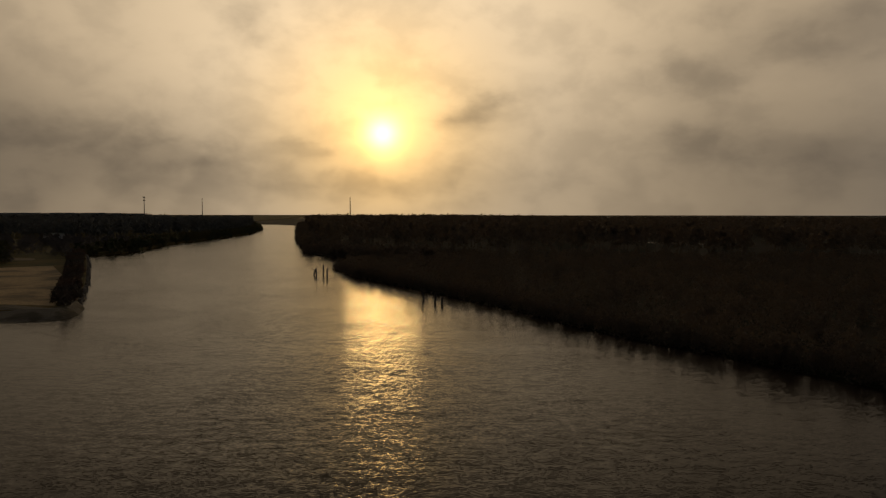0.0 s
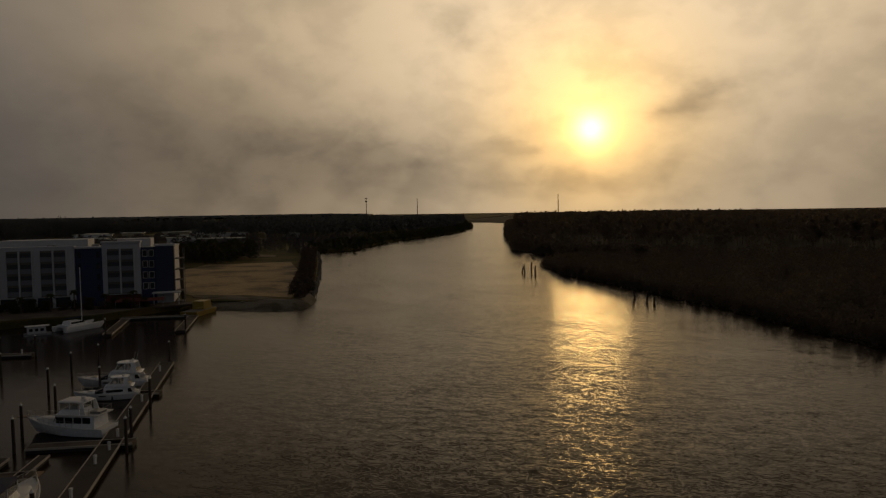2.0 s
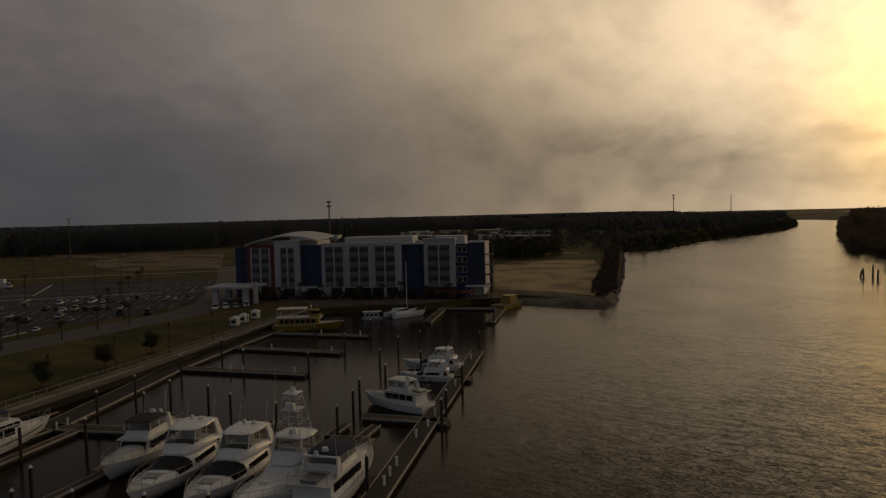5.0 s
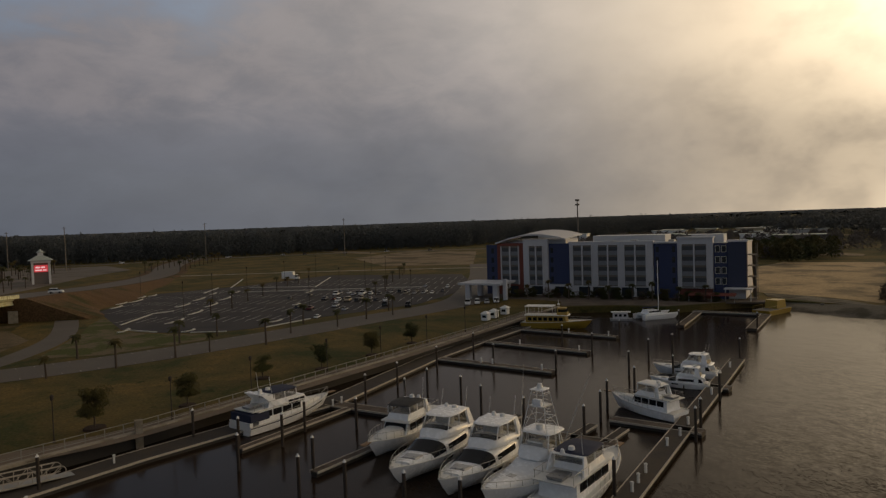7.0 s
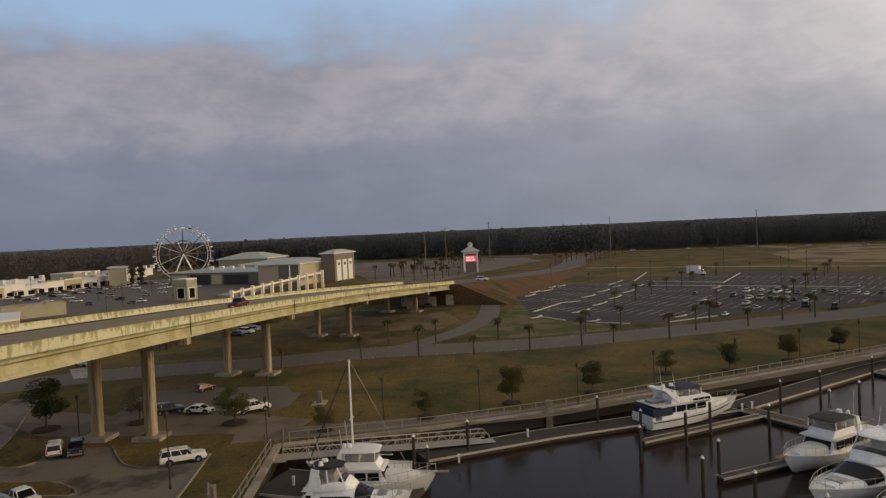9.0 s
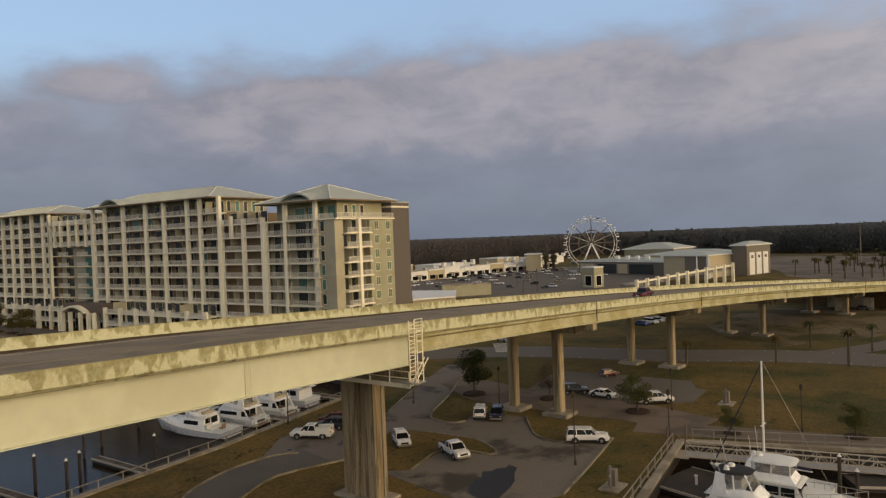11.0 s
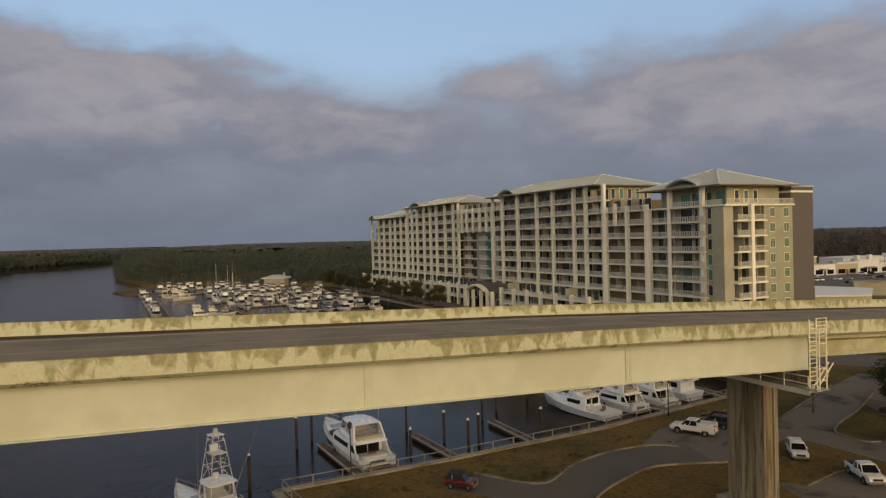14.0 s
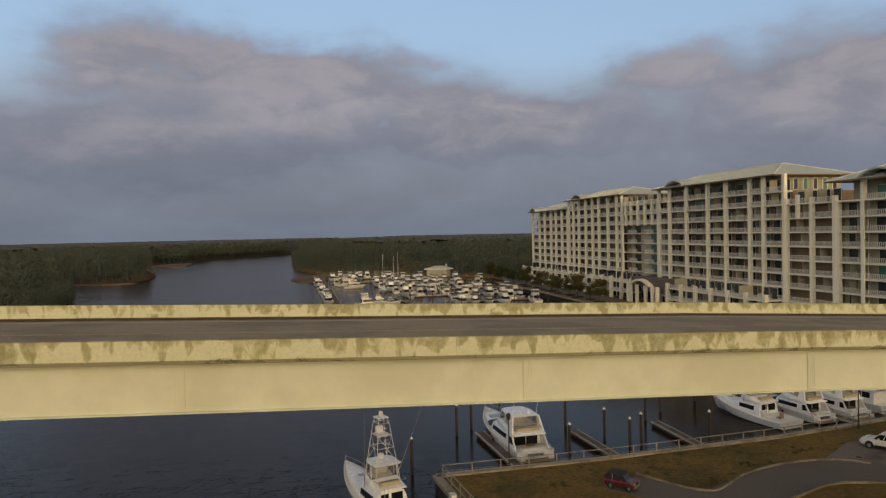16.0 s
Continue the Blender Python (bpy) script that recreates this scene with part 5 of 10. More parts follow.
def apartment_block():
    root = thing("apartment_block", "long cream ten-storey waterfront apartment block with balconies and metal hip roofs", "apartment building",
                 m=Matrix(((0, 1, 0, -108), (-1, 0, 0, -101), (0, 0, 1, 0), (0, 0, 0, 1))))
    back = -20.0
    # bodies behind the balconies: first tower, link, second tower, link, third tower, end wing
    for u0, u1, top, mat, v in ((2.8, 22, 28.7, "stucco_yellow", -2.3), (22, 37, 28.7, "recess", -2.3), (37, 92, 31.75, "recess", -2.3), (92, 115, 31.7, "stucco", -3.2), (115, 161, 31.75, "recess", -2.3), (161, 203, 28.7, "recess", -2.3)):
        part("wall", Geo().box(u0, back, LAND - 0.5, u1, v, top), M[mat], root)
    # penthouses
    part("penthouse_wall", Geo().box(2.2, -18, 28.7, 20.5, -3.2, 32.68), M["stucco_yellow"], root)
    part("penthouse_wall", Geo().box(40.5, -18, 31.75, 90, -3.2, 35.58), M["stucco_yellow"], root)
    part("penthouse_wall", Geo().box(117, -18, 31.75, 159, -3.2, 35.48), M["stucco"], root)
    part("penthouse_wall", Geo().box(163.5, -18, 28.7, 202, -3.2, 32.38), M["stucco"], root)
    hip_roof(root, 1.2, 21.5, -19, -0.2, 32.7, 4.0)
    hip_roof(root, 40, 91.5, -19.5, -0.2, 35.6, 3.6)
    hip_roof(root, 116, 160.5, -19.5, -0.2, 35.5, 3.1)
    hip_roof(root, 163, 202.5, -19, -0.2, 32.4, 3.2)
    eyebrow(root, 6, 14.5, 0.3, 32.65)
    eyebrow(root, 77, 85.5, 0.3, 35.55)
    eyebrow(root, 146, 155, 0.3, 35.45)
    eyebrow(root, 196, 203, 0.3, 32.35)
    # first tower
    balcony_bays(root, [5.6, 14.7], SLABS[:9], top=32.65, seed=2, teal={(0, 4), (0, 9)})
    balcony_bays(root, [14.7, 21.5], SLABS[:9], top=28.8, seed=3, v=-0.35, deep=1.9)
    # flat bay of windows at the corner of the first tower
    part("wall", Geo().box(0.3, -2.4, LAND - 0.5, 5.3, -0.5, 28.72), M["stucco"], root)
    for k, z in enumerate([LAND + 0.2] + SLABS[:8]):
        for u in (0.8, 2.3, 3.6):
            part("window_frame", FRAME_W, None, root, m=stretch(u - 0.09, -0.515, z + 0.34, 1.13, 1, 2.25))
            part("window", PANE_TEAL if k in (4, 5) else PANE, None, root, m=stretch(u, -0.5, z + 0.43, 0.95, 1, 2.07))
        if k:
            part("balcony_slab", Geo().box(4.6, -0.5, z - 0.25, 6, 0.7, z - 0.01), M["cream"], root)
            part("railing", RAILING, None, root, m=stretch(4.4, 0.6, z, 1.6, 1, 1))
    part("railing", RAILING, None, root, m=stretch(0.4, -0.1, 28.75, 5, 1, 1))
    for u in (6.1, 9.0, 12.0):
        part("window", PANE_TEAL, None, root, m=stretch(u, -3.2, 28.9, 2.0, 1, 2.5))
    part("window", PANE_TEAL, None, root, m=stretch(2.6, -3.19, 28.9, 2.2, 1, 2.6))
    # first link
    balcony_bays(root, [22.2, 28.7, 36.5], SLABS[:9], top=29.9, seed=4, v=-0.2)
    part("column", Geo().box(32.3, -0.4, 25.4, 33.0, 0.3, 30.6), M["cream"], root)
    # second tower
    balcony_bays(root, [36.9, 44.0, 49.0, 58.5, 66.4, 76.6, 85.5, 91.3], SLABS, top=35.55, seed=5, teal={(1, 6), (4, 9)})
    for u in (39.0, 41.2, 43.4):
        part("window", PANE, None, root, m=stretch(u, -3.19, 32.0, 1.3, 1, 2.4))
    # second link: short upper arcade on a recessed wall
    balcony_bays(root, [91.9, 95.5, 100, 104.5, 109, 112.5, 115.2], SLABS[7:], top=32.9, seed=6, short=[None, 25.0, 25.0, 25.0, 25.0, 25.0, None], col_w=0.6)
    for k, z in enumerate(SLABS[1:7]):
        for u in (97.0, 107.5):
            part("balcony_slab", Geo().box(u, -3.2, z - 0.25, u + 6, -1.2, z - 0.01), M["cream"], root)
            part("railing", RAILING, None, root, m=stretch(u, -1.25, z, 6, 1, 1))
            part("window", PANE if u > 100 else PANE_TEAL, None, root, m=stretch(u + 0.8, -3.16, z + 0.1, 3.8, 1, 2.2))
    # third tower and end wing
    balcony_bays(root, [115.5, 119.3, 126, 133.2, 138.5, 144.5, 151, 156, 160.6], SLABS, top=35.45, seed=7)
    balcony_bays(root, [162, 168, 174.5, 180, 187.5, 194, 202.5], SLABS[:9], top=32.35, seed=8)
    # podium arcade in front, with terraces
    balcony_bays(root, [101.6, 108.4, 115.2], SLABS[:2], v=4.2, deep=4.0, top=8.6, seed=19)
    balcony_bays(root, [38, 45, 52, 59, 66, 73, 80], SLABS[:2], v=4.2, deep=4.0, top=8.6, seed=9, col_w=0.9)
    balcony_bays(root, [116, 123, 130, 137, 144, 151, 158, 165, 172, 179, 186, 193, 204], SLABS[:2], v=4.2, deep=4.0, top=8.6, seed=10, col_w=0.9)
    # penthouse windows on the ends that face the bridge
    for u, z, n in ((40.42, 32.3, 5), (116.92, 32.4, 4), (2.12, 29.2, 3)):
        for k in range(n):
            v0 = -5.4 - k * 2.6
            part("window_frame", Geo().box(u, v0 - 1.15, z - 0.1, u + 0.06, v0 + 0.15, z + 2.6), M["cream"], root)
            part("window", Geo().box(u - 0.03, v0 - 1.0, z, u + 0.04, v0, z + 2.4), M["teal" if k % 2 else "window"], root)
    # entrance with a wide arch
    pts = [(87.0 + 11.6 * i / 16, 7.0 + 1.5 * math.sin(math.pi * i / 16)) for i in range(17)]
    part("entrance_arch", Geo().loft([[(u, 6.2, z), (u, 6.2, z + 0.55), (u, 4.6, z + 0.55), (u, 4.6, z)] for u, z in pts]), M["cream"], root, "flat white arch above the entrance")
    part("entrance_wall", Geo().box(81, -2.9, 6.8, 100.6, 4.4, 9.4), M["brown"], root)
    for u in (83.4, 86.2, 90.2, 95.4, 99.4, 101.0):
        part("column", Geo().box(u - 0.3, 4.8, LAND - 0.2, u + 0.3, 5.8, 7.2), M["cream"], root)
    return root


apartment_block()


def apartment_end():
    """End wall of the block that faces the bridge."""
    root = thing("apartment_end_wing", "pale yellow end wing of the apartment block with corner balconies", "apartment building",
                 m=Matrix(((1, 0, 0, -126.9), (0, 1, 0, -100.8), (0, 0, 1, 0), (0, 0, 0, 1))))
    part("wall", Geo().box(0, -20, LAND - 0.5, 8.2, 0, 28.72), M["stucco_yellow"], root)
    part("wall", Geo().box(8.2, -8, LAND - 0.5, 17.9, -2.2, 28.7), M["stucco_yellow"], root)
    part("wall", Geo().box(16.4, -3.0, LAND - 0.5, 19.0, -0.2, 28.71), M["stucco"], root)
    balcony_bays(root, [8.4, 12.7, 16.9], SLABS[:8], deep=3.2, top=28.7, seed=12, col_w=0.85, v=1.0, posts=(1,), glass=1.7)
    part("terrace_slab", Geo().box(-0.2, -20, 28.45, 19.2, 0.5, 28.76), M["cream"], root)
    for u, w in ((0.2, 6), (6.2, 6), (12.2, 6.7)):
        part("railing", RAILING, None, root, m=stretch(u, 0.4, 28.78, w, 1, 1))
    for k, z in enumerate([LAND + 0.4] + SLABS[:8]):
        for u in (1.2, 5.2):
            part("window_frame", FRAME_W, None, root, m=stretch(u - 0.1, 0.0, z + 0.5, 1.5, 1, 1.9))
            part("window", PANE_GREEN, None, root, m=stretch(u, 0.01, z + 0.6, 0.62, 1, 1.7))
            part("window", PANE_GREEN, None, root, m=stretch(u + 0.7, 0.01, z + 0.6, 0.62, 1, 1.7))
    # stair tower
    part("stair_tower", Geo().box(-6.6, -12, LAND - 0.5, -0.05, -0.3, 32.2), M["stair"], root, "plain grey-brown stair tower")
    part("tower_band", Geo().box(-6.63, -12.03, 31.1, -0.02, -0.27, 31.5), M["cream"], root)
    part("tower_coping", Geo().box(-6.8, -12.2, 32.2, 0.1, -0.1, 32.55), M["roof"], root)
    for u in (-5.5, -3.5, -2.0):
        part("roof_unit", Geo().box(u, -6, 32.55, u + 1.1, -4, 33.2), M["taupe"], root)


apartment_end()


# ---- hotel ----
def hotel():
    u = Vector((-0.845, -0.534)).normalized()
    v = Vector((0.534, -0.845)).normalized()
    root = thing("hotel", "five-storey white and blue panelled hotel beside the marina", "hotel",
                 m=Matrix(((u.x, v.x, 0, -121), (u.y, v.y, 0, 151), (0, 0, 1, 0), (0, 0, 0, 1))))
    part("body", Geo().box(-3.6, -19, LAND - 0.4, 67.4, -0.8, 15.6), M["hotel_white"], root)

    def panel(u0, u1, z0, z1, mat, v1=0.0, name="facade_panel"):
        part(name, Geo().box(u0, -0.9, z0, u1, v1, z1), M[mat], root)

    panel(64.2, 67.8, LAND, 16.2, "hotel_blue")
    panel(55.9, 64.2, LAND, 16.6, "hotel_red", 0.3)
    panel(48.4, 55.8, LAND, 17.6, "hotel_white", 0.7)
    panel(42.1, 48.3, 4.8, 16.3, "hotel_blue", -0.2)
    panel(42.1, 48.3, LAND, 4.7, "hotel_white", 0.9)
    panel(19.0, 42.0, LAND, 16.3, "hotel_white", 0.5)
    panel(12.7, 18.9, LAND, 16.0, "hotel_blue", -0.2)
    panel(3.9, 12.6, 4.3, 17.2, "hotel_white", 1.2)
    panel(4.2, 12.4, LAND, 4.2, "hotel_red", -0.3)
    panel(0.4, 3.8, LAND, 15.9, "hotel_blue", 0.0)
    panel(-4.1, 0.3, 4.6, 16.2, "hotel_navy", 1.4)
    # glazed balcony bays: four rows, each with two panes, a rail and a slab
    def bay(u0, u1, vv, rows=4, z0=4.7, step=2.75, red=False):
        w = (u1 - u0)
        # taupe plate about level with the facade, behind panes and rails
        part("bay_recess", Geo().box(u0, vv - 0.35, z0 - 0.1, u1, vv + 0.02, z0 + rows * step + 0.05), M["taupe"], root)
        for m0, half in ((u0 + w / 2, 0.16), (u0, 0.12), (u0 + w, 0.12)):
            part("fin", Geo().box(m0 - half, vv, z0 - 0.1, m0 + half, vv + 0.55, z0 + rows * step), M["hotel_white"], root)
        for r in range(rows):
            z = z0 + r * step
            for q in range(2):
                a = u0 + w * q / 2 + 0.14
                part("window", PANE_BAY, None, root, m=stretch(a, vv + 0.0, z + 0.15, w / 2 - 0.3, 1, 2.15))
                part("balcony_rail", Geo().box(a, vv + 0.2, z + 0.1, a + w / 2 - 0.3, vv + 0.25, z + 1.25), M["bay_rail"], root)
            part("balcony_slab", Geo().box(u0, vv, z - 0.12, u1, vv + 0.3, z + 0.06), M["taupe"], root)

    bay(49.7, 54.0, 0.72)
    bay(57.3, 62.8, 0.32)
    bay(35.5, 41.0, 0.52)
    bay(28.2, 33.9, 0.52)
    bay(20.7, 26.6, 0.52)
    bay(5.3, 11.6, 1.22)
    for r in range(4):
        z = 5.4 + r * 2.75
        for a in (0.9, 2.4):
            part("window_frame", FRAME_W, None, root, m=stretch(a - 0.1, 0.0, z - 0.1, 1.2, 1, 1.7))
            part("window", PANE, None, root, m=stretch(a, 0.01, z, 1.0, 1, 1.5))
        for a in (13.4, 17.6, 47.0, 65.4):
            part("window", PANE, None, root, m=stretch(a, -0.22 if a < 60 else 0.0, z, 0.8, 1, 1.5))
    # ground floor glazing
    for a in (20.2, 24.2, 28.2, 32.2, 36.2, 43.0, 50.0, 57.5):
        part("shop_window", PANE, None, root, m=stretch(a, 0.9 if 42 < a < 48 else 0.72 if a > 48 else 0.5, LAND + 0.2, 3.2, 1, 2.4))
    # parapets and rooftop plant
    for u0, u1, z in ((19, 42.2, 16.3), (3.8, 12.7, 17.2), (12.7, 19, 16.0), (-4.3, 0.5, 16.2)):
        part("parapet", Geo().box(u0 - 0.1, -1.4, z, u1 + 0.1, 0.6 if u0 > 12 else 1.5, z + 0.45), M["hotel_white"], root)
    part("roof", Geo().box(-3.8, -19.2, 15.6, 67.5, -1.2, 15.9), M["roof"], root, "pale flat roof")
    part("roof_block", Geo().box(17, -14, 15.9, 37, -6, 18.1), M["hotel_white"], root)
    part("roof_block", Geo().box(2, -12, 15.9, 10, -5, 18.0), M["hotel_white"], root)
    for a, b in ((24, 1.1), (30, 0.9), (44, 1.2), (14, 1.0), (7, 0.9)):
        part("roof_unit", bezel(Geo().box(a, -4.5, 15.9, a + b * 1.6, -3, 15.9 + b).mesh("roof_unit", M["steel"]), 0.05), None, root)
    # curved white canopy roof over the taller wing
    pts = [(43 + 21.5 * i / 16, 17.3 + 2.4 * math.sin(math.pi * min(1, 0.12 + i / 18)) ** 0.9) for i in range(17)]
    part("curved_roof", Geo().loft([[(uu, -15, z), (uu, -15, z + 0.35), (uu, 1.1, z + 0.1 - 0.6), (uu, 1.1, z - 0.9)] for uu, z in pts]), M["hotel_white"], root, "curved white roof sail")
    part("roof_wall", Geo().box(44, -14, 15.8, 64, -2.5, 17.4), M["hotel_white"], root)
    # entrance canopy
    part("canopy", bezel(Geo().box(57, 4, 5.6, 70, 15, 6.2).mesh("canopy", M["hotel_white"]), 0.08), None, root, "flat white entrance canopy")
    for a, b in ((59, 13.5), (67.5, 13.5), (59, 5.5), (67.5, 5.5)):
        part("canopy_pillar", Geo().box(a - 0.7, b - 0.7, LAND, a + 0.7, b + 0.7, 5.6), M["hotel_white"], root)
    part("pylon", Geo().box(55.6, 13.2, LAND, 56.6, 14.2, 7.3), M["hotel_white"], root)
    # end canopy and red terrace strip
    part("terrace_canopy", Geo().box(-5.6, 1.5, 4.5, 1.0, 5.0, 4.75), M["hotel_white"], root)
    for a in (-5.2, 0.6):
        part("canopy_pillar", Geo().cyl((a, 4.7, LAND), (a, 4.7, 4.5), 0.12), M["hotel_white"], root)
    part("terrace_awning", Geo().hexa([(-2, 5.2, 3.6), (9, 5.2, 3.6), (9, 8.2, 3.2), (-2, 8.2, 3.2)], [(-2, 5.2, 3.7), (9, 5.2, 3.7), (9, 8.2, 3.3), (-2, 8.2, 3.3)]), M["hotel_red"], root, "red terrace awning")
    for a in (-1.8, 3.5, 8.8):
        part("awning_post", Geo().cyl((a, 8.0, LAND), (a, 8.0, 3.2), 0.06), M["steel"], root)
    # fire stair at the end: landings, posts, guard rails and flights
    st = part("fire_stair", Geo().box(-6.2, -3.5, LAND - 0.1, -4.15, 0.8, LAND + 0.1), M["taupe"], root, "dark open fire stair")
    for k in range(5):
        z = LAND + 0.2 + k * 2.75
        part("landing", Geo().box(-6.2, -3.5, z, -4.15, 0.8, z + 0.15), M["taupe"], st)
        part("post", Geo().beam((-6.2, 0.8, z), (-6.2, 0.8, z + 2.9), 0.14), M["taupe"], st)
        part("post", Geo().beam((-6.2, -3.5, z), (-6.2, -3.5, z + 2.9), 0.14), M["taupe"], st)
        part("guard_rail", Geo().beam((-6.2, -3.5, z + 1.0), (-6.2, 0.8, z + 1.0), 0.06), M["taupe"], st)
        if k < 4:
            part("flight", Geo().beam((-5.6, -3.2, z + 0.1), (-5.6, 0.5, z + 2.8), 0.8, 0.12), M["taupe"], st)


hotel()


# ---- trees ----
def leaf_cloud(rng, centres, tri, out_v, out_f):
    """Small leaf triangles scattered through ellipsoid clumps: centre, radii, count."""
    for (cx, cy, cz), (rx, ry, rz), n in centres:
        for _ in range(n):
            while True:
                a, b, c = rng.uniform(-1, 1), rng.uniform(-1, 1), rng.uniform(-1, 1)
                if a * a + b * b + c * c <= 1:
                    break
            x, y, z = cx + a * rx, cy + b * ry, cz + c * rz
            k = len(out_v)
            s = tri * rng.uniform(0.6, 1.4)
            for _ in range(3):
                out_v.append((x + rng.uniform(-s, s), y + rng.uniform(-s, s), z + rng.uniform(-s, s) * 0.8))
            out_f.append((k, k + 1, k + 2))


def cloud_mesh(name, mat, v, f):
    me = bpy.data.meshes.new(name)
    me.from_pydata(v, [], f)
    me.materials.append(mat)
    return me


def forest(name, spots, mat, label, low=0.35, tris=70, tri=0.9, seed=1, trunks=True):
    """Many trees as one object: spots are (x, y, ground, height, radius)."""
    rs = np.random.RandomState(seed)
    spots = np.array(spots)
    n = len(spots)
    # crown points in a tapering body
    t = rs.uniform(0, 1, (n, tris)) ** 0.8
    ang = rs.uniform(0, 2 * np.pi, (n, tris))
    body = np.sin(np.pi * np.clip(0.12 + 0.84 * t, 0, 1)) ** 0.7 * (1 - 0.25 * t)
    lump = 0.75 + 0.35 * np.sin(ang * 3 + rs.uniform(0, 6, (n, 1))) * np.sin(t * 9 + rs.uniform(0, 6, (n, 1)))
    r = np.sqrt(rs.uniform(0.35, 1, (n, tris))) * body * lump * spots[:, 4:5]
    x = spots[:, 0:1] + r * np.cos(ang)
    y = spots[:, 1:2] + r * np.sin(ang)
    z = spots[:, 2:3] + spots[:, 3:4] * (low + (1 - low) * t)
    c = np.stack([x, y, z], -1).reshape(-1, 1, 3)
    size = tri * spots[:, 4].repeat(tris).reshape(-1, 1, 1) * 0.3
    v = (c + rs.uniform(-1, 1, (n * tris, 3, 3)) * size).reshape(-1, 3)
    me = bpy.data.meshes.new(name)
    nv = len(v)
    if trunks:
        a = spots[:, :3] + np.array([0, 0, -0.3])
        tw = spots[:, 3:4] * 0.012
        top = spots[:, :3] + spots[:, 3:4] * np.array([[0, 0, 0.7]])
        tv = np.stack([a + np.concatenate([tw, tw * 0, tw * 0], 1), a - np.concatenate([tw, tw * 0, tw * 0], 1), top,
                       a + np.concatenate([tw * 0, tw, tw * 0], 1), a - np.concatenate([tw * 0, tw, tw * 0], 1), top], 1).reshape(-1, 3)
        v = np.concatenate([v, tv])
    faces = np.arange(len(v)).reshape(-1, 3)
    me.vertices.add(len(v))
    me.vertices.foreach_set("co", v.astype(np.float32).ravel())
    me.loops.add(len(v))
    me.loops.foreach_set("vertex_index", np.arange(len(v), dtype=np.int32))
    me.polygons.add(len(faces))
    me.polygons.foreach_set("loop_start", np.arange(0, len(v), 3, dtype=np.int32))
    me.update(calc_edges=True)
    me.materials.append(mat)
    me.validate()
    return tagged(part(name, me, None), label, "forest", kind="stuff")


def inside(poly, x, y):
    hit = False
    j = len(poly) - 1
    for i in range(len(poly)):
        (xi, yi), (xj, yj) = poly[i], poly[j]
        if (yi > y) != (yj > y) and x < (xj - xi) * (y - yi) / (yj - yi) + xi:
            hit = not hit
        j = i
    return hit


def fill(poly, n, ground, h, r, seed):
    rng = random.Random(seed)
    xs, ys = [p[0] for p in poly], [p[1] for p in poly]
    out = []
    while len(out) < n:
        x, y = rng.uniform(min(xs), max(xs)), rng.uniform(min(ys), max(ys))
        if inside(poly, x, y):
            k = rng.uniform(0.78, 1.03) * (1.1 if rng.random() < 0.04 else 1)
            out.append((x, y, ground, h * k, r * rng.uniform(0.75, 1.25)))
    return out


def canopy(name, poly, ground, h, label, mat="canopy", seed=1, step=10):
    """Closed crown surface of the deep forest, behind its edge."""
    xs, ys = [p[0] for p in poly], [p[1] for p in poly]
    rng = random.Random(seed)
    nx, ny = int((max(xs) - min(xs)) / step) + 2, int((max(ys) - min(ys)) / step) + 2
    idx, v, f = {}, [], []

    def vert(i, j):
        if (i, j) not in idx:
            idx[i, j] = len(v)
            v.append((min(xs) + i * step + rng.uniform(-0.3, 0.3) * step, min(ys) + j * step + rng.uniform(-0.3, 0.3) * step, ground + h * rng.uniform(0.72, 1.0)))
        return idx[i, j]

    for i in range(nx):
        for j in range(ny):
            if inside(poly, min(xs) + (i + 0.5) * step, min(ys) + (j + 0.5) * step):
                f.append((vert(i, j), vert(i + 1, j), vert(i + 1, j + 1)))
                f.append((vert(i, j), vert(i + 1, j + 1), vert(i, j + 1)))
    return tagged(part(name, cloud_mesh(name, M[mat], v, f), None), label, "forest", kind="stuff")


def shore(pts, n, inland, ground, h, r, seed):
    """Spots for brush strewn along a bank, from a little over the water to some way inland (to the left of the line)."""
    rng = random.Random(seed)
    legs = [(Vector(a), Vector(b)) for a, b in zip(pts[:-1], pts[1:])]
    lengths = [(b - a).length for a, b in legs]
    out = []
    for _ in range(n):
        a, b = rng.choices(legs, lengths)[0]
        d = (b - a).normalized()
        p = a.lerp(b, rng.random()) + Vector((-d.y, d.x)) * (inland * rng.random() ** 1.6 - 0.6)
        out.append((p.x, p.y, ground, h * rng.uniform(0.45, 1.1), r * rng.uniform(0.6, 1.25)))
    return out


# forest on the east bank, up river
EAST_WOOD = [(-82, 470), (-106, 570), (-150, 780), (-202, 1040), (-225, 1190), (-100, 1400), (700, 1400), (900, 700), (620, 360), (380, 300), (230, 330), (120, 350), (40, 362), (-20, 380), (-60, 400)]
forest("east_forest", [(x, y, z, h * (1 - 0.22 * min(1, max(0, (x - 60) / 200))), r) for x, y, z, h, r in fill(EAST_WOOD, 5600, 0.5, 18.0, 4.2, 11)], M["east"], "dark pine forest on the river's far bank", tris=46, tri=1.5, seed=1)
forest("east_shore_brush", shore(EAST_BANK[1:10], 900, 24, 0.0, 8, 3.2, 61), M["east"], "dark shrubs along the far shore", low=0.02, tris=44, tri=1.2, seed=21, trunks=False)
forest("east_edge_brush", shore(EAST_BANK[9:26], 1500, 9, -0.2, 4.6, 1.9, 62), M["east"], "dark brush hanging over the low bank", low=0.0, tris=70, tri=0.7, seed=22, trunks=False)
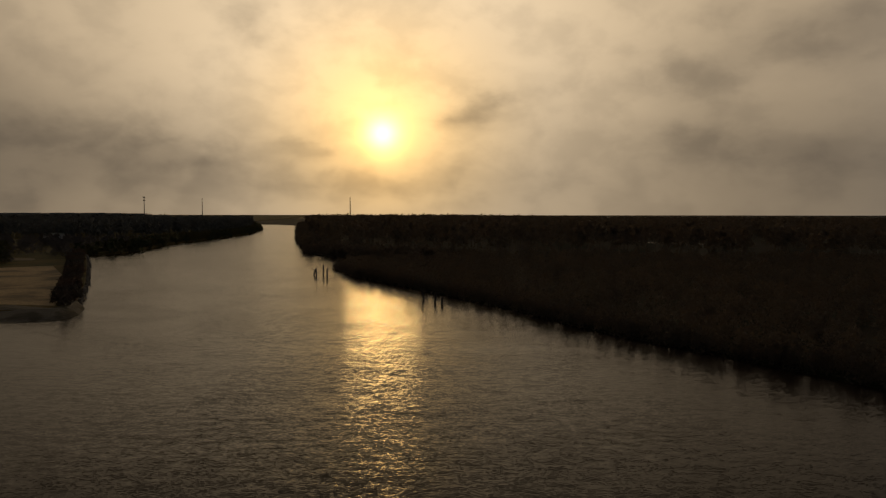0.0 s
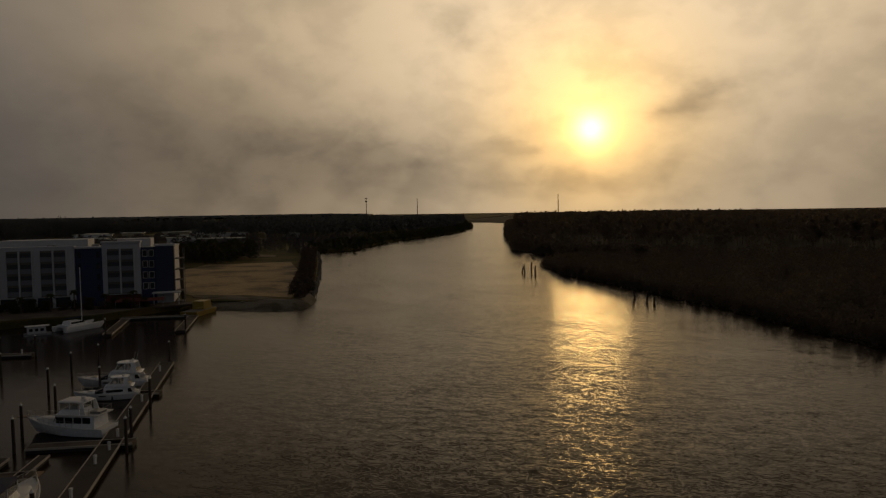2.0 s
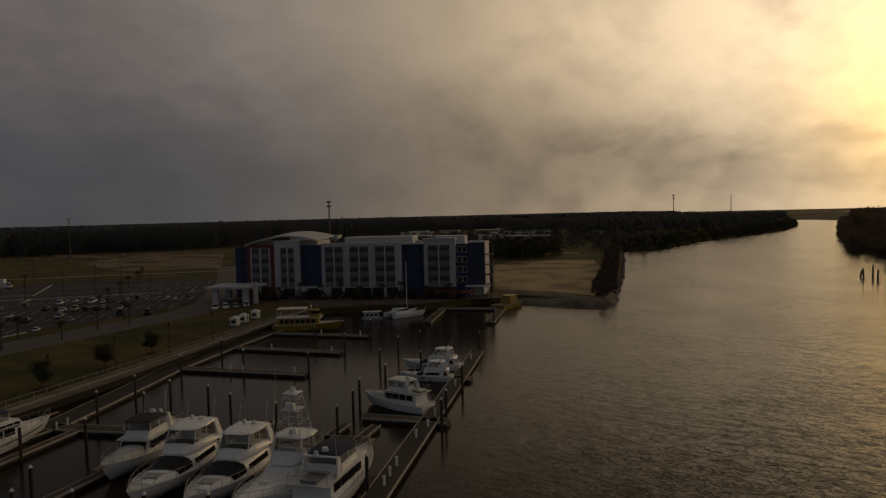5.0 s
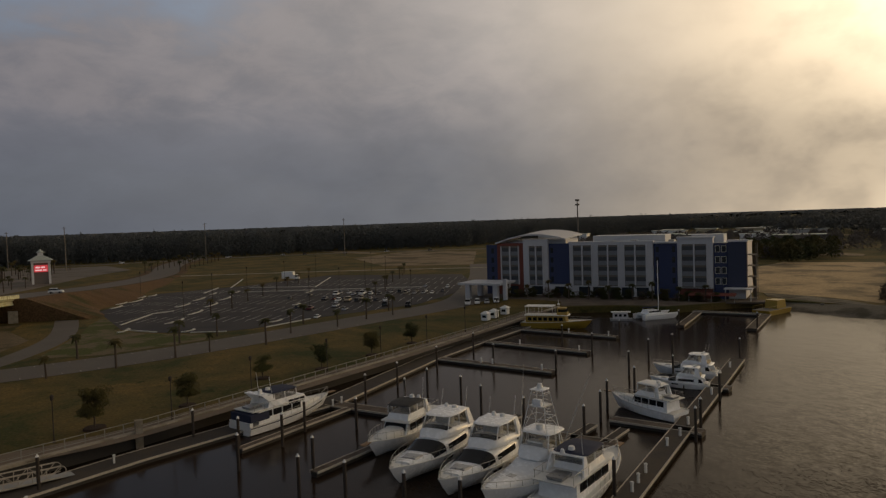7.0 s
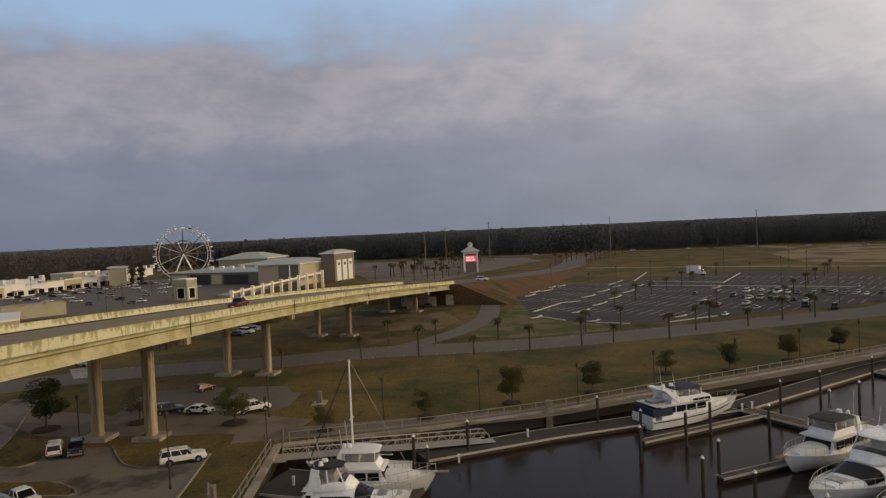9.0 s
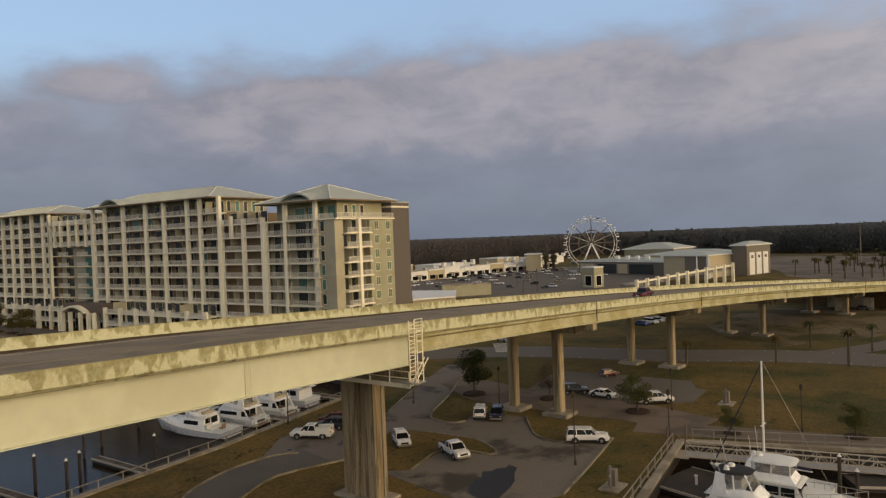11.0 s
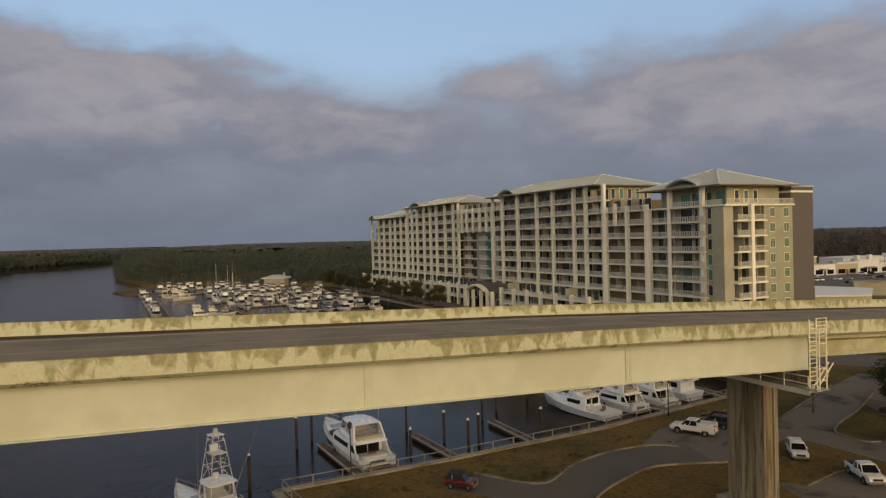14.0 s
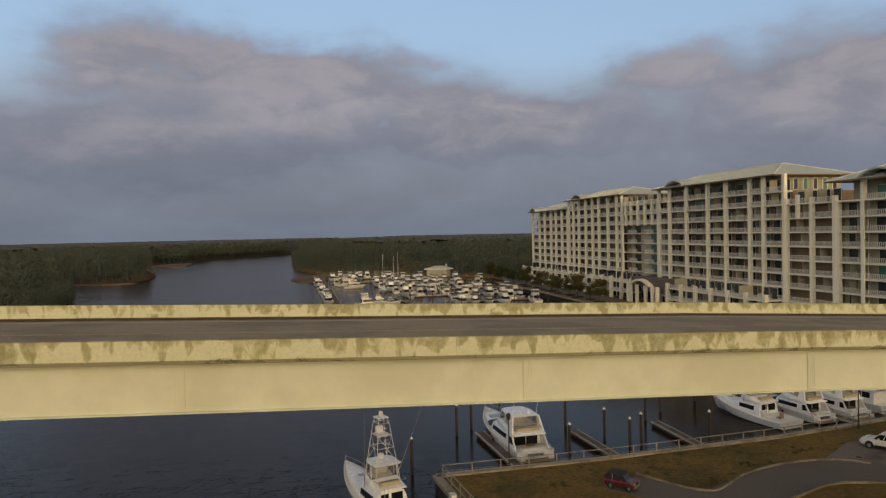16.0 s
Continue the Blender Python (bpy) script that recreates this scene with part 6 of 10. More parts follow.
EAST_BRUSH = [(58, 96), (50, 113), (40, 131), (31, 147), (21, 171), (6, 198), (-11, 229), (-31, 263), (-43, 303), (-18, 318), (8, 318), (6, 334), (-20, 346), (-40, 366), (-20, 380), (120, 350), (230, 330), (380, 300), (300, 90), (95, 40), (72, 62)]
forest("east_brush", fill(EAST_BRUSH, 3000, 0.4, 4.6, 2.8, 12), M["east"], "brown leafless brush on the low bank", low=0.03, tris=84, tri=0.6, seed=2, trunks=False)
forest("east_brush_green", fill(EAST_BRUSH, 800, 0.4, 6.5, 2.8, 13), M["east"], "dark green shrubs on the low bank", low=0.03, tris=110, tri=0.55, seed=3, trunks=False)
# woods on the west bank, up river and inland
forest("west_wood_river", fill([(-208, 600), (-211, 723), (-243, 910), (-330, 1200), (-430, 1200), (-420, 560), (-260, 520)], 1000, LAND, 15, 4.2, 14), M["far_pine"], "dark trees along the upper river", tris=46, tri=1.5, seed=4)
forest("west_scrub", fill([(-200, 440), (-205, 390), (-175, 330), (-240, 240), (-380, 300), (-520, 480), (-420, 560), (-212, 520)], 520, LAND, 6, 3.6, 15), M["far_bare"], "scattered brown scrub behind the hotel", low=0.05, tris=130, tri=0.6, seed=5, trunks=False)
forest("cape_brush", fill([(-88, 164), (-93, 180), (-115, 224), (-158, 310), (-192, 378), (-198, 374), (-164, 310), (-121, 225), (-95, 172)], 420, LAND - 0.8, 3.5, 1.6, 71), M["bare"], "dark brush along the cape's shore", low=0.02, tris=60, tri=1.0, seed=31, trunks=False)
forest("bank_brush", shore(WEST_BANK[7::-1], 900, 22, LAND - 1.6, 7.0, 3.2, 72), M["leaf"], "dark shrubs along the upper bank", low=0.02, tris=44, tri=1.3, seed=32, trunks=False)
forest("cape_trees", fill([(-172, 262), (-205, 262), (-235, 300), (-215, 330), (-185, 310)], 46, LAND, 9.5, 4.4, 73), M["leaf"], "clump of dark trees behind the cape", low=0.12, tris=260, tri=0.6, seed=33)
INLAND = [(-560, -20), (-545, 80), (-545, 210), (-505, 300), (-560, 460), (-620, 700), (-430, 1150), (-900, 1900), (-1700, 1400), (-1700, -400), (-900, -500), (-640, -90)]
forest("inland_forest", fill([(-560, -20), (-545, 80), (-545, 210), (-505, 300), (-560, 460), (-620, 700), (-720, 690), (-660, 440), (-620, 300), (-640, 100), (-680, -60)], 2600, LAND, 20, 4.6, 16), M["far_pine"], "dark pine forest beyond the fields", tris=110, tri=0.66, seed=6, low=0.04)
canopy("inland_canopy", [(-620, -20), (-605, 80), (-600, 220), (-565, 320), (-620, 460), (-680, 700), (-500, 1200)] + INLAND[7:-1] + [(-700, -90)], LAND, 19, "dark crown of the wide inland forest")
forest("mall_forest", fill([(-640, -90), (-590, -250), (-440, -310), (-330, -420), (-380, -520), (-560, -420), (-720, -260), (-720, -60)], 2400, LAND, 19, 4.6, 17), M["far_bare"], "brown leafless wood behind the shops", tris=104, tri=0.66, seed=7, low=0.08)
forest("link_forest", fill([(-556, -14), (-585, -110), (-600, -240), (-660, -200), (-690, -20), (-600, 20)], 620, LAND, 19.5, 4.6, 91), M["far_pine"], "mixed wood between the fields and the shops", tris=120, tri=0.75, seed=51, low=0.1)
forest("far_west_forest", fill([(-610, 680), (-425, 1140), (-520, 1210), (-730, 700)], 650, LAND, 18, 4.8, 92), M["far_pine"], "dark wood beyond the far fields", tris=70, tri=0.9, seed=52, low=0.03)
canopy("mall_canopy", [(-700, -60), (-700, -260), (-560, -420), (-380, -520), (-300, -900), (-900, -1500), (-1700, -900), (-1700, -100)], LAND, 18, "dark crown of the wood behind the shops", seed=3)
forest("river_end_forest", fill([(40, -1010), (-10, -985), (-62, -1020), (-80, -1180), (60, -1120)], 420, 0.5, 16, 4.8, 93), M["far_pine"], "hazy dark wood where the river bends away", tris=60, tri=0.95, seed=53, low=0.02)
forest("south_shore_brush", fill([(-20, -426), (-32, -412), (-56, -398), (-74, -364), (-100, -350), (-110, -420), (-30, -450), (-24, -960), (-6, -960), (-4, -592), (-4, -514), (-9, -478)], 520, LAND - 1.4, 6.5, 3.2, 94), M["south"], "low dark brush along the basin shore", tris=80, tri=0.55, seed=54, low=0.02, trunks=False)
# woods down river, both banks
SOUTH = [(-8, -520), (-13, -480), (-24, -436), (-60, -425), (-95, -410), (-125, -440), (-190, -420), (-330, -430), (-380, -560), (-300, -900), (-70, -1200), (-16, -960)]
forest("south_forest", fill(SOUTH, 2600, LAND, 17, 4.6, 18), M["south"], "green pine wood beyond the marina basin", tris=110, tri=0.6, low=0.1, seed=8)
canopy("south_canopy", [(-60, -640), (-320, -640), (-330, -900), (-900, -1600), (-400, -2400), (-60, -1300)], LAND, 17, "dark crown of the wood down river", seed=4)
forest("south_scrub", fill([(-118, -345), (-200, -330), (-230, -430), (-135, -445), (-84, -405), (-80, -372)], 300, LAND, 8, 3.8, 19), M["south"], "mixed scrub behind the basin", low=0.1, tris=150, tri=0.6, seed=9)
OPPOSITE = [(90, -266), (84, -280), (85, -297), (98, -342), (118, -388), (140, -410), (119, -417), (101, -411), (90, -413), (84, -420), (84, -436), (87, -478), (102, -546), (124, -610), (126, -690), (150, -900), (420, -1000), (420, -330), (200, -250)]
forest("opposite_forest", fill(OPPOSITE, 2300, 0.5, 17, 4.4, 20), M["south"], "dark green wood on the opposite bank", tris=130, tri=0.55, low=0.12, seed=10)
forest("opposite_brush", shore([(86, -262), (82, -274), (82, -295), (95, -342), (114, -386)], 260, 10, -0.2, 7.5, 2.6, 101), M["south"], "dark shrubs that hang over the water", tris=90, tri=0.5, low=0.0, seed=55, trunks=False)
forest("point_pines", fill([(84, -416), (80, -420), (80, -436), (83, -478), (88, -470), (88, -420)], 34, 0.3, 17, 3.2, 102), M["south"], "tall thin pines with bare trunks on the point", tris=90, tri=0.55, low=0.52, seed=56)
forest("point_brush", shore([(101, -404), (89, -407), (82, -412), (80, -434), (83, -477)], 90, 9, 0.0, 3.6, 2.0, 103), M["bare"], "brown leafless brush under the pines", tris=70, tri=0.5, low=0.0, seed=57, trunks=False)
forest("bend_forest", fill([(98, -700), (95, -765), (80, -808), (48, -864), (-2, -968), (20, -1040), (260, -980), (220, -760)], 700, 0.5, 16, 4.6, 81), M["south"], "dark wood at the river's bend", tris=46, tri=1.5, seed=41)
canopy("far_canopy", [(150, -900), (10, -1050), (-40, -1500), (-160, -2300), (900, -2400), (1200, -900), (430, -700)], 0.5, 17, "dark crown of the far wood", seed=5)


def tree_mesh(h, r, seed, mat, tri=0.2, n=900, low=0.3):
    rng = random.Random(seed)
    v, f = [], []
    clumps = []
    for i in range(16):
        a, t = rng.uniform(0, 6.28), rng.uniform(0, 1)
        d = r * 0.62 * math.sqrt(rng.random()) * (1.1 - 0.6 * abs(t - 0.4))
        clumps.append(((d * math.cos(a), d * math.sin(a), h * (low + 0.12 + (1 - low - 0.2) * t)), (r * rng.uniform(0.34, 0.52), r * rng.uniform(0.34, 0.52), h * rng.uniform(0.10, 0.16)), n // 16))
    leaf_cloud(rng, clumps, tri, v, f)
    trunk = Geo().cyl((0, 0, -0.2), (0, 0, h * 0.45), 0.14, 0.09, 7)
    for c, _, _ in clumps[:7]:
        trunk.cyl((0, 0, h * 0.3), tuple(Vector(c) * 0.85), 0.06, 0.02, 5)
    return cloud_mesh("crown", mat, v, f), trunk.mesh("trunk", M["bark"])


TREES = [tree_mesh(5.9, 2.6, 31, M["leaf"], 0.17, 5200, 0.2), tree_mesh(5.2, 2.5, 32, M["bare"], 0.11, 3200, 0.22), tree_mesh(4.8, 2.4, 33, M["olive"], 0.15, 3600, 0.22)]
BED = bezel(Geo().cyl((0, 0, -0.1), (0, 0, 0.22), 1.55, 1.4, 18).mesh("tree_bed", M["mulch"]), 0.04)


def park_tree(x, y, k, turn, size=1.0):
    t = thing("park_tree", "small evergreen tree in a round mulch bed", "tree", "trees along the promenade", m=pose(x, y, LAND + 0.06, 0, 0, turn) @ Matrix.Scale(size, 4))
    crown, trunk = TREES[k]
    part("crown", crown, None, t)
    part("trunk", trunk, None, t)
    part("mulch_bed", BED, None, t)


for i, (x, y) in enumerate([(-84, -53.3), (-85.9, -42.5), (-84.2, -29.9), (-79.8, -18), (-83.8, -6.7), (-89.3, 3.9), (-93.6, 14.7), (-103.6, 26.9), (-104.4, 36.3), (-110, 47.2), (-116, 57.8)]):
    park_tree(x, y, (0, 1, 2, 2, 2, 0, 0, 2, 0, 0, 0)[i], i * 47, (1.1, 0.95, 1.0, 0.62, 0.78, 0.84, 0.72, 0.74, 0.68, 0.7, 0.66)[i])


for i in range(15):
    park_tree(-93.6 - 0.8 * (i % 2), -203 - i * 8.6, 2 * (i % 2), i * 53, (1.25, 1.05, 1.4)[i % 3])


def palm_mesh(h, seed):
    rng = random.Random(seed)
    t = Geo()
    bend = rng.uniform(-0.25, 0.25)
    pts = [(bend * (i / 5) ** 2, 0.1 * bend * i / 5, h * i / 5) for i in range(6)]
    for i in range(5):
        t.cyl(pts[i], pts[i + 1], 0.19 - 0.012 * i, 0.18 - 0.012 * i, 7)
    g = Geo()
    top = Vector(pts[-1])
    for i in range(22):
        a, up = rng.uniform(0, 6.28), rng.uniform(-0.7, 1.0)
        ln = rng.uniform(0.95, 1.45)
        d = Vector((math.cos(a), math.sin(a), 0))
        s = Vector((-d.y, d.x, 0))
        prev = None
        for k in range(5):
            q = k / 4
            c = top + d * ln * q * (0.95 - 0.2 * abs(up)) + Vector((0, 0, up * q * ln * 0.7 - 0.9 * q * q * ln * 0.6))
            w = 0.26 * math.sin(math.pi * min(1, 0.15 + q * 0.85)) + 0.02
            cur = (c - s * w - Vector((0, 0, 0.12)), c, c + s * w - Vector((0, 0, 0.12)))
            if prev:
                g.face([prev[0], prev[1], cur[1], cur[0]])
                g.face([prev[1], prev[2], cur[2], cur[1]])
            prev = cur
    return g.mesh("fronds", M["frond"], tidy=False), t.mesh("trunk", M["bark"])


PALMS = [palm_mesh(4.4, 41), palm_mesh(5.2, 42), palm_mesh(3.8, 43)]


def palm(x, y, k=0, turn=0, size=1.0, z=LAND):
    t = thing("palm_tree", "young fan palm with a slim trunk", "palm tree", "palms of the car parks and roads", m=pose(x, y, z, 0, 0, turn) @ Matrix.Scale(size, 4))
    part("fronds", PALMS[k % 3][0], None, t)
    part("trunk", PALMS[k % 3][1], None, t)


for i, (x, y) in enumerate([(-123.2, -20.7), (-124.7, -10.7), (-125, -0.9), (-126.6, 9.1), (-130, 18.8), (-132.2, 25), (-133, 35.5), (-143, 43.4), (-145.5, 54.6), (-152, 64.2), (-154, 71.9), (-116.5, -33), (-140.9, -18), (-140.5, -8.5),
                            (-141, 4), (-146, 22), (-150, 30), (-155, 50), (-163, 75)]):
    palm(x, y, i, i * 61, 1.0 + 0.12 * math.sin(i * 2.3))
rng = random.Random(9)
for i in range(46):
    t = rng.random()
    palm(-318 - 165 * t + rng.uniform(-6, 6), -30 + 26 * t + rng.uniform(-20, 18), i, rng.uniform(0, 360), rng.uniform(1.0, 1.6))
for i in range(10):
    palm(-398 - i * 11, 62 + i * 4.5, i, i * 50, 1.2)
    palm(-392 - i * 11, 44 + i * 4.5, i + 1, i * 70, 1.2)
for i in range(12):
    palm(-372 - (i % 6) * 3.2, -178 - (i // 6) * 5 - (i % 6) * 1.8, i, i * 41, 1.5 + 0.25 * (i % 3))
for i in range(16):
    palm(-186 - (i % 8) * 13 + rng.uniform(-2, 2), 36 + (i % 8) * 8 + (i // 8) * 44, i, i * 33, 0.95)


# ---- docks ----
def dock(x0, y0, x1, y1, w, label="weathered timber floating dock", top=0.55, deck="dock"):
    d = thing("floating_dock", label, "dock", "docks of the marina")
    a, b = Vector((x0, y0)), Vector((x1, y1))
    u = (b - a).normalized()
    n = Vector((-u.y, u.x))
    ln = (b - a).length
    part("walkway", Geo().beam((x0, y0, top - 0.06), (x1, y1, top - 0.06), w, 0.12), M[deck], d)
    for s in (1, -1):
        o = n * (w / 2 + 0.05) * s
        part("rub_rail", Geo().beam((x0 + o.x, y0 + o.y, top - 0.07), (x1 + o.x, y1 + o.y, top - 0.07), 0.1, 0.22), M["dock_edge"], d, "pale timber rub rail")
    part("float", Geo().beam((x0, y0, top - 0.5), (x1, y1, top - 0.5), w - 0.15, 0.75), M["float"], d)
    # plank seams across the walkway
    g = Geo()
    k = 0
    step = 0.9
    while k * step < ln:
        p = a + u * k * step
        g.beam((p.x - n.x * w / 2, p.y - n.y * w / 2, top + 0.001), (p.x + n.x * w / 2, p.y + n.y * w / 2, top + 0.001), 0.04, 0.012)
        k += 1
    part("plank_seam", g, M["float"], d)
    return d


dock(-74.7, 94.6, -37.2, 30.3, 2.0, "long dark outer dock beside the river", deck="dark_dock")
for a, b in zip([(-73, -6.5), (-79.4, 7.0), (-89.0, 32.3), (-107, 57.0), (-117, 74)], [(-79.4, 7.0), (-89.0, 32.3), (-107, 57.0), (-117, 74), (-128, 95)]):
    dock(*a, *b, 3.4, "dark grey floating dock along the sea wall", deck="dark_dock")
dock(-105.5, 57.6, -85.3, 66.4, 1.5)
dock(-115.6, 72.3, -94.0, 80.8, 1.5)
dock(-124.0, 86.0, -102.4, 95.3, 1.5)
dock(-88, 31.6, -54.4, 49.9, 2.0, "central floating dock behind the berths")
dock(-75.7, 16.9, -84.3, 32.9, 0.9, "narrow finger dock beside the white yacht")
dock(-64.4, 21.2, -73.0, 39.5, 0.9, "narrow finger dock between the berths")
dock(-61.4, 56.0, -52.0, 60.3, 1.6)
for k, s in enumerate((9.5, 17, 24.5, 33.6, 37.2)):
    c = Vector((-88, 31.6)) + Vector((0.878, 0.478)) * s
    dock(c.x, c.y, c.x - 0.42 * 5.6, c.y + 0.9 * 5.6, 0.9, "short finger dock behind the berths", deck="dark_dock")
for k, s in enumerate((20.5, 27.5, 34.0)):
    c = Vector((-88, 31.6)) + Vector((0.878, 0.478)) * s
    dock(c.x, c.y, c.x + 0.5 * 14, c.y - 0.866 * 14, 1.0, "narrow finger dock between the yachts")
dock(-72.5, 74.5, -63.0, 78.3, 1.5)
# docks before the hotel
dock(-117.5, 133.4, -103.2, 141.0, 1.8, "dock before the hotel quay")
dock(-115.3, 132.4, -104.3, 114.6, 1.6)
dock(-103.2, 140.6, -92.3, 121.3, 2.0, "low dock at the hotel's corner")
# docks on the apartment side
dock(-22.1, -64.4, -21.5, -80, 0.95)
dock(-32.8, -64.8, -32.2, -77.6, 0.85)
dock(-42.9, -65.4, -43.1, -78.5, 0.85)
dock(-66, -68.0, -64, -82, 1.3)
dock(-78, -70, -78, -86, 1.3)
dock(-67, -20.6, -62.5, -6, 6.5, "wide black floating dock by the gangway", deck="dark_dock")
# basin docks
dock(-16.2, -236, -17.6, -392, 2.0, "long outer basin dock beside the river")
BASIN = ((-234, -54, -86), (-262, -42, -87), (-291, -40, -88), (-321, -38, -92), (-350, -20, -84), (-381, -20, -56))
for y, x0, x1 in BASIN:
    dock(x0, y, x1, y - 2, 2.0, "long basin dock between rows of boats")
dock(-40, -238, -39, -262, 1.6, "short basin dock across the rows")


PILE_CAP = Geo().cyl((0, 0, 0), (0, 0, 0.28), 0.19, 0.02, 9).mesh("cap", M["white"])


def piling(x, y, top=3.6, r=0.17, cap=True):
    p = thing("mooring_pile", "dark round timber mooring pile with a white cap", "mooring pile", "mooring piles", m=pose(x, y, 0))
    part("shaft", Geo().cyl((0, 0, -2), (0, 0, top), r, r * 0.92, 9), M["pile"], p)
    if cap:
        part("cap", PILE_CAP, None, p, m=pose(0, 0, top))
    return p


for x, y in [(-74.9, 95.5), (-66, 59.5), (-78.1, 74.8), (-83.7, 84.5), (-65.3, 46.4), (-73.1, 45.6), (-79.1, 46.3), (-85.8, 44.9), (-82.2, 39.7), (-76.6, 30.6), (-65.1, 21.4), (-76.4, 17), (-82.9, 13.5), (-75.2, 21.4),
             (-79.1, 25.2), (-84.6, 90.9), (-85.4, 66.9), (-94.0, 81.6), (-102.2, 95.6), (-92.4, 43.5), (-100, 54.2), (-107.8, 66), (-74.4, -1.6), (-53.4, 61.5), (-51.2, 58.2), (-62.4, 55.2), (-104.5, 83.5), (-96, 62.5), (-60.6, 73.3),
             (-71.8, 77.2), (-69.5, 67.5), (-44.3, 40.5), (-60.5, 18.5), (-56.7, 21.4), (-51.5, 24.5), (-47.6, 27.5), (-70.3, 15.5), (-69.6, -6.9), (-66.0, -5.3), (-58.6, 49.5), (-92.0, 122.6), (-104.2, 114.0), (-87.7, 36.5)]:
    piling(x, y)
for x, y in [(-11.5, -69.2), (-35.4, -69.8), (-37.5, -71.3), (-34.6, -74.4), (-32.6, -81.1), (-21.2, -83), (-18.9, -81), (-27.5, -92), (-43.2, -81), (-47, -84), (-28.4, -69.6), (-54.4, -88), (-66.4, -86), (-73, -90), (-62, -92), (-45.0, -69.9)]:
    piling(x, y)
rng = random.Random(21)
for y, x0, x1 in BASIN:
    for i in range(8):
        piling(x0 + (x1 - x0) * (i + rng.uniform(0.1, 0.9)) / 8, y + rng.choice((-9.5, 9.5)) + rng.uniform(-1.5, 1.5), 3.2)
for i in range(7):
    piling(-13.0 + rng.uniform(-0.6, 0.6), -246 - i * 21, 3.2)
# old broken piles up river
for x, y, h, lean in [(-48.6, 266, 2.2, 12), (-46.9, 262, 2.9, -3), (-45.2, 267, 3.8, 1), (-42, 256.5, 3.2, 0), (-5.2, 192.7, 2.9, -9), (-2.1, 184.8, 2.6, 6), (-0.3, 182.3, 1.7, 3)]:
    p = thing("old_pile", "broken old timber pile standing in the river", "pile", "old piles in the river", m=pose(x, y, 0, lean, lean * 0.6, 20 * h))
    part("shaft", Geo().cyl((0, 0, -2), (0, 0, h), 0.34, 0.26, 9), M["pile"], p)
    part("splintered_top", Geo().cyl((0.05, 0.03, h), (0.12, 0.06, h + 0.35), 0.18, 0.05, 5), M["pile"], p)


def pedestal(x, y):
    p = thing("power_pedestal", "white dock power pedestal", "power pedestal", "power pedestals on the docks", m=pose(x, y, 0.55) @ Matrix.Scale(0.72, 4))
    part("post", bezel(Geo().box(-0.14, -0.14, 0, 0.14, 0.14, 1.0).mesh("post", M["white"]), 0.03), None, p)
    part("head", Geo().box(-0.17, -0.17, 1.0, 0.17, 0.17, 1.22), M["white"], p)


for x, y in [(-87.0, 32.8), (-79.5, 36.5), (-86.2, 31.3), (-97.4, 61.0), (-95.5, 62.0), (-87.2, 65.6), (-107.3, 75.8), (-95.8, 80.2), (-104, 94.5), (-112, 91.2), (-58.7, 67.5), (-62, 73.5), (-54.7, 61), (-52.4, 57.2), (-50.8, 53.6),
             (-46.6, 46.4), (-44, 42.2), (-45.2, 44.1), (-71.2, 88.5), (-85.5, 24), (-78.4, 5), (-70.5, -2.5), (-63.5, -9), (-65.5, -18)]:
    pedestal(x, y)


# ---- railings, gangway and lamps ----
def fence_line(pts, label, spacing=2.2, h=1.1, rails=(0.35, 1.08), mat="rail", name="railing"):
    f = thing(name, label, "railing", kind="structure")
    for (x0, y0), (x1, y1) in zip(pts[:-1], pts[1:]):
        n = max(1, round(math.hypot(x1 - x0, y1 - y0) / spacing))
        for i in range(n + 1):
            t = i / n
            part("post", POST, None, f, m=pose(x0 + (x1 - x0) * t, y0 + (y1 - y0) * t, LAND + 0.1))
        for z in rails:
            part("rail", Geo().beam((x0, y0, LAND + 0.1 + z), (x1, y1, LAND + 0.1 + z), 0.07, 0.07), M[mat], f)
        part("mesh_panel", Geo().beam((x0, y0, LAND + 0.62), (x1, y1, LAND + 0.62), 0.012, 0.02), M[mat], f)
    return f


POST = Geo().box(-0.05, -0.05, 0, 0.05, 0.05, 1.14).mesh("post", M["rail"])
fence_line([(-133.6, 98.8), (-119.3, 74.3), (-106.3, 49.4), (-99, 35), (-85.3, 8.4), (-80.2, -5), (-75.6, -21)], "pale steel railing along the promenade")
fence_line([(-73, -22.3), (-51, -20.2), (-14.3, -50.2), (-13.3, -62.9), (-30, -63.3), (-50.5, -64.8), (-73, -68.5), (-83.8, -69.3)], "pale steel railing round the lawn", spacing=2.6)
for x, y in [(-71.6, -22.4), (-73.1, -21.0)]:
    w = thing("gate_post", "slim dark post at the head of the gangway", "post", m=pose(x, y, LAND))
    part("shaft", Geo().cyl((0, 0, -0.3), (0, 0, 2.2), 0.13, 0.12, 10), M["brown"], w)
    part("cap", Geo().cyl((0, 0, 2.2), (0, 0, 2.3), 0.15, 0.05, 10), M["brown"], w)
for x, y in [(-85.2, 8.0)]:
    w = thing("wall_pier", "square concrete pier on the sea wall", "pier", m=pose(x + 0.9, y, 0))
    part("shaft", bezel(Geo().box(-0.4, -0.4, -1.5, 0.4, 0.4, 3.1).mesh("shaft", M["concrete"]), 0.04), None, w)


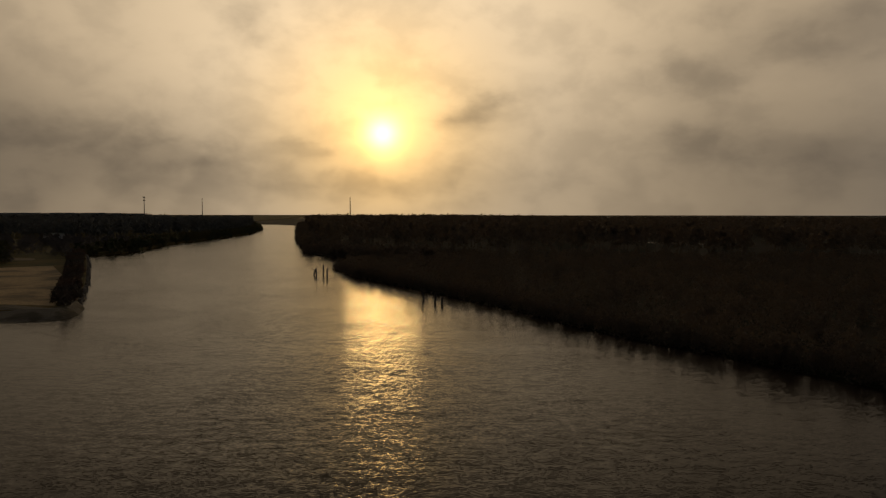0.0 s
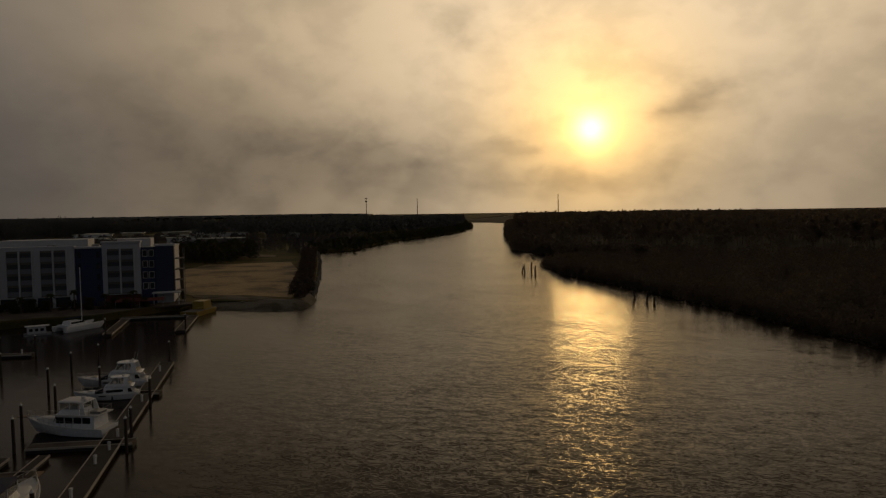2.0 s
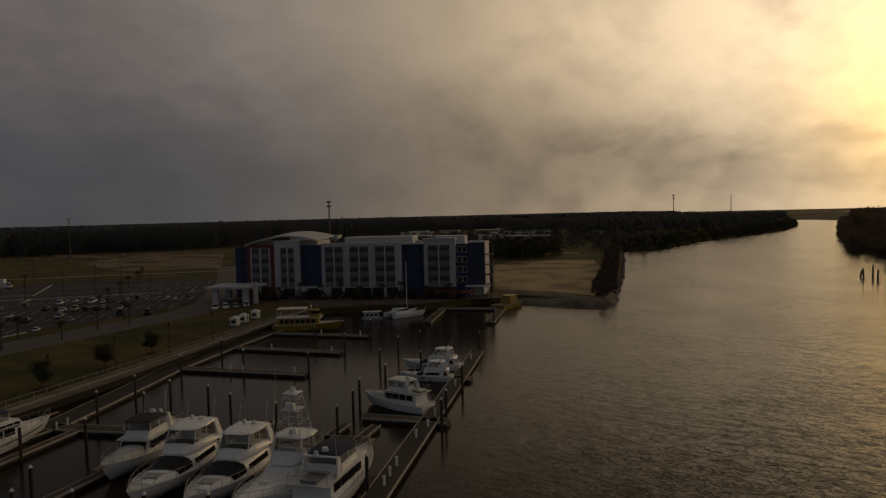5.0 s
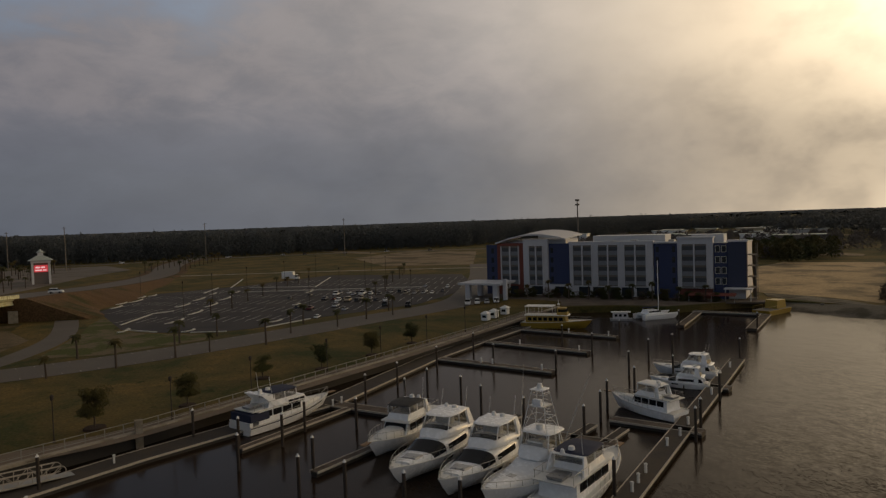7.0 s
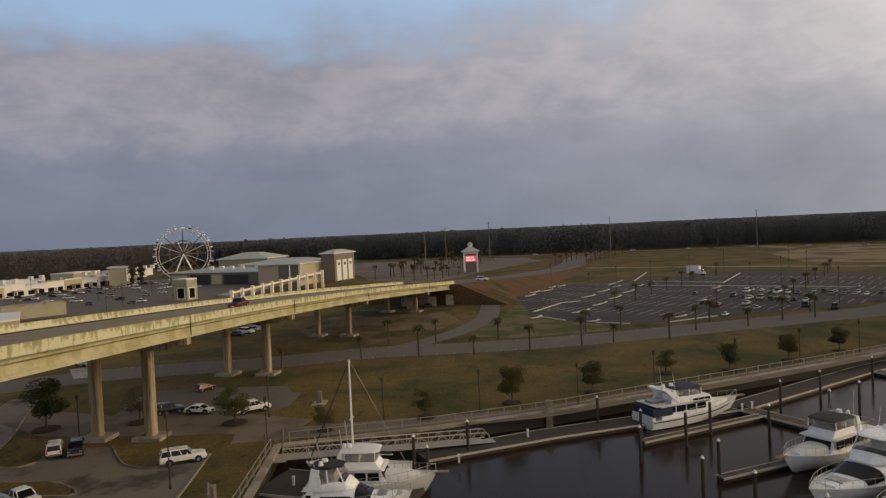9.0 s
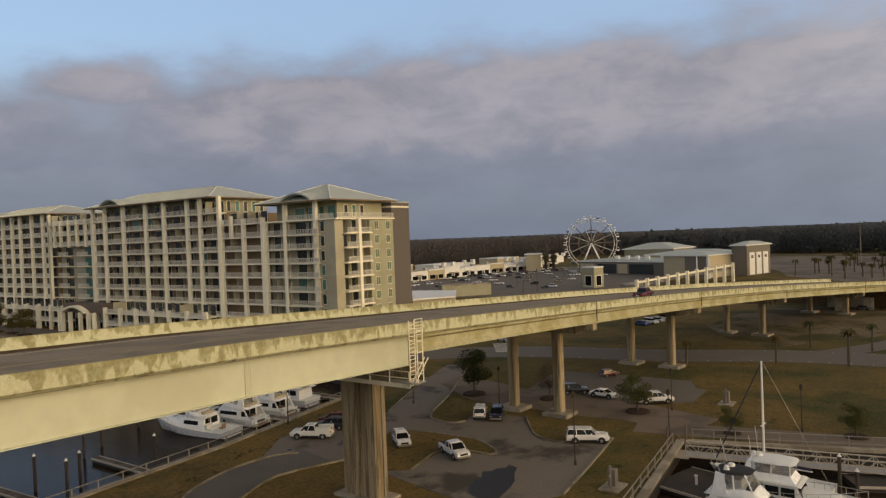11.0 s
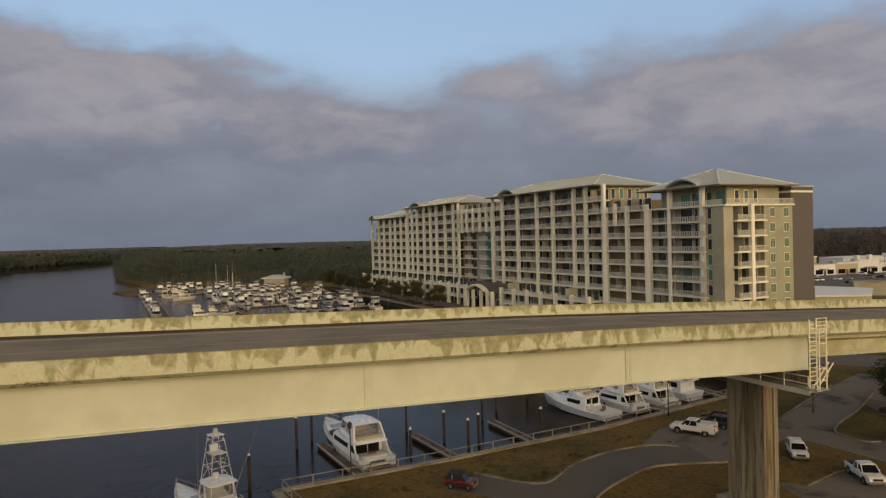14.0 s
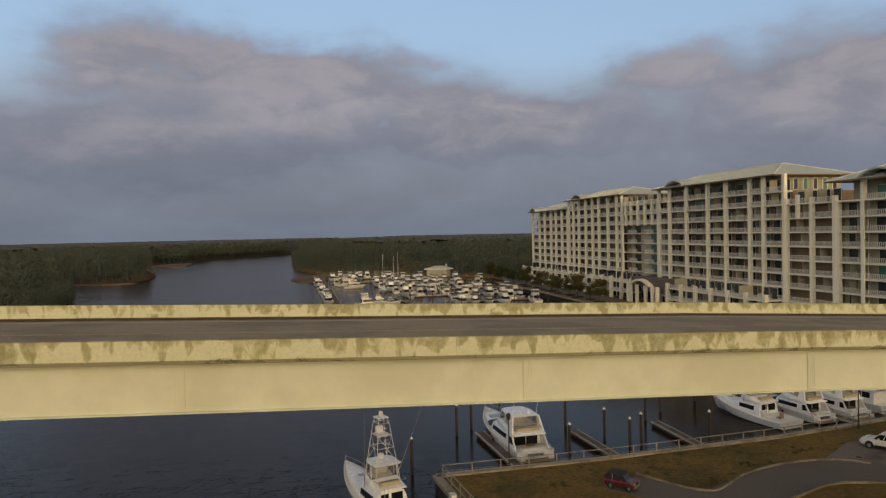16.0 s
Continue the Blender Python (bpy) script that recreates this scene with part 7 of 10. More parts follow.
def gangway():
    a, b = Vector((-71.5, -20.6)), Vector((-76.9, 0.0))
    d = (b - a).normalized()
    ln = (b - a).length
    top = 1.08
    g0 = thing("gangway", "long galvanised truss gangway down to the dock", "gangway", m=at_heading(a.x, a.y, 1.35, d.x, d.y) @ pose(0, 0, 0, 0, 1.5, 0))
    part("walkway", Geo().box(0, -0.75, -0.12, ln, 0.75, 0.0), M["steel"], g0)
    part("landing", Geo().box(-1.2, -1.3, -0.14, 0.3, 1.3, -0.02), M["concrete"], g0)
    n = 18
    for s in (-0.8, 0.8):
        t = Geo()
        t.beam((0, s, top), (ln, s, top), 0.10).beam((0, s, 0), (ln, s, 0), 0.12).beam((0, s, top * 0.52), (ln, s, top * 0.52), 0.05)
        for i in range(n):
            x0, x1 = ln * i / n, ln * (i + 1) / n
            t.beam((x0, s, 0), (x0, s, top), 0.06)
            t.beam((x0, s, 0 if i % 2 else top), (x1, s, top if i % 2 else 0), 0.05)
        part("truss", t, M["dock_edge"], g0)
        bend = [(ln, s, top)] + [(ln + 0.5 * math.sin(q * math.pi / 6), s, top * 0.55 + top * 0.45 * math.cos(q * math.pi / 6)) for q in range(1, 7)] + [(ln, s, top * 0.1)]
        part("end_rail", Geo().tube(bend, 0.035, 6), M["dock_edge"], g0, "curved end rail")
    part("end_ramp", Geo().box(ln - 0.1, -0.7, -0.12, ln + 1.3, 0.7, -0.08), M["steel"], g0)


gangway()


def lamp_post(x, y, h=5.5, z=LAND, lit=False):
    p = thing("lamp_post", "slim dark lamp post", "lamp post", "lamp posts", m=pose(x, y, z))
    part("pole", Geo().cyl((0, 0, 0), (0, 0, h), 0.075, 0.05, 8), M["pile"], p)
    part("base", Geo().cyl((0, 0, 0), (0, 0, 0.5), 0.16, 0.1, 8), M["pile"], p)
    part("lantern", Geo().cyl((0, 0, h), (0, 0, h + 0.45), 0.16, 0.2, 8).cyl((0, 0, h + 0.45), (0, 0, h + 0.65), 0.24, 0.02, 8), M["lamp_lit" if lit else "pile"], p)


for i, (x, y) in enumerate([(-79.8, -46.8), (-86.8, -26.5), (-83.5, -11.7), (-86, -0.2), (-75.4, -23.4), (-88, 12), (-94.5, 23), (-101.5, 36.2), (-108, 48), (-114.2, 60), (-120.5, 72), (-127, 84), (-62.5, -28.5), (-76, -58), (-60.5, -65.7), (-20, -64)]):
    lamp_post(x, y, 4.6 if i != 12 else 6.5)
for i, (x, y) in enumerate([(-190, 30), (-214, 42), (-238, 58), (-262, 78), (-180, 60), (-205, 78), (-232, 98), (-258, 118), (-176, 88), (-246, 26), (-290, 100), (-300, 130)]):
    lamp_post(x, y, 8.5)
for x, y in [(-215, -115), (-245, -125), (-275, -150), (-300, -140), (-330, -175), (-350, -150), (-380, -205), (-235, -150), (-310, -200)]:
    lamp_post(x, y, 8.0)


def pole_tower(x, y, h, crown=False, z=LAND):
    p = thing("radio_mast", "distant slender radio mast", "mast", "masts on the skyline", m=pose(x, y, z))
    part("pole", Geo().cyl((0, 0, 0), (0, 0, h), 0.9, 0.45, 8), M["taupe"], p)
    if crown:
        g = Geo()
        for k in (0.86, 0.97):
            g.cyl((0, 0, h * k), (0, 0, h * k + 1.6), 2.0, 2.0, 9)
        part("antenna_array", g, M["taupe"], p)


for x, y, h, c in [(-488, 1160, 46, True), (-400, 1180, 44, False), (-132, 1010, 43, False), (-505, 425, 37, True)]:
    pole_tower(x, y, h, c)
for x, y, h in [(-470, 10, 26), (-545, -22, 24), (-500, 95, 26), (-460, 180, 26), (-430, -30, 22)]:
    p = thing("tall_pole", "tall thin utility pole beside the highway", "utility pole", "utility poles", m=pose(x, y, LAND))
    part("pole", Geo().cyl((0, 0, 0), (0, 0, h), 0.32, 0.2, 8), M["taupe"], p)
    part("arm", Geo().beam((0, -1.2, h - 0.8), (0, 1.2, h - 0.8), 0.2), M["taupe"], p)


# ---- boats ----
def hull_rings(L, B, fs, fb, n=15):
    rings, sheer = [], []
    for i in range(n):
        s = i / (n - 1)
        k = max(s - 0.42, 0) / 0.58
        b = B / 2 * (1 - k ** 2.3) * (0.93 + 0.07 * min(s / 0.2, 1)) + 0.02
        zs = fs + (fb - fs) * s ** 1.8
        rake = 0.10 * L * s ** 3
        x = s * L
        ch = b * (0.93 - 0.45 * s * s)
        zc = 0.12 + 0.55 * s ** 3
        keel = -0.55 + 0.75 * s ** 4
        half = [(x - rake * 1.0, 0.0, keel), (x - rake * 0.75, ch * 0.96, zc), (x - rake * 0.35, b * (0.97 - 0.08 * s), zs * 0.62), (x, b, zs)]
        ring = [(px, -py, pz) for px, py, pz in reversed(half[1:])] + half
        rings.append(ring)
        sheer.append((x, b, zs))
    return rings, sheer


def boat_hull(parent, L, B, fs, fb, hull="gelcoat", stripe=None, deck="deck_white"):
    rings, sheer = hull_rings(L, B, fs, fb)
    part("hull", Geo().loft(rings, caps=True, closed=False), M[hull], parent, smooth=True)
    d = Geo().loft([[(x, -b + 0.06, z - 0.1), (x, b - 0.06, z - 0.1)] for x, b, z in sheer], caps=False, closed=False)
    part("deck", d, M[deck], parent)
    for s in (1, -1):
        part("gunwale", Geo().tube([(x, b * s, z + 0.02) for x, b, z in sheer], 0.06, 5), M["deck_white"], parent)
    if stripe:
        g = Geo()
        for s in (1, -1):
            g.loft([[(x - 0.03 * L * (x / L) ** 3, (b * 0.985 + 0.015) * s, z * 0.80), (x - 0.02 * L * (x / L) ** 3, (b * 0.995 + 0.015) * s, z * 0.90)] for x, b, z in sheer], caps=False, closed=False)
        part("hull_stripe", g, M[stripe], parent, "dark sheer stripe")
    return sheer


def bow_rail(parent, sheer, start=0.45, h=0.75):
    g = Geo()
    pts = [(x, b, z) for x, b, z in sheer if x >= start * sheer[-1][0]]
    for s in (1, -1):
        g.tube([(x - 0.1, (b - 0.08) * s, z + h) for x, b, z in pts], 0.028, 5)
        for x, b, z in pts:
            g.cyl((x - 0.1, (b - 0.08) * s, z), (x - 0.1, (b - 0.08) * s, z + h), 0.02, 0.02, 5)
    part("bow_rail", g, M["steel"], parent, "stainless bow rail")


def windows_band(parent, x0, x1, z0, z1, w0, w1, front, back, narrow=0.0, name="cabin_window", mat="tint", grow=0.05):
    part(name, Geo().house(x0 - grow * 0.4, x1 + grow, z0, z1, w0 + grow, w1 + grow, front, back, narrow), M[mat], parent)


LOWER = Matrix.Diagonal((1, 1, 0.86, 1))


class Shell:
    """A moulded body along x: stations of (x, half width, foot, crown), with rounded shoulders."""
    ARC = [(-1.0, 0.0), (-0.985, 0.40), (-0.93, 0.68), (-0.80, 0.87), (-0.55, 0.965), (-0.2, 1.0), (0.2, 1.0), (0.55, 0.965), (0.80, 0.87), (0.93, 0.68), (0.985, 0.40), (1.0, 0.0)]

    def __init__(self, stations):
        self.s = np.array(stations, dtype=float)

    def ring(self, x, j0=0, j1=12, off=0.0):
        w, z0, z1 = [float(np.interp(x, self.s[:, 0], self.s[:, k])) for k in (1, 2, 3)]
        return [(x, y * (w + off), z0 + (z1 - z0) * z + off * z) for y, z in self.ARC[j0:j1]]

    def body(self, n=16):
        a, b = self.s[0, 0], self.s[-1, 0]
        xs = sorted(set([a + (b - a) * i / n for i in range(n + 1)] + [float(v) for v in self.s[:, 0]]))
        return Geo().loft([self.ring(x) for x in xs], caps=True, closed=True)

    def strip(self, x0, x1, j0, j1, off=0.03, n=7):
        return Geo().loft([self.ring(x0 + (x1 - x0) * i / n, j0, j1, off) for i in range(n + 1)], caps=False, closed=False)


def yacht(x, y, dx, dy, L=16, B=4.7, name="motor_yacht", label="white flybridge motor yacht with dark tinted windows", canvas=None, hardtop=True, group="yachts in the berths", arch=True, stripe=None):
    """Sleek motor yacht: stern at (x, y), bow towards (dx, dy)."""
    r = thing(name, label, "motor yacht", group, m=at_heading(x, y, 0, dx, dy) @ LOWER)
    fs, fb = 1.25, 2.35
    sh = boat_hull(r, L, B, fs, fb, stripe=stripe)
    bow_rail(r, sh)
    part("swim_platform", Geo().box(-0.9, -B * 0.4, 0.2, 0.05, B * 0.4, 0.32), M["teak"], r, "teak swim platform")
    part("transom_door", Geo().box(-0.04, -B * 0.28, 0.35, 0.06, B * 0.28, fs), M["gelcoat"], r)
    for s in (1, -1):
        part("transom_step", Geo().box(-0.5, s * B * 0.36 - 0.3, 0.3, 0.05, s * B * 0.36 + 0.3, 0.75), M["gelcoat"], r)
    w = B * 0.5
    house = Shell([(L * 0.17, w * 0.80, 1.05, 2.95), (L * 0.30, w * 0.86, 1.05, 3.05), (L * 0.46, w * 0.86, 1.1, 3.05), (L * 0.53, w * 0.84, 1.2, 2.92), (L * 0.60, w * 0.79, 1.3, 2.55), (L * 0.67, w * 0.71, 1.45, 2.24), (L * 0.76, w * 0.57, 1.65, 2.18), (L * 0.86, w * 0.36, 1.9, 2.26)])
    part("cabin", house.body(), M["gelcoat"], r, smooth=True)
    part("windscreen", house.strip(L * 0.535, L * 0.665, 1, 11, 0.035), M["tint"], r, "dark wrap-around windscreen", smooth=True)
    part("side_window", house.strip(L * 0.24, L * 0.50, 1, 3, 0.035), M["tint"], r, smooth=True)
    part("side_window", house.strip(L * 0.24, L * 0.50, 9, 11, 0.035), M["tint"], r, smooth=True)
    part("sun_pad", bezel(Geo().house(L * 0.71, L * 0.80, 2.12, 2.30, w * 0.84, w * 0.7, 0.2, 0, 0.15).mesh("sun_pad", M["rim"]), 0.05), None, r, "grey foredeck cushion")
    part("anchor_locker", Geo().box(L * 0.90, -0.22, fb - 0.16, L * 0.96, 0.22, fb - 0.02), M["deck_white"], r)
    for s in (1, -1):
        part("hull_window", Geo().hexa([(L * 0.50, s * B * 0.487, 1.05), (L * 0.60, s * B * 0.468, 1.12), (L * 0.60, s * (B * 0.468 + 0.05), 1.12), (L * 0.50, s * (B * 0.487 + 0.04), 1.05)],
                                       [(L * 0.49, s * B * 0.492, 1.3), (L * 0.61, s * B * 0.472, 1.36), (L * 0.61, s * (B * 0.472 + 0.05), 1.36), (L * 0.49, s * (B * 0.492 + 0.04), 1.3)]), M["tint"], r)
    # flybridge
    f0, f1 = L * 0.10, L * 0.53
    fly = Shell([(f0, w * 0.74, 2.98, 3.12), (f0 + 0.6, w * 0.84, 2.96, 3.2), (L * 0.24, w * 0.86, 2.96, 3.66), (L * 0.38, w * 0.82, 2.98, 3.92), (L * 0.46, w * 0.70, 3.0, 3.78), (f1, w * 0.45, 2.98, 3.1)])
    part("flybridge", fly.body(), M["gelcoat"], r, smooth=True)
    part("helm_seat", bezel(Geo().box(L * 0.28, -0.9, 3.7, L * 0.28 + 0.8, 0.9, 4.5).mesh("helm_seat", M["deck_white"]), 0.1), None, r)
    part("dash_screen", fly.strip(L * 0.395, L * 0.455, 3, 9, 0.03), M["tint"], r, smooth=True)
    top = 5.1
    t0, t1 = L * 0.15, L * 0.43
    roof = Shell([(t0, w * 0.45, top - 0.02, top + 0.03), (t0 + 0.35, w * 0.70, top - 0.07, top + 0.09), (L * 0.30, w * 0.74, top - 0.08, top + 0.15), (t1 - 0.5, w * 0.62, top - 0.08, top + 0.10), (t1, w * 0.38, top - 0.03, top + 0.01)])
    if hardtop:
        part("hardtop", roof.body(10), M["gelcoat"], r, smooth=True)
    else:
        part("canvas_top", roof.body(10), M[canvas or "navy"], r, "canvas bimini top", smooth=True)
    part("bridge_enclosure", Geo().hexa([(t0 + 0.7, -w * 0.72, 3.5), (L * 0.45, -w * 0.62, 3.75), (L * 0.45, w * 0.62, 3.75), (t0 + 0.7, w * 0.72, 3.5)], [(t0 + 0.9, -w * 0.66, top - 0.06), (t1 - 0.45, -w * 0.56, top - 0.06), (t1 - 0.45, w * 0.56, top - 0.06), (t0 + 0.9, w * 0.66, top - 0.06)]), M["clear_vinyl"], r, "clear bridge enclosure")
    for s in (1, -1):
        for q, (xa, xb, wa, wb) in enumerate(((t0 + 0.7, t0 + 0.9, 0.72, 0.66), (L * 0.31, L * 0.30, 0.70, 0.66), (L * 0.45, t1 - 0.45, 0.62, 0.56))):
            part("enclosure_post", Geo().beam((xa, s * w * wa, 3.5), (xb, s * w * wb, top), 0.09), M["gelcoat"], r)
    if arch:
        for s in (1, -1):
            part("radar_arch", Geo().hexa([(f0 + 0.4, s * w * 0.84, 3.1), (f0 + 1.6, s * w * 0.86, 3.3), (f0 + 1.6, s * w * 0.78, 3.3), (f0 + 0.4, s * w * 0.76, 3.1)],
                                          [(t0 + 0.2, s * w * 0.70, top), (t0 + 0.8, s * w * 0.70, top), (t0 + 0.8, s * w * 0.62, top), (t0 + 0.2, s * w * 0.62, top)]), M["gelcoat"], r)
    part("radar_dome", Geo().cyl((t0 + 1.0, 0.4, top + 0.1), (t0 + 1.0, 0.4, top + 0.38), 0.32, 0.26, 14), M["white"], r, smooth=True)
    part("satellite_dome", Geo().cyl((t0 + 0.9, -0.6, top + 0.1), (t0 + 0.9, -0.6, top + 0.5), 0.25, 0.15, 14), M["white"], r, smooth=True)
    part("aerial", Geo().cyl((t0 + 0.5, w * 0.6, top), (t0, w * 0.6, top + 2.4), 0.02), M["white"], r)
    part("aerial", Geo().cyl((t0 + 0.5, -w * 0.6, top), (t0, -w * 0.6, top + 2.0), 0.02), M["white"], r)
    # cockpit
    part("cockpit_sole", Geo().box(0.1, -B * 0.36, 0.9, L * 0.18, B * 0.36, 1.0), M["teak"], r)
    part("saloon_door", Geo().box(L * 0.17 - 0.06, -w * 0.6, 1.15, L * 0.17 - 0.01, w * 0.6, 2.6), M["tint"], r)
    part("aft_seat", bezel(Geo().box(0.25, -B * 0.3, 1.0, 0.95, B * 0.3, 1.55).mesh("aft_seat", M["deck_white"]), 0.08), None, r)
    part("aft_overhang", bezel(Geo().house(L * 0.075, L * 0.2, 2.92, 3.04, w * 1.6, w * 1.66, 0, 0.25).mesh("aft_overhang", M["gelcoat"]), 0.05), None, r)
    for s in (1, -1):
        part("aft_wing", Geo().hexa([(L * 0.05, s * w * 0.80, 1.2), (L * 0.18, s * w * 0.80, 1.2), (L * 0.18, s * w * 0.86, 1.2), (L * 0.05, s * w * 0.86, 1.2)], [(L * 0.13, s * w * 0.78, 2.95), (L * 0.18, s * w * 0.78, 2.95), (L * 0.18, s * w * 0.84, 2.95), (L * 0.13, s * w * 0.84, 2.95)]), M["gelcoat"], r)
        part("quarter_window", Geo().hexa([(L * 0.095, s * w * 0.862, 1.75), (L * 0.165, s * w * 0.862, 1.75), (L * 0.165, s * w * 0.875, 1.75), (L * 0.095, s * w * 0.875, 1.75)], [(L * 0.125, s * w * 0.845, 2.6), (L * 0.165, s * w * 0.845, 2.6), (L * 0.165, s * w * 0.86, 2.6), (L * 0.125, s * w * 0.86, 2.6)]), M["tint"], r)
        part("stern_rail", Geo().tube([(0.15, s * B * 0.40, 1.25), (0.15, s * B * 0.40, 1.85), (L * 0.07, s * B * 0.42, 1.85)], 0.028, 5), M["steel"], r)
        for q in range(3):
            part("stern_step", Geo().box(-0.42 + 0.2 * q, s * B * 0.36 - 0.26, 0.3 + 0.3 * q, 0.16, s * B * 0.36 + 0.26, 0.56 + 0.3 * q), M["deck_white"], r)
    part("fly_seat", bezel(Geo().box(L * 0.13, -w * 0.6, 3.15, L * 0.13 + 0.7, w * 0.6, 3.6).mesh("fly_seat", M["beige"]), 0.08), None, r, "beige bridge settee")
    part("saloon_frame", Geo().box(L * 0.17 - 0.08, -0.06, 1.1, L * 0.17 - 0.0, 0.06, 2.65), M["steel"], r)
    part("transom_locker", Geo().box(-0.07, -B * 0.2, 0.62, 0.0, B * 0.2, 1.02), M["rim"], r)
    part("aft_table", Geo().box(1.3, -0.5, 1.55, 2.0, 0.5, 1.62), M["teak"], r)
    for s in (1, -1):
        part("fender", Geo().cyl((L * 0.4, s * (B / 2 + 0.16), 0.3), (L * 0.4, s * (B / 2 + 0.16), 1.1), 0.15, 0.13, 8), M["black_canvas"], r)
    return r


def sportfisher(x, y, dx, dy, L=19, B=5.4, tower=True, label="white sportfishing boat with a tall tuna tower", group="sport boats"):
    r = thing("sportfisher", label, "fishing boat", group, m=at_heading(x, y, 0, dx, dy) @ LOWER)
    sh = boat_hull(r, L, B, 1.05, 2.9)
    bow_rail(r, sh, 0.62, 0.6)
    w = B * 0.74
    c0, c1 = L * 0.26, L * 0.66
    house = Shell([(c0, w * 0.50, 1.0, 3.3), (c0 + 1.5, w * 0.52, 1.0, 3.38), (L * 0.46, w * 0.51, 1.1, 3.36), (L * 0.52, w * 0.49, 1.2, 3.2), (L * 0.58, w * 0.47, 1.4, 2.85), (L * 0.66, w * 0.43, 1.6, 2.52), (L * 0.76, w * 0.36, 1.85, 2.62), (L * 0.88, w * 0.22, 2.2, 2.78), (L * 0.94, w * 0.1, 2.4, 2.75)])
    part("cabin", house.body(), M["gelcoat"], r, "white cabin with a long crowned foredeck", smooth=True)
    part("side_window", house.strip(c0 + 0.9, L * 0.505, 1, 3, 0.035), M["tint"], r, smooth=True)
    part("side_window", house.strip(c0 + 0.9, L * 0.505, 9, 11, 0.035), M["tint"], r, smooth=True)
    part("foredeck_hatch", Geo().box(L * 0.70, -0.35, 2.5, L * 0.70 + 0.7, 0.35, 2.62), M["rim"], r)
    part("saloon_door", Geo().box(c0 - 0.05, -w * 0.34, 1.9, c0 + 0.03, w * 0.02, 2.95), M["tint"], r)
    part("saloon_window", Geo().box(c0 - 0.05, w * 0.1, 2.1, c0 + 0.03, w * 0.36, 2.95), M["tint"], r)
    part("cockpit_sole", Geo().box(0.1, -B * 0.4, 0.55, c0 + 0.1, B * 0.4, 0.62), M["deck_white"], r)
    part("tackle_locker", bezel(Geo().box(c0 - 0.5, w * 0.1, 1.4, c0 + 0.02, w * 0.44, 2.0).mesh("tackle_locker", M["deck_white"]), 0.04), None, r)
    part("cockpit_coaming", Geo().box(0.05, -B * 0.42, 0.6, 0.28, B * 0.42, 1.12), M["deck_white"], r)
    part("bridge_ladder", Geo().tube([(c0 - 0.6, w * 0.16, 1.4), (c0 - 0.2, w * 0.16, 3.9)], 0.025, 5).tube([(c0 - 0.6, w * 0.28, 1.4), (c0 - 0.2, w * 0.28, 3.9)], 0.025, 5), M["steel"], r)
    part("bridge_rail", Geo().tube([(c0 + 0.9, -w * 0.47, 4.15), (c0 - 0.2, -w * 0.44, 4.15), (c0 - 0.2, w * 0.44, 4.15), (c0 + 0.9, w * 0.47, 4.15)], 0.028, 5), M["steel"], r)
    part("bridge_bench", bezel(Geo().box(c0 + 0.3, -w * 0.3, 3.5, c0 + 0.9, w * 0.3, 3.95).mesh("bridge_bench", M["beige"]), 0.06), None, r, "beige bridge bench")
    part("mezzanine", bezel(Geo().box(c0 - 1.2, -w * 0.42, 0.6, c0 + 0.1, w * 0.42, 1.4).mesh("mezzanine", M["deck_white"]), 0.06), None, r)
    part("fighting_chair", Geo().cyl((1.9, 0, 0.6), (1.9, 0, 1.2), 0.1).box(1.55, -0.35, 1.2, 2.2, 0.35, 1.32).box(1.55, -0.35, 1.3, 1.66, 0.35, 2.0), M["teak"], r, "teak fighting chair")
    # flybridge and hardtop
    fly = Shell([(c0 - 0.3, w * 0.46, 3.3, 3.45), (c0 + 0.8, w * 0.50, 3.28, 3.6), (c0 + 1.8, w * 0.50, 3.28, 4.05), (L * 0.46, w * 0.45, 3.3, 4.3), (L * 0.50, w * 0.38, 3.3, 4.1), (L * 0.545, w * 0.25, 3.2, 3.3)])
    part("flybridge", fly.body(), M["gelcoat"], r, smooth=True)
    part("enclosure", Geo().hexa([(c0 + 1.7, -w * 0.44, 4.0), (L * 0.475, -w * 0.36, 4.2), (L * 0.475, w * 0.36, 4.2), (c0 + 1.7, w * 0.44, 4.0)], [(c0 + 1.8, -w * 0.41, 5.5), (L * 0.455, -w * 0.35, 5.5), (L * 0.455, w * 0.35, 5.5), (c0 + 1.8, w * 0.41, 5.5)]), M["clear_vinyl"], r, "clear vinyl bridge enclosure")
    for s in (1, -1):
        for xa, xb, ya in ((c0 + 1.7, c0 + 1.8, 0.43), (L * 0.40, L * 0.39, 0.40), (L * 0.475, L * 0.455, 0.36)):
            part("enclosure_post", Geo().beam((xa, s * w * ya, 3.9), (xb, s * w * ya * 0.95, 5.55), 0.08), M["gelcoat"], r)
    part("helm_console", bezel(Geo().box(c0 + 2.6, -0.8, 3.9, c0 + 3.4, 0.8, 4.7).mesh("helm_console", M["deck_white"]), 0.08), None, r)
    roof = Shell([(c0 + 0.4, w * 0.32, 5.52, 5.58), (c0 + 0.8, w * 0.43, 5.48, 5.66), (L * 0.40, w * 0.44, 5.48, 5.74), (L * 0.46, w * 0.38, 5.48, 5.68), (L * 0.475, w * 0.26, 5.52, 5.57)])
    part("hardtop", roof.body(10), M["gelcoat"], r, smooth=True)
    part("radar_dome", Geo().cyl((c0 + 2.4, 0, 5.75), (c0 + 2.4, 0, 6.2), 0.36, 0.3, 12), M["white"], r)
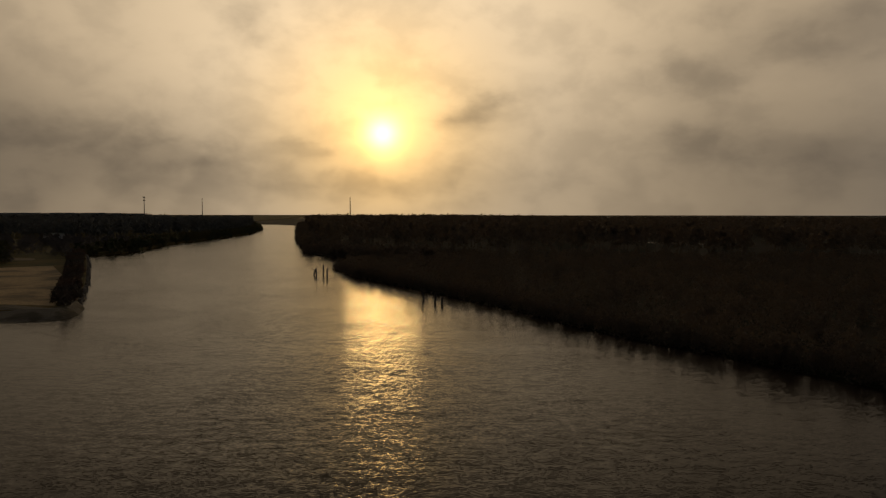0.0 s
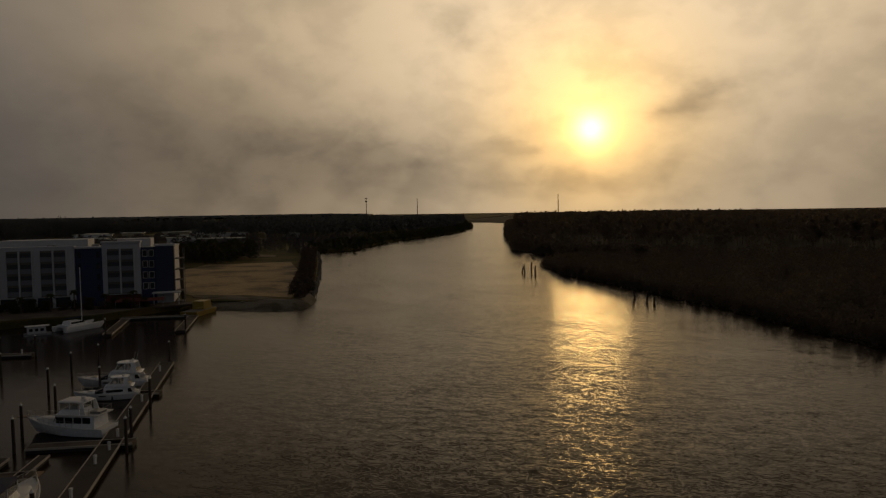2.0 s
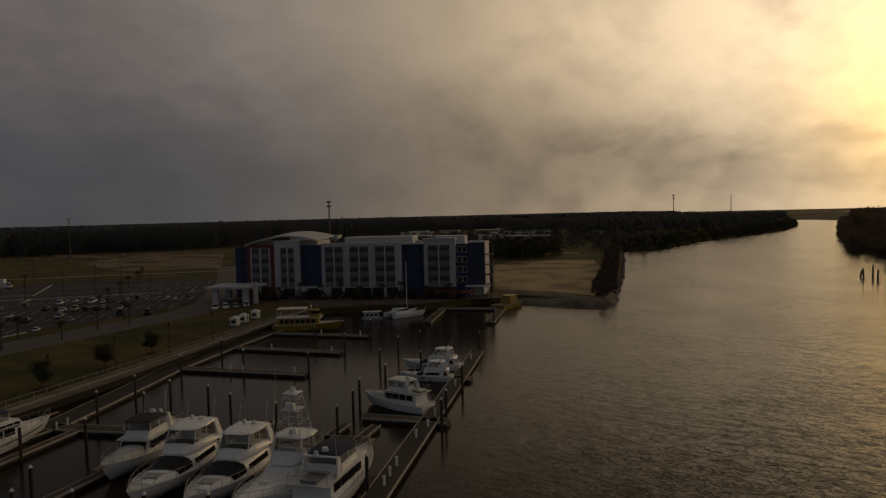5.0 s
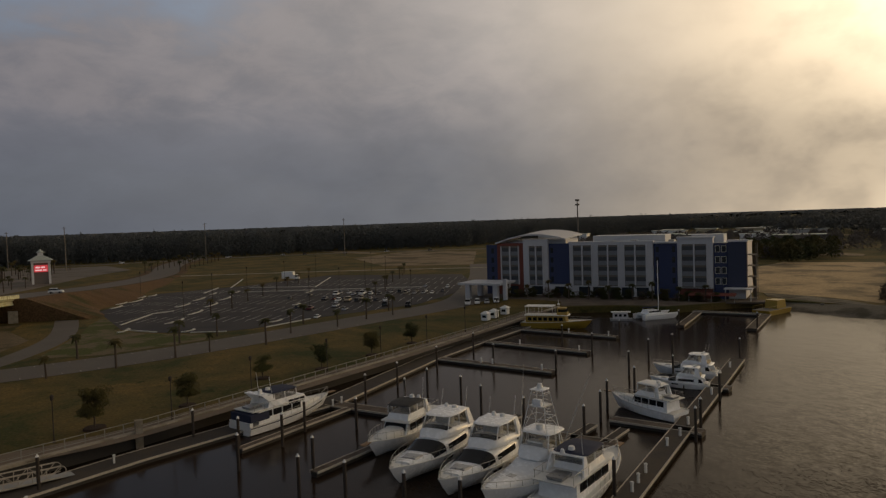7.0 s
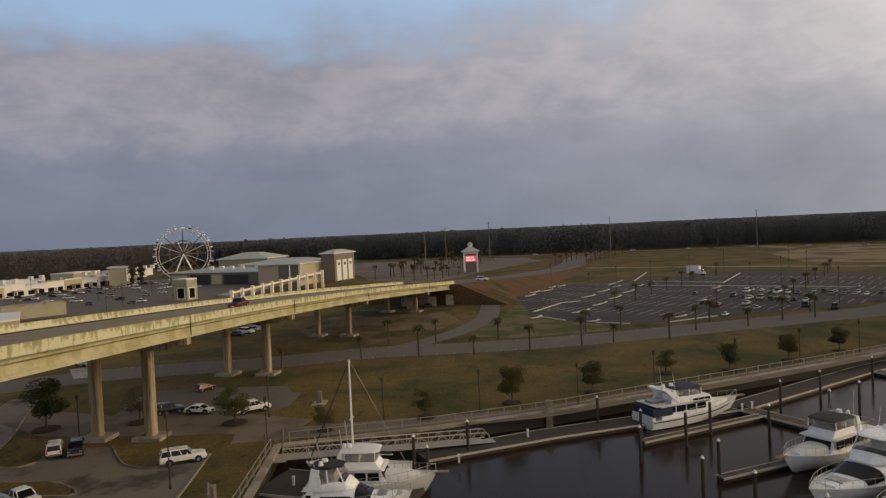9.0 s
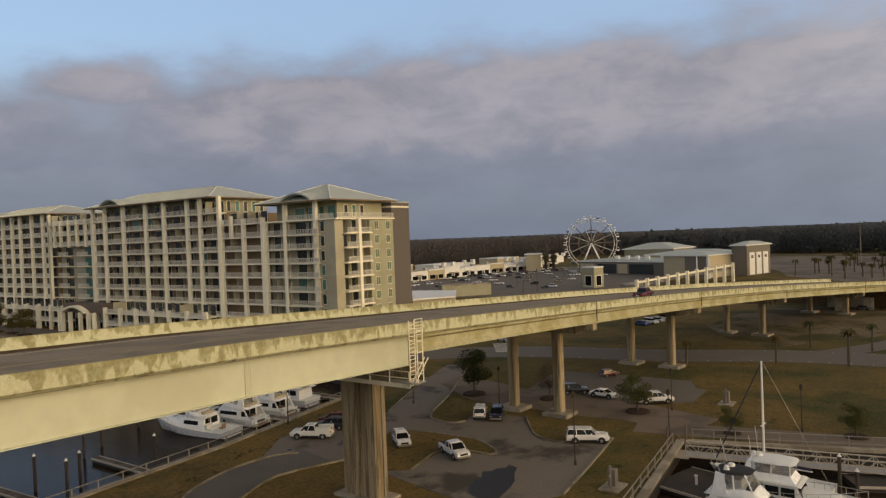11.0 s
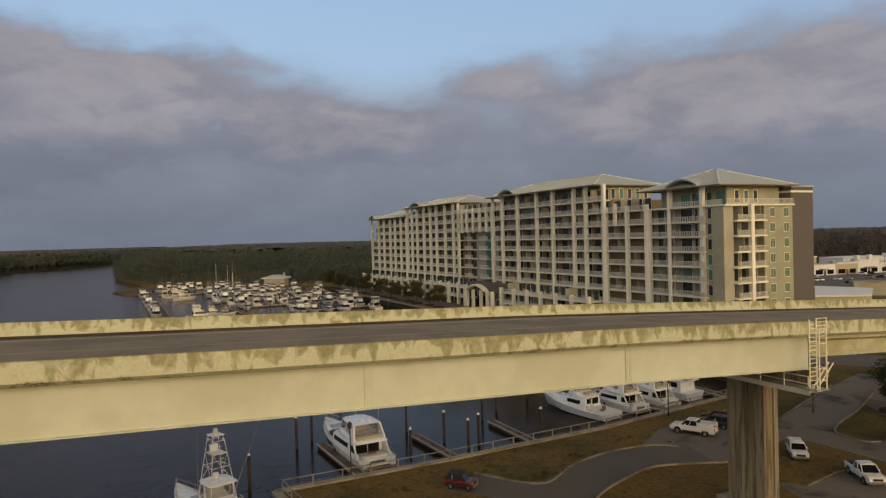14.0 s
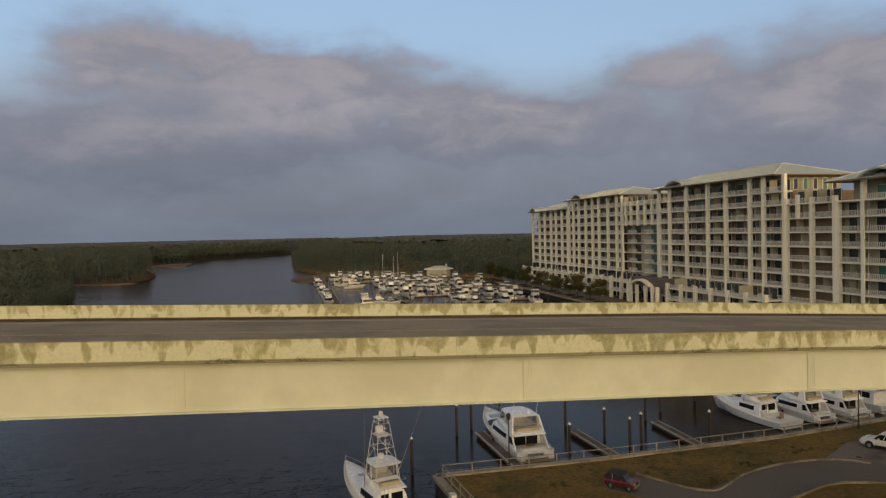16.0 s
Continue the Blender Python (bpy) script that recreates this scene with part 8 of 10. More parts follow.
    if tower:
        hx = c0 + 2.2
        foot = w * 0.40
        tower_part = part("tuna_tower", Geo().tube([(hx - 1.5, foot, 3.4), (hx - 0.6, 0.62, 9.6), (hx + 0.6, 0.62, 9.6), (hx + 1.5, foot, 3.4)], 0.035, 6), M["white"], r, "white pipe tuna tower")
        low = [(hx - 1.5, foot), (hx + 1.5, foot), (hx + 1.5, -foot), (hx - 1.5, -foot)]
        high = [(hx - 0.6, 0.62), (hx + 0.6, 0.62), (hx + 0.6, -0.62), (hx - 0.6, -0.62)]
        for (ax, ay), (bx, by) in zip(low, high):
            part("tower_leg", Geo().cyl((ax, ay, 3.4), (bx, by, 9.6), 0.036, 0.032, 6), M["white"], tower_part)
        for z in (5.6, 7.0, 8.2, 9.4):
            t = (z - 3.4) / 6.2
            q = [(a[0] + (b[0] - a[0]) * t, a[1] + (b[1] - a[1]) * t, z) for a, b in zip(low, high)]
            part("tower_ring", Geo().tube(q + [q[0]], 0.026, 5), M["white"], tower_part)
        for i in range(4):
            a, b = low[i], low[(i + 1) % 4]
            c, d = high[i], high[(i + 1) % 4]
            part("tower_brace", Geo().cyl((a[0] + (c[0] - a[0]) * 0.36, a[1] + (c[1] - a[1]) * 0.36, 5.6), (b[0] + (d[0] - b[0]) * 0.78, b[1] + (d[1] - b[1]) * 0.78, 8.2), 0.02, 0.02, 5), M["white"], tower_part)
        for i in range(10):
            part("rung", Geo().cyl((hx - 1.75 + i * 0.1, -0.28, 5.7 + i * 0.36), (hx - 1.75 + i * 0.1, 0.28, 5.7 + i * 0.36), 0.03, 0.03, 5), M["white"], tower_part)
        part("tower_platform", bezel(Geo().box(hx - 0.75, -0.72, 8.2, hx + 0.75, 0.72, 8.28).mesh("tower_platform", M["white"]), 0.03), None, r)
        part("control_box", bezel(Geo().box(hx + 0.3, -0.42, 8.28, hx + 0.7, 0.42, 8.95).mesh("control_box", M["gelcoat"]), 0.05), None, r)
        part("tower_top", bezel(Geo().house(hx - 0.7, hx + 0.75, 9.9, 9.99, 1.4, 1.2, 0.2, 0.1).mesh("tower_top", M["gelcoat"]), 0.04), None, r)
        part("top_post", Geo().cyl((hx - 0.55, 0.55, 9.4), (hx - 0.55, 0.55, 9.95), 0.04).cyl((hx - 0.55, -0.55, 9.4), (hx - 0.55, -0.55, 9.95), 0.04).cyl((hx + 0.55, 0.55, 9.4), (hx + 0.55, 0.55, 9.95), 0.04).cyl((hx + 0.55, -0.55, 9.4), (hx + 0.55, -0.55, 9.95), 0.04), M["white"], r)
        part("top_dome", Geo().cyl((hx, 0, 10.02), (hx, 0, 10.5), 0.3, 0.2, 12), M["white"], r)
    for s in (1, -1):
        part("outrigger", Geo().cyl((c0 + 2.8, s * w * 0.5, 3.0), (c0 - 1.0, s * (w * 0.5 + 1.6), 11.5), 0.045, 0.015, 6), M["steel"], r)
    return r


def trawler(x, y, dx, dy, L=12.5, B=4.2, canvas="white", hull="gelcoat", stripe=None, label="white trawler yacht with a covered bridge", group="trawlers and cruisers", mast=True):
    r = thing("trawler_yacht", label, "motor boat", group, m=at_heading(x, y, 0, dx, dy) @ LOWER)
    sh = boat_hull(r, L, B, 1.25, 2.3, hull, stripe)
    bow_rail(r, sh, 0.35, 0.85)
    part("pulpit", Geo().box(L - 0.2, -0.28, 2.2, L + 1.1, 0.28, 2.32), M["teak"], r)
    w = B * 0.78
    part("cabin", Geo().house(L * 0.10, L * 0.62, 1.2, 3.0, w, w * 0.95, 0.7, 0.1, 0.15), M["gelcoat"], r)
    for k in range(4):
        for s in (1, -1):
            a = L * (0.15 + 0.105 * k)
            part("cabin_window", bezel(Geo().box(a, s * w * 0.487 - 0.03, 1.95, a + L * 0.09, s * w * 0.487 + 0.03, 2.78).mesh("cabin_window", M["tint"]), 0.02), None, r)
    part("windscreen", Geo().hexa([(L * 0.60, -w * 0.4, 2.05), (L * 0.605, -w * 0.4, 2.05), (L * 0.605, w * 0.4, 2.05), (L * 0.60, w * 0.4, 2.05)], [(L * 0.575, -w * 0.38, 2.8), (L * 0.58, -w * 0.38, 2.8), (L * 0.58, w * 0.38, 2.8), (L * 0.575, w * 0.38, 2.8)]), M["tint"], r)
    part("fore_cabin", Shell([(L * 0.57, w * 0.40, 1.4, 2.5), (L * 0.68, w * 0.36, 1.55, 2.45), (L * 0.80, w * 0.26, 1.75, 2.38), (L * 0.86, w * 0.14, 1.9, 2.2)]).body(8), M["deck_white"], r, smooth=True)
    part("boat_deck", Geo().house(L * 0.04, L * 0.60, 3.0, 3.12, w * 1.06, w * 1.06, 0.3, 0), M["deck_white"], r)
    part("bridge_coaming", Geo().house(L * 0.28, L * 0.56, 3.1, 3.85, w * 0.9, w * 0.84, 0.5, 0.1, 0.15), M["gelcoat"], r)
    part("bridge_top", Shell([(L * 0.26, w * 0.36, 4.84, 4.88), (L * 0.285, w * 0.46, 4.80, 4.98), (L * 0.42, w * 0.47, 4.82, 5.08), (L * 0.53, w * 0.43, 4.80, 4.98), (L * 0.555, w * 0.32, 4.82, 4.86)]).body(10), M[canvas], r, smooth=True)
    part("bridge_enclosure", Geo().house(L * 0.28, L * 0.53, 3.85, 4.85, w * 0.84, w * 0.82, 0.15, 0.05, 0.1), M["clear_vinyl"], r)
    for q in (0.285, 0.40, 0.525):
        for s in (1, -1):
            part("bridge_post", Geo().beam((L * q, s * w * 0.42, 3.8), (L * q, s * w * 0.41, 4.9), 0.07), M["gelcoat"], r)
    part("helm_seat", bezel(Geo().box(L * 0.33, -0.8, 3.1, L * 0.33 + 0.7, 0.8, 4.3).mesh("helm_seat", M["deck_white"]), 0.08), None, r)
    for s in (1, -1):
        part("mast_arch", Geo().hexa([(L * 0.20, s * w * 0.5, 3.1), (L * 0.27, s * w * 0.5, 3.1), (L * 0.27, s * w * 0.46, 3.1), (L * 0.20, s * w * 0.46, 3.1)], [(L * 0.235, s * w * 0.44, 4.75), (L * 0.265, s * w * 0.44, 4.75), (L * 0.265, s * w * 0.40, 4.75), (L * 0.235, s * w * 0.40, 4.75)]), M["gelcoat"], r)
    part("arch_bar", Geo().beam((L * 0.25, -w * 0.44, 4.75), (L * 0.25, w * 0.44, 4.75), 0.3, 0.12), M["gelcoat"], r)
    part("satellite_dome", Geo().cyl((L * 0.25, 0.5, 4.8), (L * 0.25, 0.5, 5.25), 0.24, 0.14, 12), M["white"], r, smooth=True)
    if stripe:
        part("pilothouse", Geo().house(L * 0.40, L * 0.68, 2.3, 3.62, w * 0.96, w * 0.86, 0.9, 0.1, 0.12), M["gelcoat"], r, "raised white pilothouse")
        for q in range(3):
            for s in (1, -1):
                a = L * (0.43 + 0.062 * q)
                part("pilothouse_window", bezel(Geo().box(a, s * w * 0.462 - 0.035, 2.8, a + L * 0.052, s * w * 0.462 + 0.035, 3.38).mesh("pilothouse_window", M["tint"]), 0.02), None, r)
        part("pilothouse_screen", Geo().hexa([(L * 0.655, -w * 0.36, 2.85), (L * 0.662, -w * 0.36, 2.85), (L * 0.662, w * 0.36, 2.85), (L * 0.655, w * 0.36, 2.85)], [(L * 0.628, -w * 0.34, 3.42), (L * 0.635, -w * 0.34, 3.42), (L * 0.635, w * 0.34, 3.42), (L * 0.628, w * 0.34, 3.42)]), M["tint"], r)
        for s in (1, -1):
            part("sloped_arch", Geo().hexa([(L * 0.27, s * w * 0.52, 3.1), (L * 0.36, s * w * 0.52, 3.1), (L * 0.36, s * w * 0.46, 3.1), (L * 0.27, s * w * 0.46, 3.1)], [(L * 0.15, s * w * 0.48, 4.9), (L * 0.20, s * w * 0.48, 4.9), (L * 0.20, s * w * 0.43, 4.9), (L * 0.15, s * w * 0.43, 4.9)]), M["gelcoat"], r, "white swept-back arch")
        part("arch_wing", bezel(Geo().box(L * 0.145, -w * 0.48, 4.86, L * 0.205, w * 0.48, 5.0).mesh("arch_wing", M["gelcoat"]), 0.04), None, r)
        part("arch_dome", Geo().cyl((L * 0.175, -0.7, 5.0), (L * 0.175, -0.7, 5.5), 0.28, 0.16, 12), M["white"], r, smooth=True)
        part("canvas_skirt", Geo().house(L * 0.01, L * 0.20, 1.75, 2.75, w * 1.10, w * 1.08, 0, 0), M[stripe], r, "navy canvas round the aft deck")
        part("stern_cloth", Geo().house(-0.05, L * 0.03, 0.5, 1.75, w * 1.06, w * 1.1, 0, 0), M["white"], r, "white pleated stern cloth")
    g = Geo()
    for a in (0.06, 0.16, 0.26):
        for s in (1, -1):
            g.cyl((L * a, s * w * 0.5, 3.1), (L * a, s * w * 0.5, 3.95), 0.025, 0.025, 5)
    for s in (1, -1):
        g.tube([(L * 0.05, s * w * 0.5, 3.95), (L * 0.28, s * w * 0.5, 3.95)], 0.025)
    g.tube([(L * 0.05, -w * 0.5, 3.95), (L * 0.05, w * 0.5, 3.95)], 0.025)
    part("deck_rail", g, M["steel"], r)
    part("radar_dome", Geo().cyl((L * 0.30, 0, 5.05), (L * 0.30, 0, 5.4), 0.3, 0.25, 12), M["white"], r)
    part("dinghy", Geo().house(L * 0.07, L * 0.2, 3.15, 3.5, 1.3, 1.5, 0.1, -0.1), M["rim"], r, "grey dinghy on the boat deck")
    if mast:
        part("aerial", Geo().cyl((L * 0.27, w * 0.35, 4.9), (L * 0.25, w * 0.35, 7.6), 0.02).cyl((L * 0.27, -w * 0.35, 4.9), (L * 0.25, -w * 0.35, 7.2), 0.02), M["white"], r)
    part("cockpit_sole", Geo().box(0.1, -B * 0.38, 0.95, L * 0.1, B * 0.38, 1.05), M["teak"], r)
    return r


def berth(bx, by, L, back):
    """Stern from a bow place and the way back from it."""
    return bx + back[0] * L, by + back[1] * L, -back[0], -back[1]


yacht(*berth(-57.1, 25.8, 15.8, (-0.55, 0.835)), L=15.8, B=4.7, label="white flybridge motor yacht with cream canvas bridge cover")
yacht(*berth(-52.2, 28.1, 15.2, (-0.507, 0.862)), L=15.2, B=4.6, label="white sleek motor yacht with an open hardtop")
sportfisher(*berth(-47.3, 29.3, 16.2, (-0.404, 0.915)), L=16.2, B=5.2)
trawler(-44.7, 34.0, -0.42, 0.908, L=14, B=4.5, canvas="navy", label="white pilothouse boat with a navy canvas top")
trawler(*berth(-65.4, 27.3, 13.2, (-0.562, 0.827)), L=13.2, B=4.2, canvas="black_canvas", label="white cruiser with a black canvas bridge top")
def smaller(boat, k, wide=1.0, tall=1.0):
    boat.matrix_basis = boat.matrix_basis @ Matrix.Diagonal((k, k * wide, k * tall, 1))


smaller(trawler(-57.4, 62.9, -0.987, -0.16, L=10.4, B=3.7, label="white trawler yacht with a flat hardtop"), 0.95, 0.95, 0.95)
smaller(yacht(-69.2, 83.6, -0.88, -0.47, L=12.5, B=4.2, label="white express cruiser beside the outer dock"), 0.76)
smaller(yacht(-65.6, 77.4, -0.82, -0.57, L=12, B=4.0, label="small white express cruiser beside the outer dock"), 0.66)
trawler(-82.6, 18.6, -0.40, 0.917, L=14, B=4.4, canvas="navy", stripe="navy", label="white cockpit motor yacht with navy canvas and stripe")
# boats beneath the gangway
trawler(-64.6, -15.8, 0.05, 1.0, L=11.5, B=3.8, canvas="white", hull="deck_white", label="white trawler with a cream hull and a raised pilothouse")
yacht(-59.8, -16.2, 0.05, 1.0, L=10, B=3.5, canvas="black_canvas", hardtop=False, label="white cruiser with a black canvas cockpit cover")


def sail_mast(x, y, h, heading=(-0.43, 0.9), label="white sailing boat with a bare mast"):
    r = thing("sailing_boat", label, "sailing boat", "sailing boats", m=at_heading(x, y, 0, *heading))
    sh = boat_hull(r, 10.5, 3.2, 0.95, 1.4)
    bow_rail(r, sh, 0.4, 0.6)
    part("coach_roof", Geo().house(3.0, 7.2, 1.0, 1.6, 1.9, 1.6, 0.5, 0.1, 0.3), M["gelcoat"], r)
    part("mast", Geo().cyl((5.6, 0, 1.0), (5.6, 0, h), 0.12, 0.09, 8), M["white"], r)
    part("spreader", Geo().beam((5.6, -0.7, h * 0.5), (5.6, 0.7, h * 0.5), 0.08), M["white"], r)
    part("boom", Geo().cyl((5.5, 0, 2.2), (1.6, 0, 2.2), 0.08, 0.07, 8), M["white"], r)
    part("sail_cover", Geo().cyl((5.4, 0, 2.42), (1.7, 0, 2.36), 0.2, 0.13, 8), M["navy"], r)
    part("forestay", Geo().cyl((10.2, 0, 1.4), (5.65, 0, h * 0.98), 0.06, 0.05, 5), M["navy"], r, "furled dark headsail")
    part("backstay", Geo().cyl((0.1, 0, 1.0), (5.55, 0, h), 0.012, 0.012, 4), M["steel"], r)
    return r


sail_mast(-68.5, -7.3, 11.6, heading=(-0.1, -1.0))


def catamaran(x, y, dx, dy):
    r = thing("catamaran", "white sailing catamaran with a tall mast before the hotel", "catamaran", m=at_heading(x, y, 0, dx, dy))
    for s in (2.3, -2.3):
        rings, sheer = hull_rings(11, 1.5, 1.2, 1.6)
        h = part("hull", Geo().loft(rings, closed=False), M["gelcoat"], r, smooth=True, m=pose(0, s, 0))
        part("deck", Geo().loft([[(a, -b + 0.02, z - 0.03), (a, b - 0.02, z - 0.03)] for a, b, z in sheer], caps=False, closed=False), M["deck_white"], h)
    part("bridge_deck", Geo().house(0.8, 7.2, 0.9, 1.5, 4.4, 4.4, 0.5, 0), M["gelcoat"], r)
    part("saloon", Geo().house(1.8, 6.4, 1.5, 2.4, 3.6, 2.8, 1.4, 0.2, 0.3), M["gelcoat"], r)
    windows_band(r, 2.1, 6.0, 1.8, 2.2, 3.45, 3.1, 0.7, 0.1, 0.3)
    part("mast", Geo().cyl((6.0, 0, 1.5), (6.0, 0, 15.5), 0.13, 0.09, 8), M["white"], r)
    part("boom", Geo().cyl((5.9, 0, 3.0), (1.2, 0, 3.1), 0.16, 0.12, 8), M["navy"], r)
    return r


smaller(catamaran(-118.6, 117.0, 0.22, 0.976), 0.85)


def ferry():
    r = thing("excursion_boat", "yellow excursion boat with a white upper deck roof", "passenger boat", m=at_heading(-126.4, 90.2, 0, 0.74, 0.67) @ Matrix.Scale(0.86, 4))
    sh = boat_hull(r, 17.5, 4.8, 1.6, 2.2, "yellow_hull")
    bow_rail(r, sh, 0.6, 0.7)
    part("main_cabin", Geo().house(1.2, 11.5, 1.5, 3.3, 4.0, 3.9, 0.6, 0.1, 0.2), M["yellow_hull"], r)
    for k in range(7):
        for s in (1, -1):
            part("cabin_window", Geo().box(1.8 + k * 1.3, s * 1.985 - 0.03, 2.1, 2.7 + k * 1.3, s * 1.985 + 0.03, 2.9), M["tint"], r)
    part("upper_deck", Geo().house(0.8, 12.0, 3.3, 3.45, 4.2, 4.2, 0.4, 0), M["deck_white"], r)
    part("wheelhouse", Geo().house(9.0, 11.6, 3.45, 5.2, 2.8, 2.5, 0.5, 0), M["yellow_hull"], r)
    windows_band(r, 9.3, 11.4, 4.2, 4.9, 2.7, 2.55, 0.25, 0, 0)
    part("sun_roof", bezel(Geo().box(1.0, -2.1, 5.5, 8.2, 2.1, 5.65).mesh("sun_roof", M["white"]), 0.04), None, r, "flat white sun roof")
    for a in (1.2, 4.6, 8.0):
        for s in (1, -1):
            part("roof_post", Geo().cyl((a, 2.0 * s, 3.4), (a, 2.0 * s, 5.5), 0.05), M["white"], r)
    part("radar_mast", Geo().cyl((9.4, 0, 5.2), (9.2, 0, 7.2), 0.08, 0.04).cyl((9.3, 0, 5.9), (9.3, 0, 6.2), 0.35, 0.3, 10), M["white"], r)


ferry()


def houseboat():
    r = thing("houseboat", "small pale blue houseboat moored at the quay", "houseboat", m=at_heading(-122.2, 111.6, 0, 0.66, 0.75) @ Matrix.Scale(0.62, 4))
    part("pontoon", Geo().box(0, -1.7, -0.4, 8, 1.7, 0.6), M["rim"], r)
    part("cabin", Geo().house(1.0, 6.6, 0.6, 2.9, 3.0, 2.8, 0.3, 0), M["hotel_white"], r)
    for k in range(3):
        part("window", Geo().box(1.6 + k * 1.6, -1.50, 1.4, 2.6 + k * 1.6, -1.42, 2.3), M["tint"], r)
    part("roof", bezel(Geo().box(0.4, -1.7, 2.9, 7.4, 1.7, 3.05).mesh("roof", M["white"]), 0.03), None, r)


houseboat()

# apartment side
smaller(yacht(-24.7, -69.8, 0.05, -1, L=17.5, B=4.9, label="large white motor yacht moored stern to the lawn", group="yachts by the lawn"), 0.93, 0.98)
smaller(sportfisher(-9.0, -54.6, 0.3, -0.954, L=16.5, B=5.0, label="white sportfishing boat with a pipe tuna tower", group="sport boats"), 0.84, 0.92, 1.18)
smaller(sportfisher(-57.6, -72.6, 0.2, -0.98, L=14.5, B=4.8, tower=False, label="white convertible sport boat moored stern to", group="sport boats"), 0.88)
for k, (x, c) in enumerate(((-63.0, "white"), (-68.2, "white"))):
    smaller(yacht(x, -73.6, 0.15, -1, L=12.5 - k, B=4.4, label="white cruiser with canvas bridge moored stern to", group="yachts by the lawn", hardtop=k == 1, canvas="beige"), 0.9, 0.95)
trawler(-74.0, -75.0, 0.15, -1, L=12, B=4.1, canvas="white")


def small_boat(k):
    """Boats of the crowded basin, built once for each kind."""
    kinds = [(7.6, 2.8, 0.9, 2.4), (9.4, 3.2, 1.0, 3.0), (11, 3.5, 1.1, 3.4), (6.4, 2.4, 0.8, 2.1)]
    L, B, fs, ht = kinds[k % 4]
    r = thing("moored_boat", ("white cabin cruiser with a taupe top in the crowded basin", "white flybridge cruiser in the crowded basin", "large white cruiser with a navy top in the crowded basin", "small white sport boat with navy canvas in the crowded basin")[k % 4], "boat", "boats moored in the basin")
    rings, sheer = hull_rings(L, B, fs, fs * 1.75, 9)
    part("hull", Geo().loft(rings, closed=False), M["dull_white"], r, smooth=True)
    part("deck", Geo().loft([[(a, -b + 0.05, z - 0.08), (a, b - 0.05, z - 0.08)] for a, b, z in sheer], caps=False, closed=False), M["dull_white"], r)
    w = B * 0.76
    part("cabin", Geo().house(L * 0.25, L * 0.70, fs - 0.1, fs + ht * 0.5, w, w * 0.85, L * 0.12, 0.1, 0.25), M["dull_white"], r)
    windows_band(r, L * 0.28, L * 0.66, fs + ht * 0.16, fs + ht * 0.42, w * 0.95, w * 0.88, L * 0.06, 0.1, 0.25)
    if k % 4 != 3:
        part("flybridge", Geo().house(L * 0.22, L * 0.52, fs + ht * 0.5, fs + ht * 0.78, w * 0.9, w * 0.8, L * 0.05, 0, 0.15), M["dull_white"], r)
    part("top", bezel(Geo().house(L * 0.2, L * 0.48, fs + ht * 1.08, fs + ht * 1.13, w * 0.9, w * 0.85, 0.2, 0.1).mesh("top", M[("taupe", "dull_white", "black_canvas", "navy")[k % 4]]), 0.03), None, r)
    lo, hi = fs + ht * 0.5, fs + ht * 1.1
    g = Geo().tube([(L * 0.24, -w * 0.4, lo), (L * 0.24, -w * 0.4, hi), (L * 0.24, w * 0.4, hi), (L * 0.24, w * 0.4, lo), (L * 0.44, w * 0.4, lo), (L * 0.44, w * 0.4, hi), (L * 0.44, -w * 0.4, hi), (L * 0.44, -w * 0.4, lo)], 0.04, 5)
    part("top_post", g, M["steel"], r)
    part("cockpit", Geo().box(L * 0.03, -B * 0.36, fs - 0.1, L * 0.22, B * 0.36, fs + 0.03), M[("brown", "taupe", "brown", "navy")[k % 4]], r, "dark open cockpit")
    part("side_glass", Geo().house(L * 0.24, L * 0.50, fs + ht * 0.80, fs + ht * 1.06, w * 0.86, w * 0.8, 0.3, 0, 0.1), M["clear_vinyl"], r)
    part("bridge_opening", Geo().house(L * 0.21, L * 0.30, fs + ht * 0.16, fs + ht * 0.46, w * 0.7, w * 0.66, 0, 0), M["tint"], r, "dark saloon doorway")
    part("aerial", Geo().cyl((L * 0.3, w * 0.35, fs + ht * 1.1), (L * 0.24, w * 0.4, fs + ht * 1.1 + 3.4), 0.03, 0.02, 4), M["steel"], r)
    return r


KINDS = [small_boat(k) for k in range(4)]
rng = random.Random(77)
used = [False] * 4


def moor(k, m):
    """Puts the first boat of a kind in place, and copies of it after that."""
    if used[k]:
        copy_thing(KINDS[k], m)
    else:
        KINDS[k].matrix_basis = m
        used[k] = True


for y, x0, x1 in BASIN:
    n = int((x0 - x1) / 4.9)
    for i in range(n):
        x = x0 - 2.2 - i * 4.9
        for sd in (1, -1):
            if x > -40 and y > -345 or rng.random() < 0.22:
                continue
            k = rng.choice((0, 1, 1, 2, 3))
            ln = (7.6, 9.4, 11, 6.4)[k]
            lean = rng.uniform(-0.05, 0.05)
            if rng.random() < 0.6:
                moor(k, at_heading(x + rng.uniform(-0.3, 0.3), y + sd * 1.5, 0, lean, sd))
            else:
                moor(k, at_heading(x + rng.uniform(-0.3, 0.3), y + sd * (ln + 1.8), 0, lean, -sd))
for y, k in ((-252, 2), (-266, 1), (-279, 0), (-296, 2), (-318, 1), (-344, 2), (-362, 0)):
    moor(k, at_heading(-13.4, y, 0, 0.02, 1))
for x, y, k in ((-21.5, -238, 1), (-27, -240, 0), (-31, -239, 3), (-22, -334, 2), (-24, -318, 1)):
    moor(k, at_heading(x, y, 0, -1, 0.06))
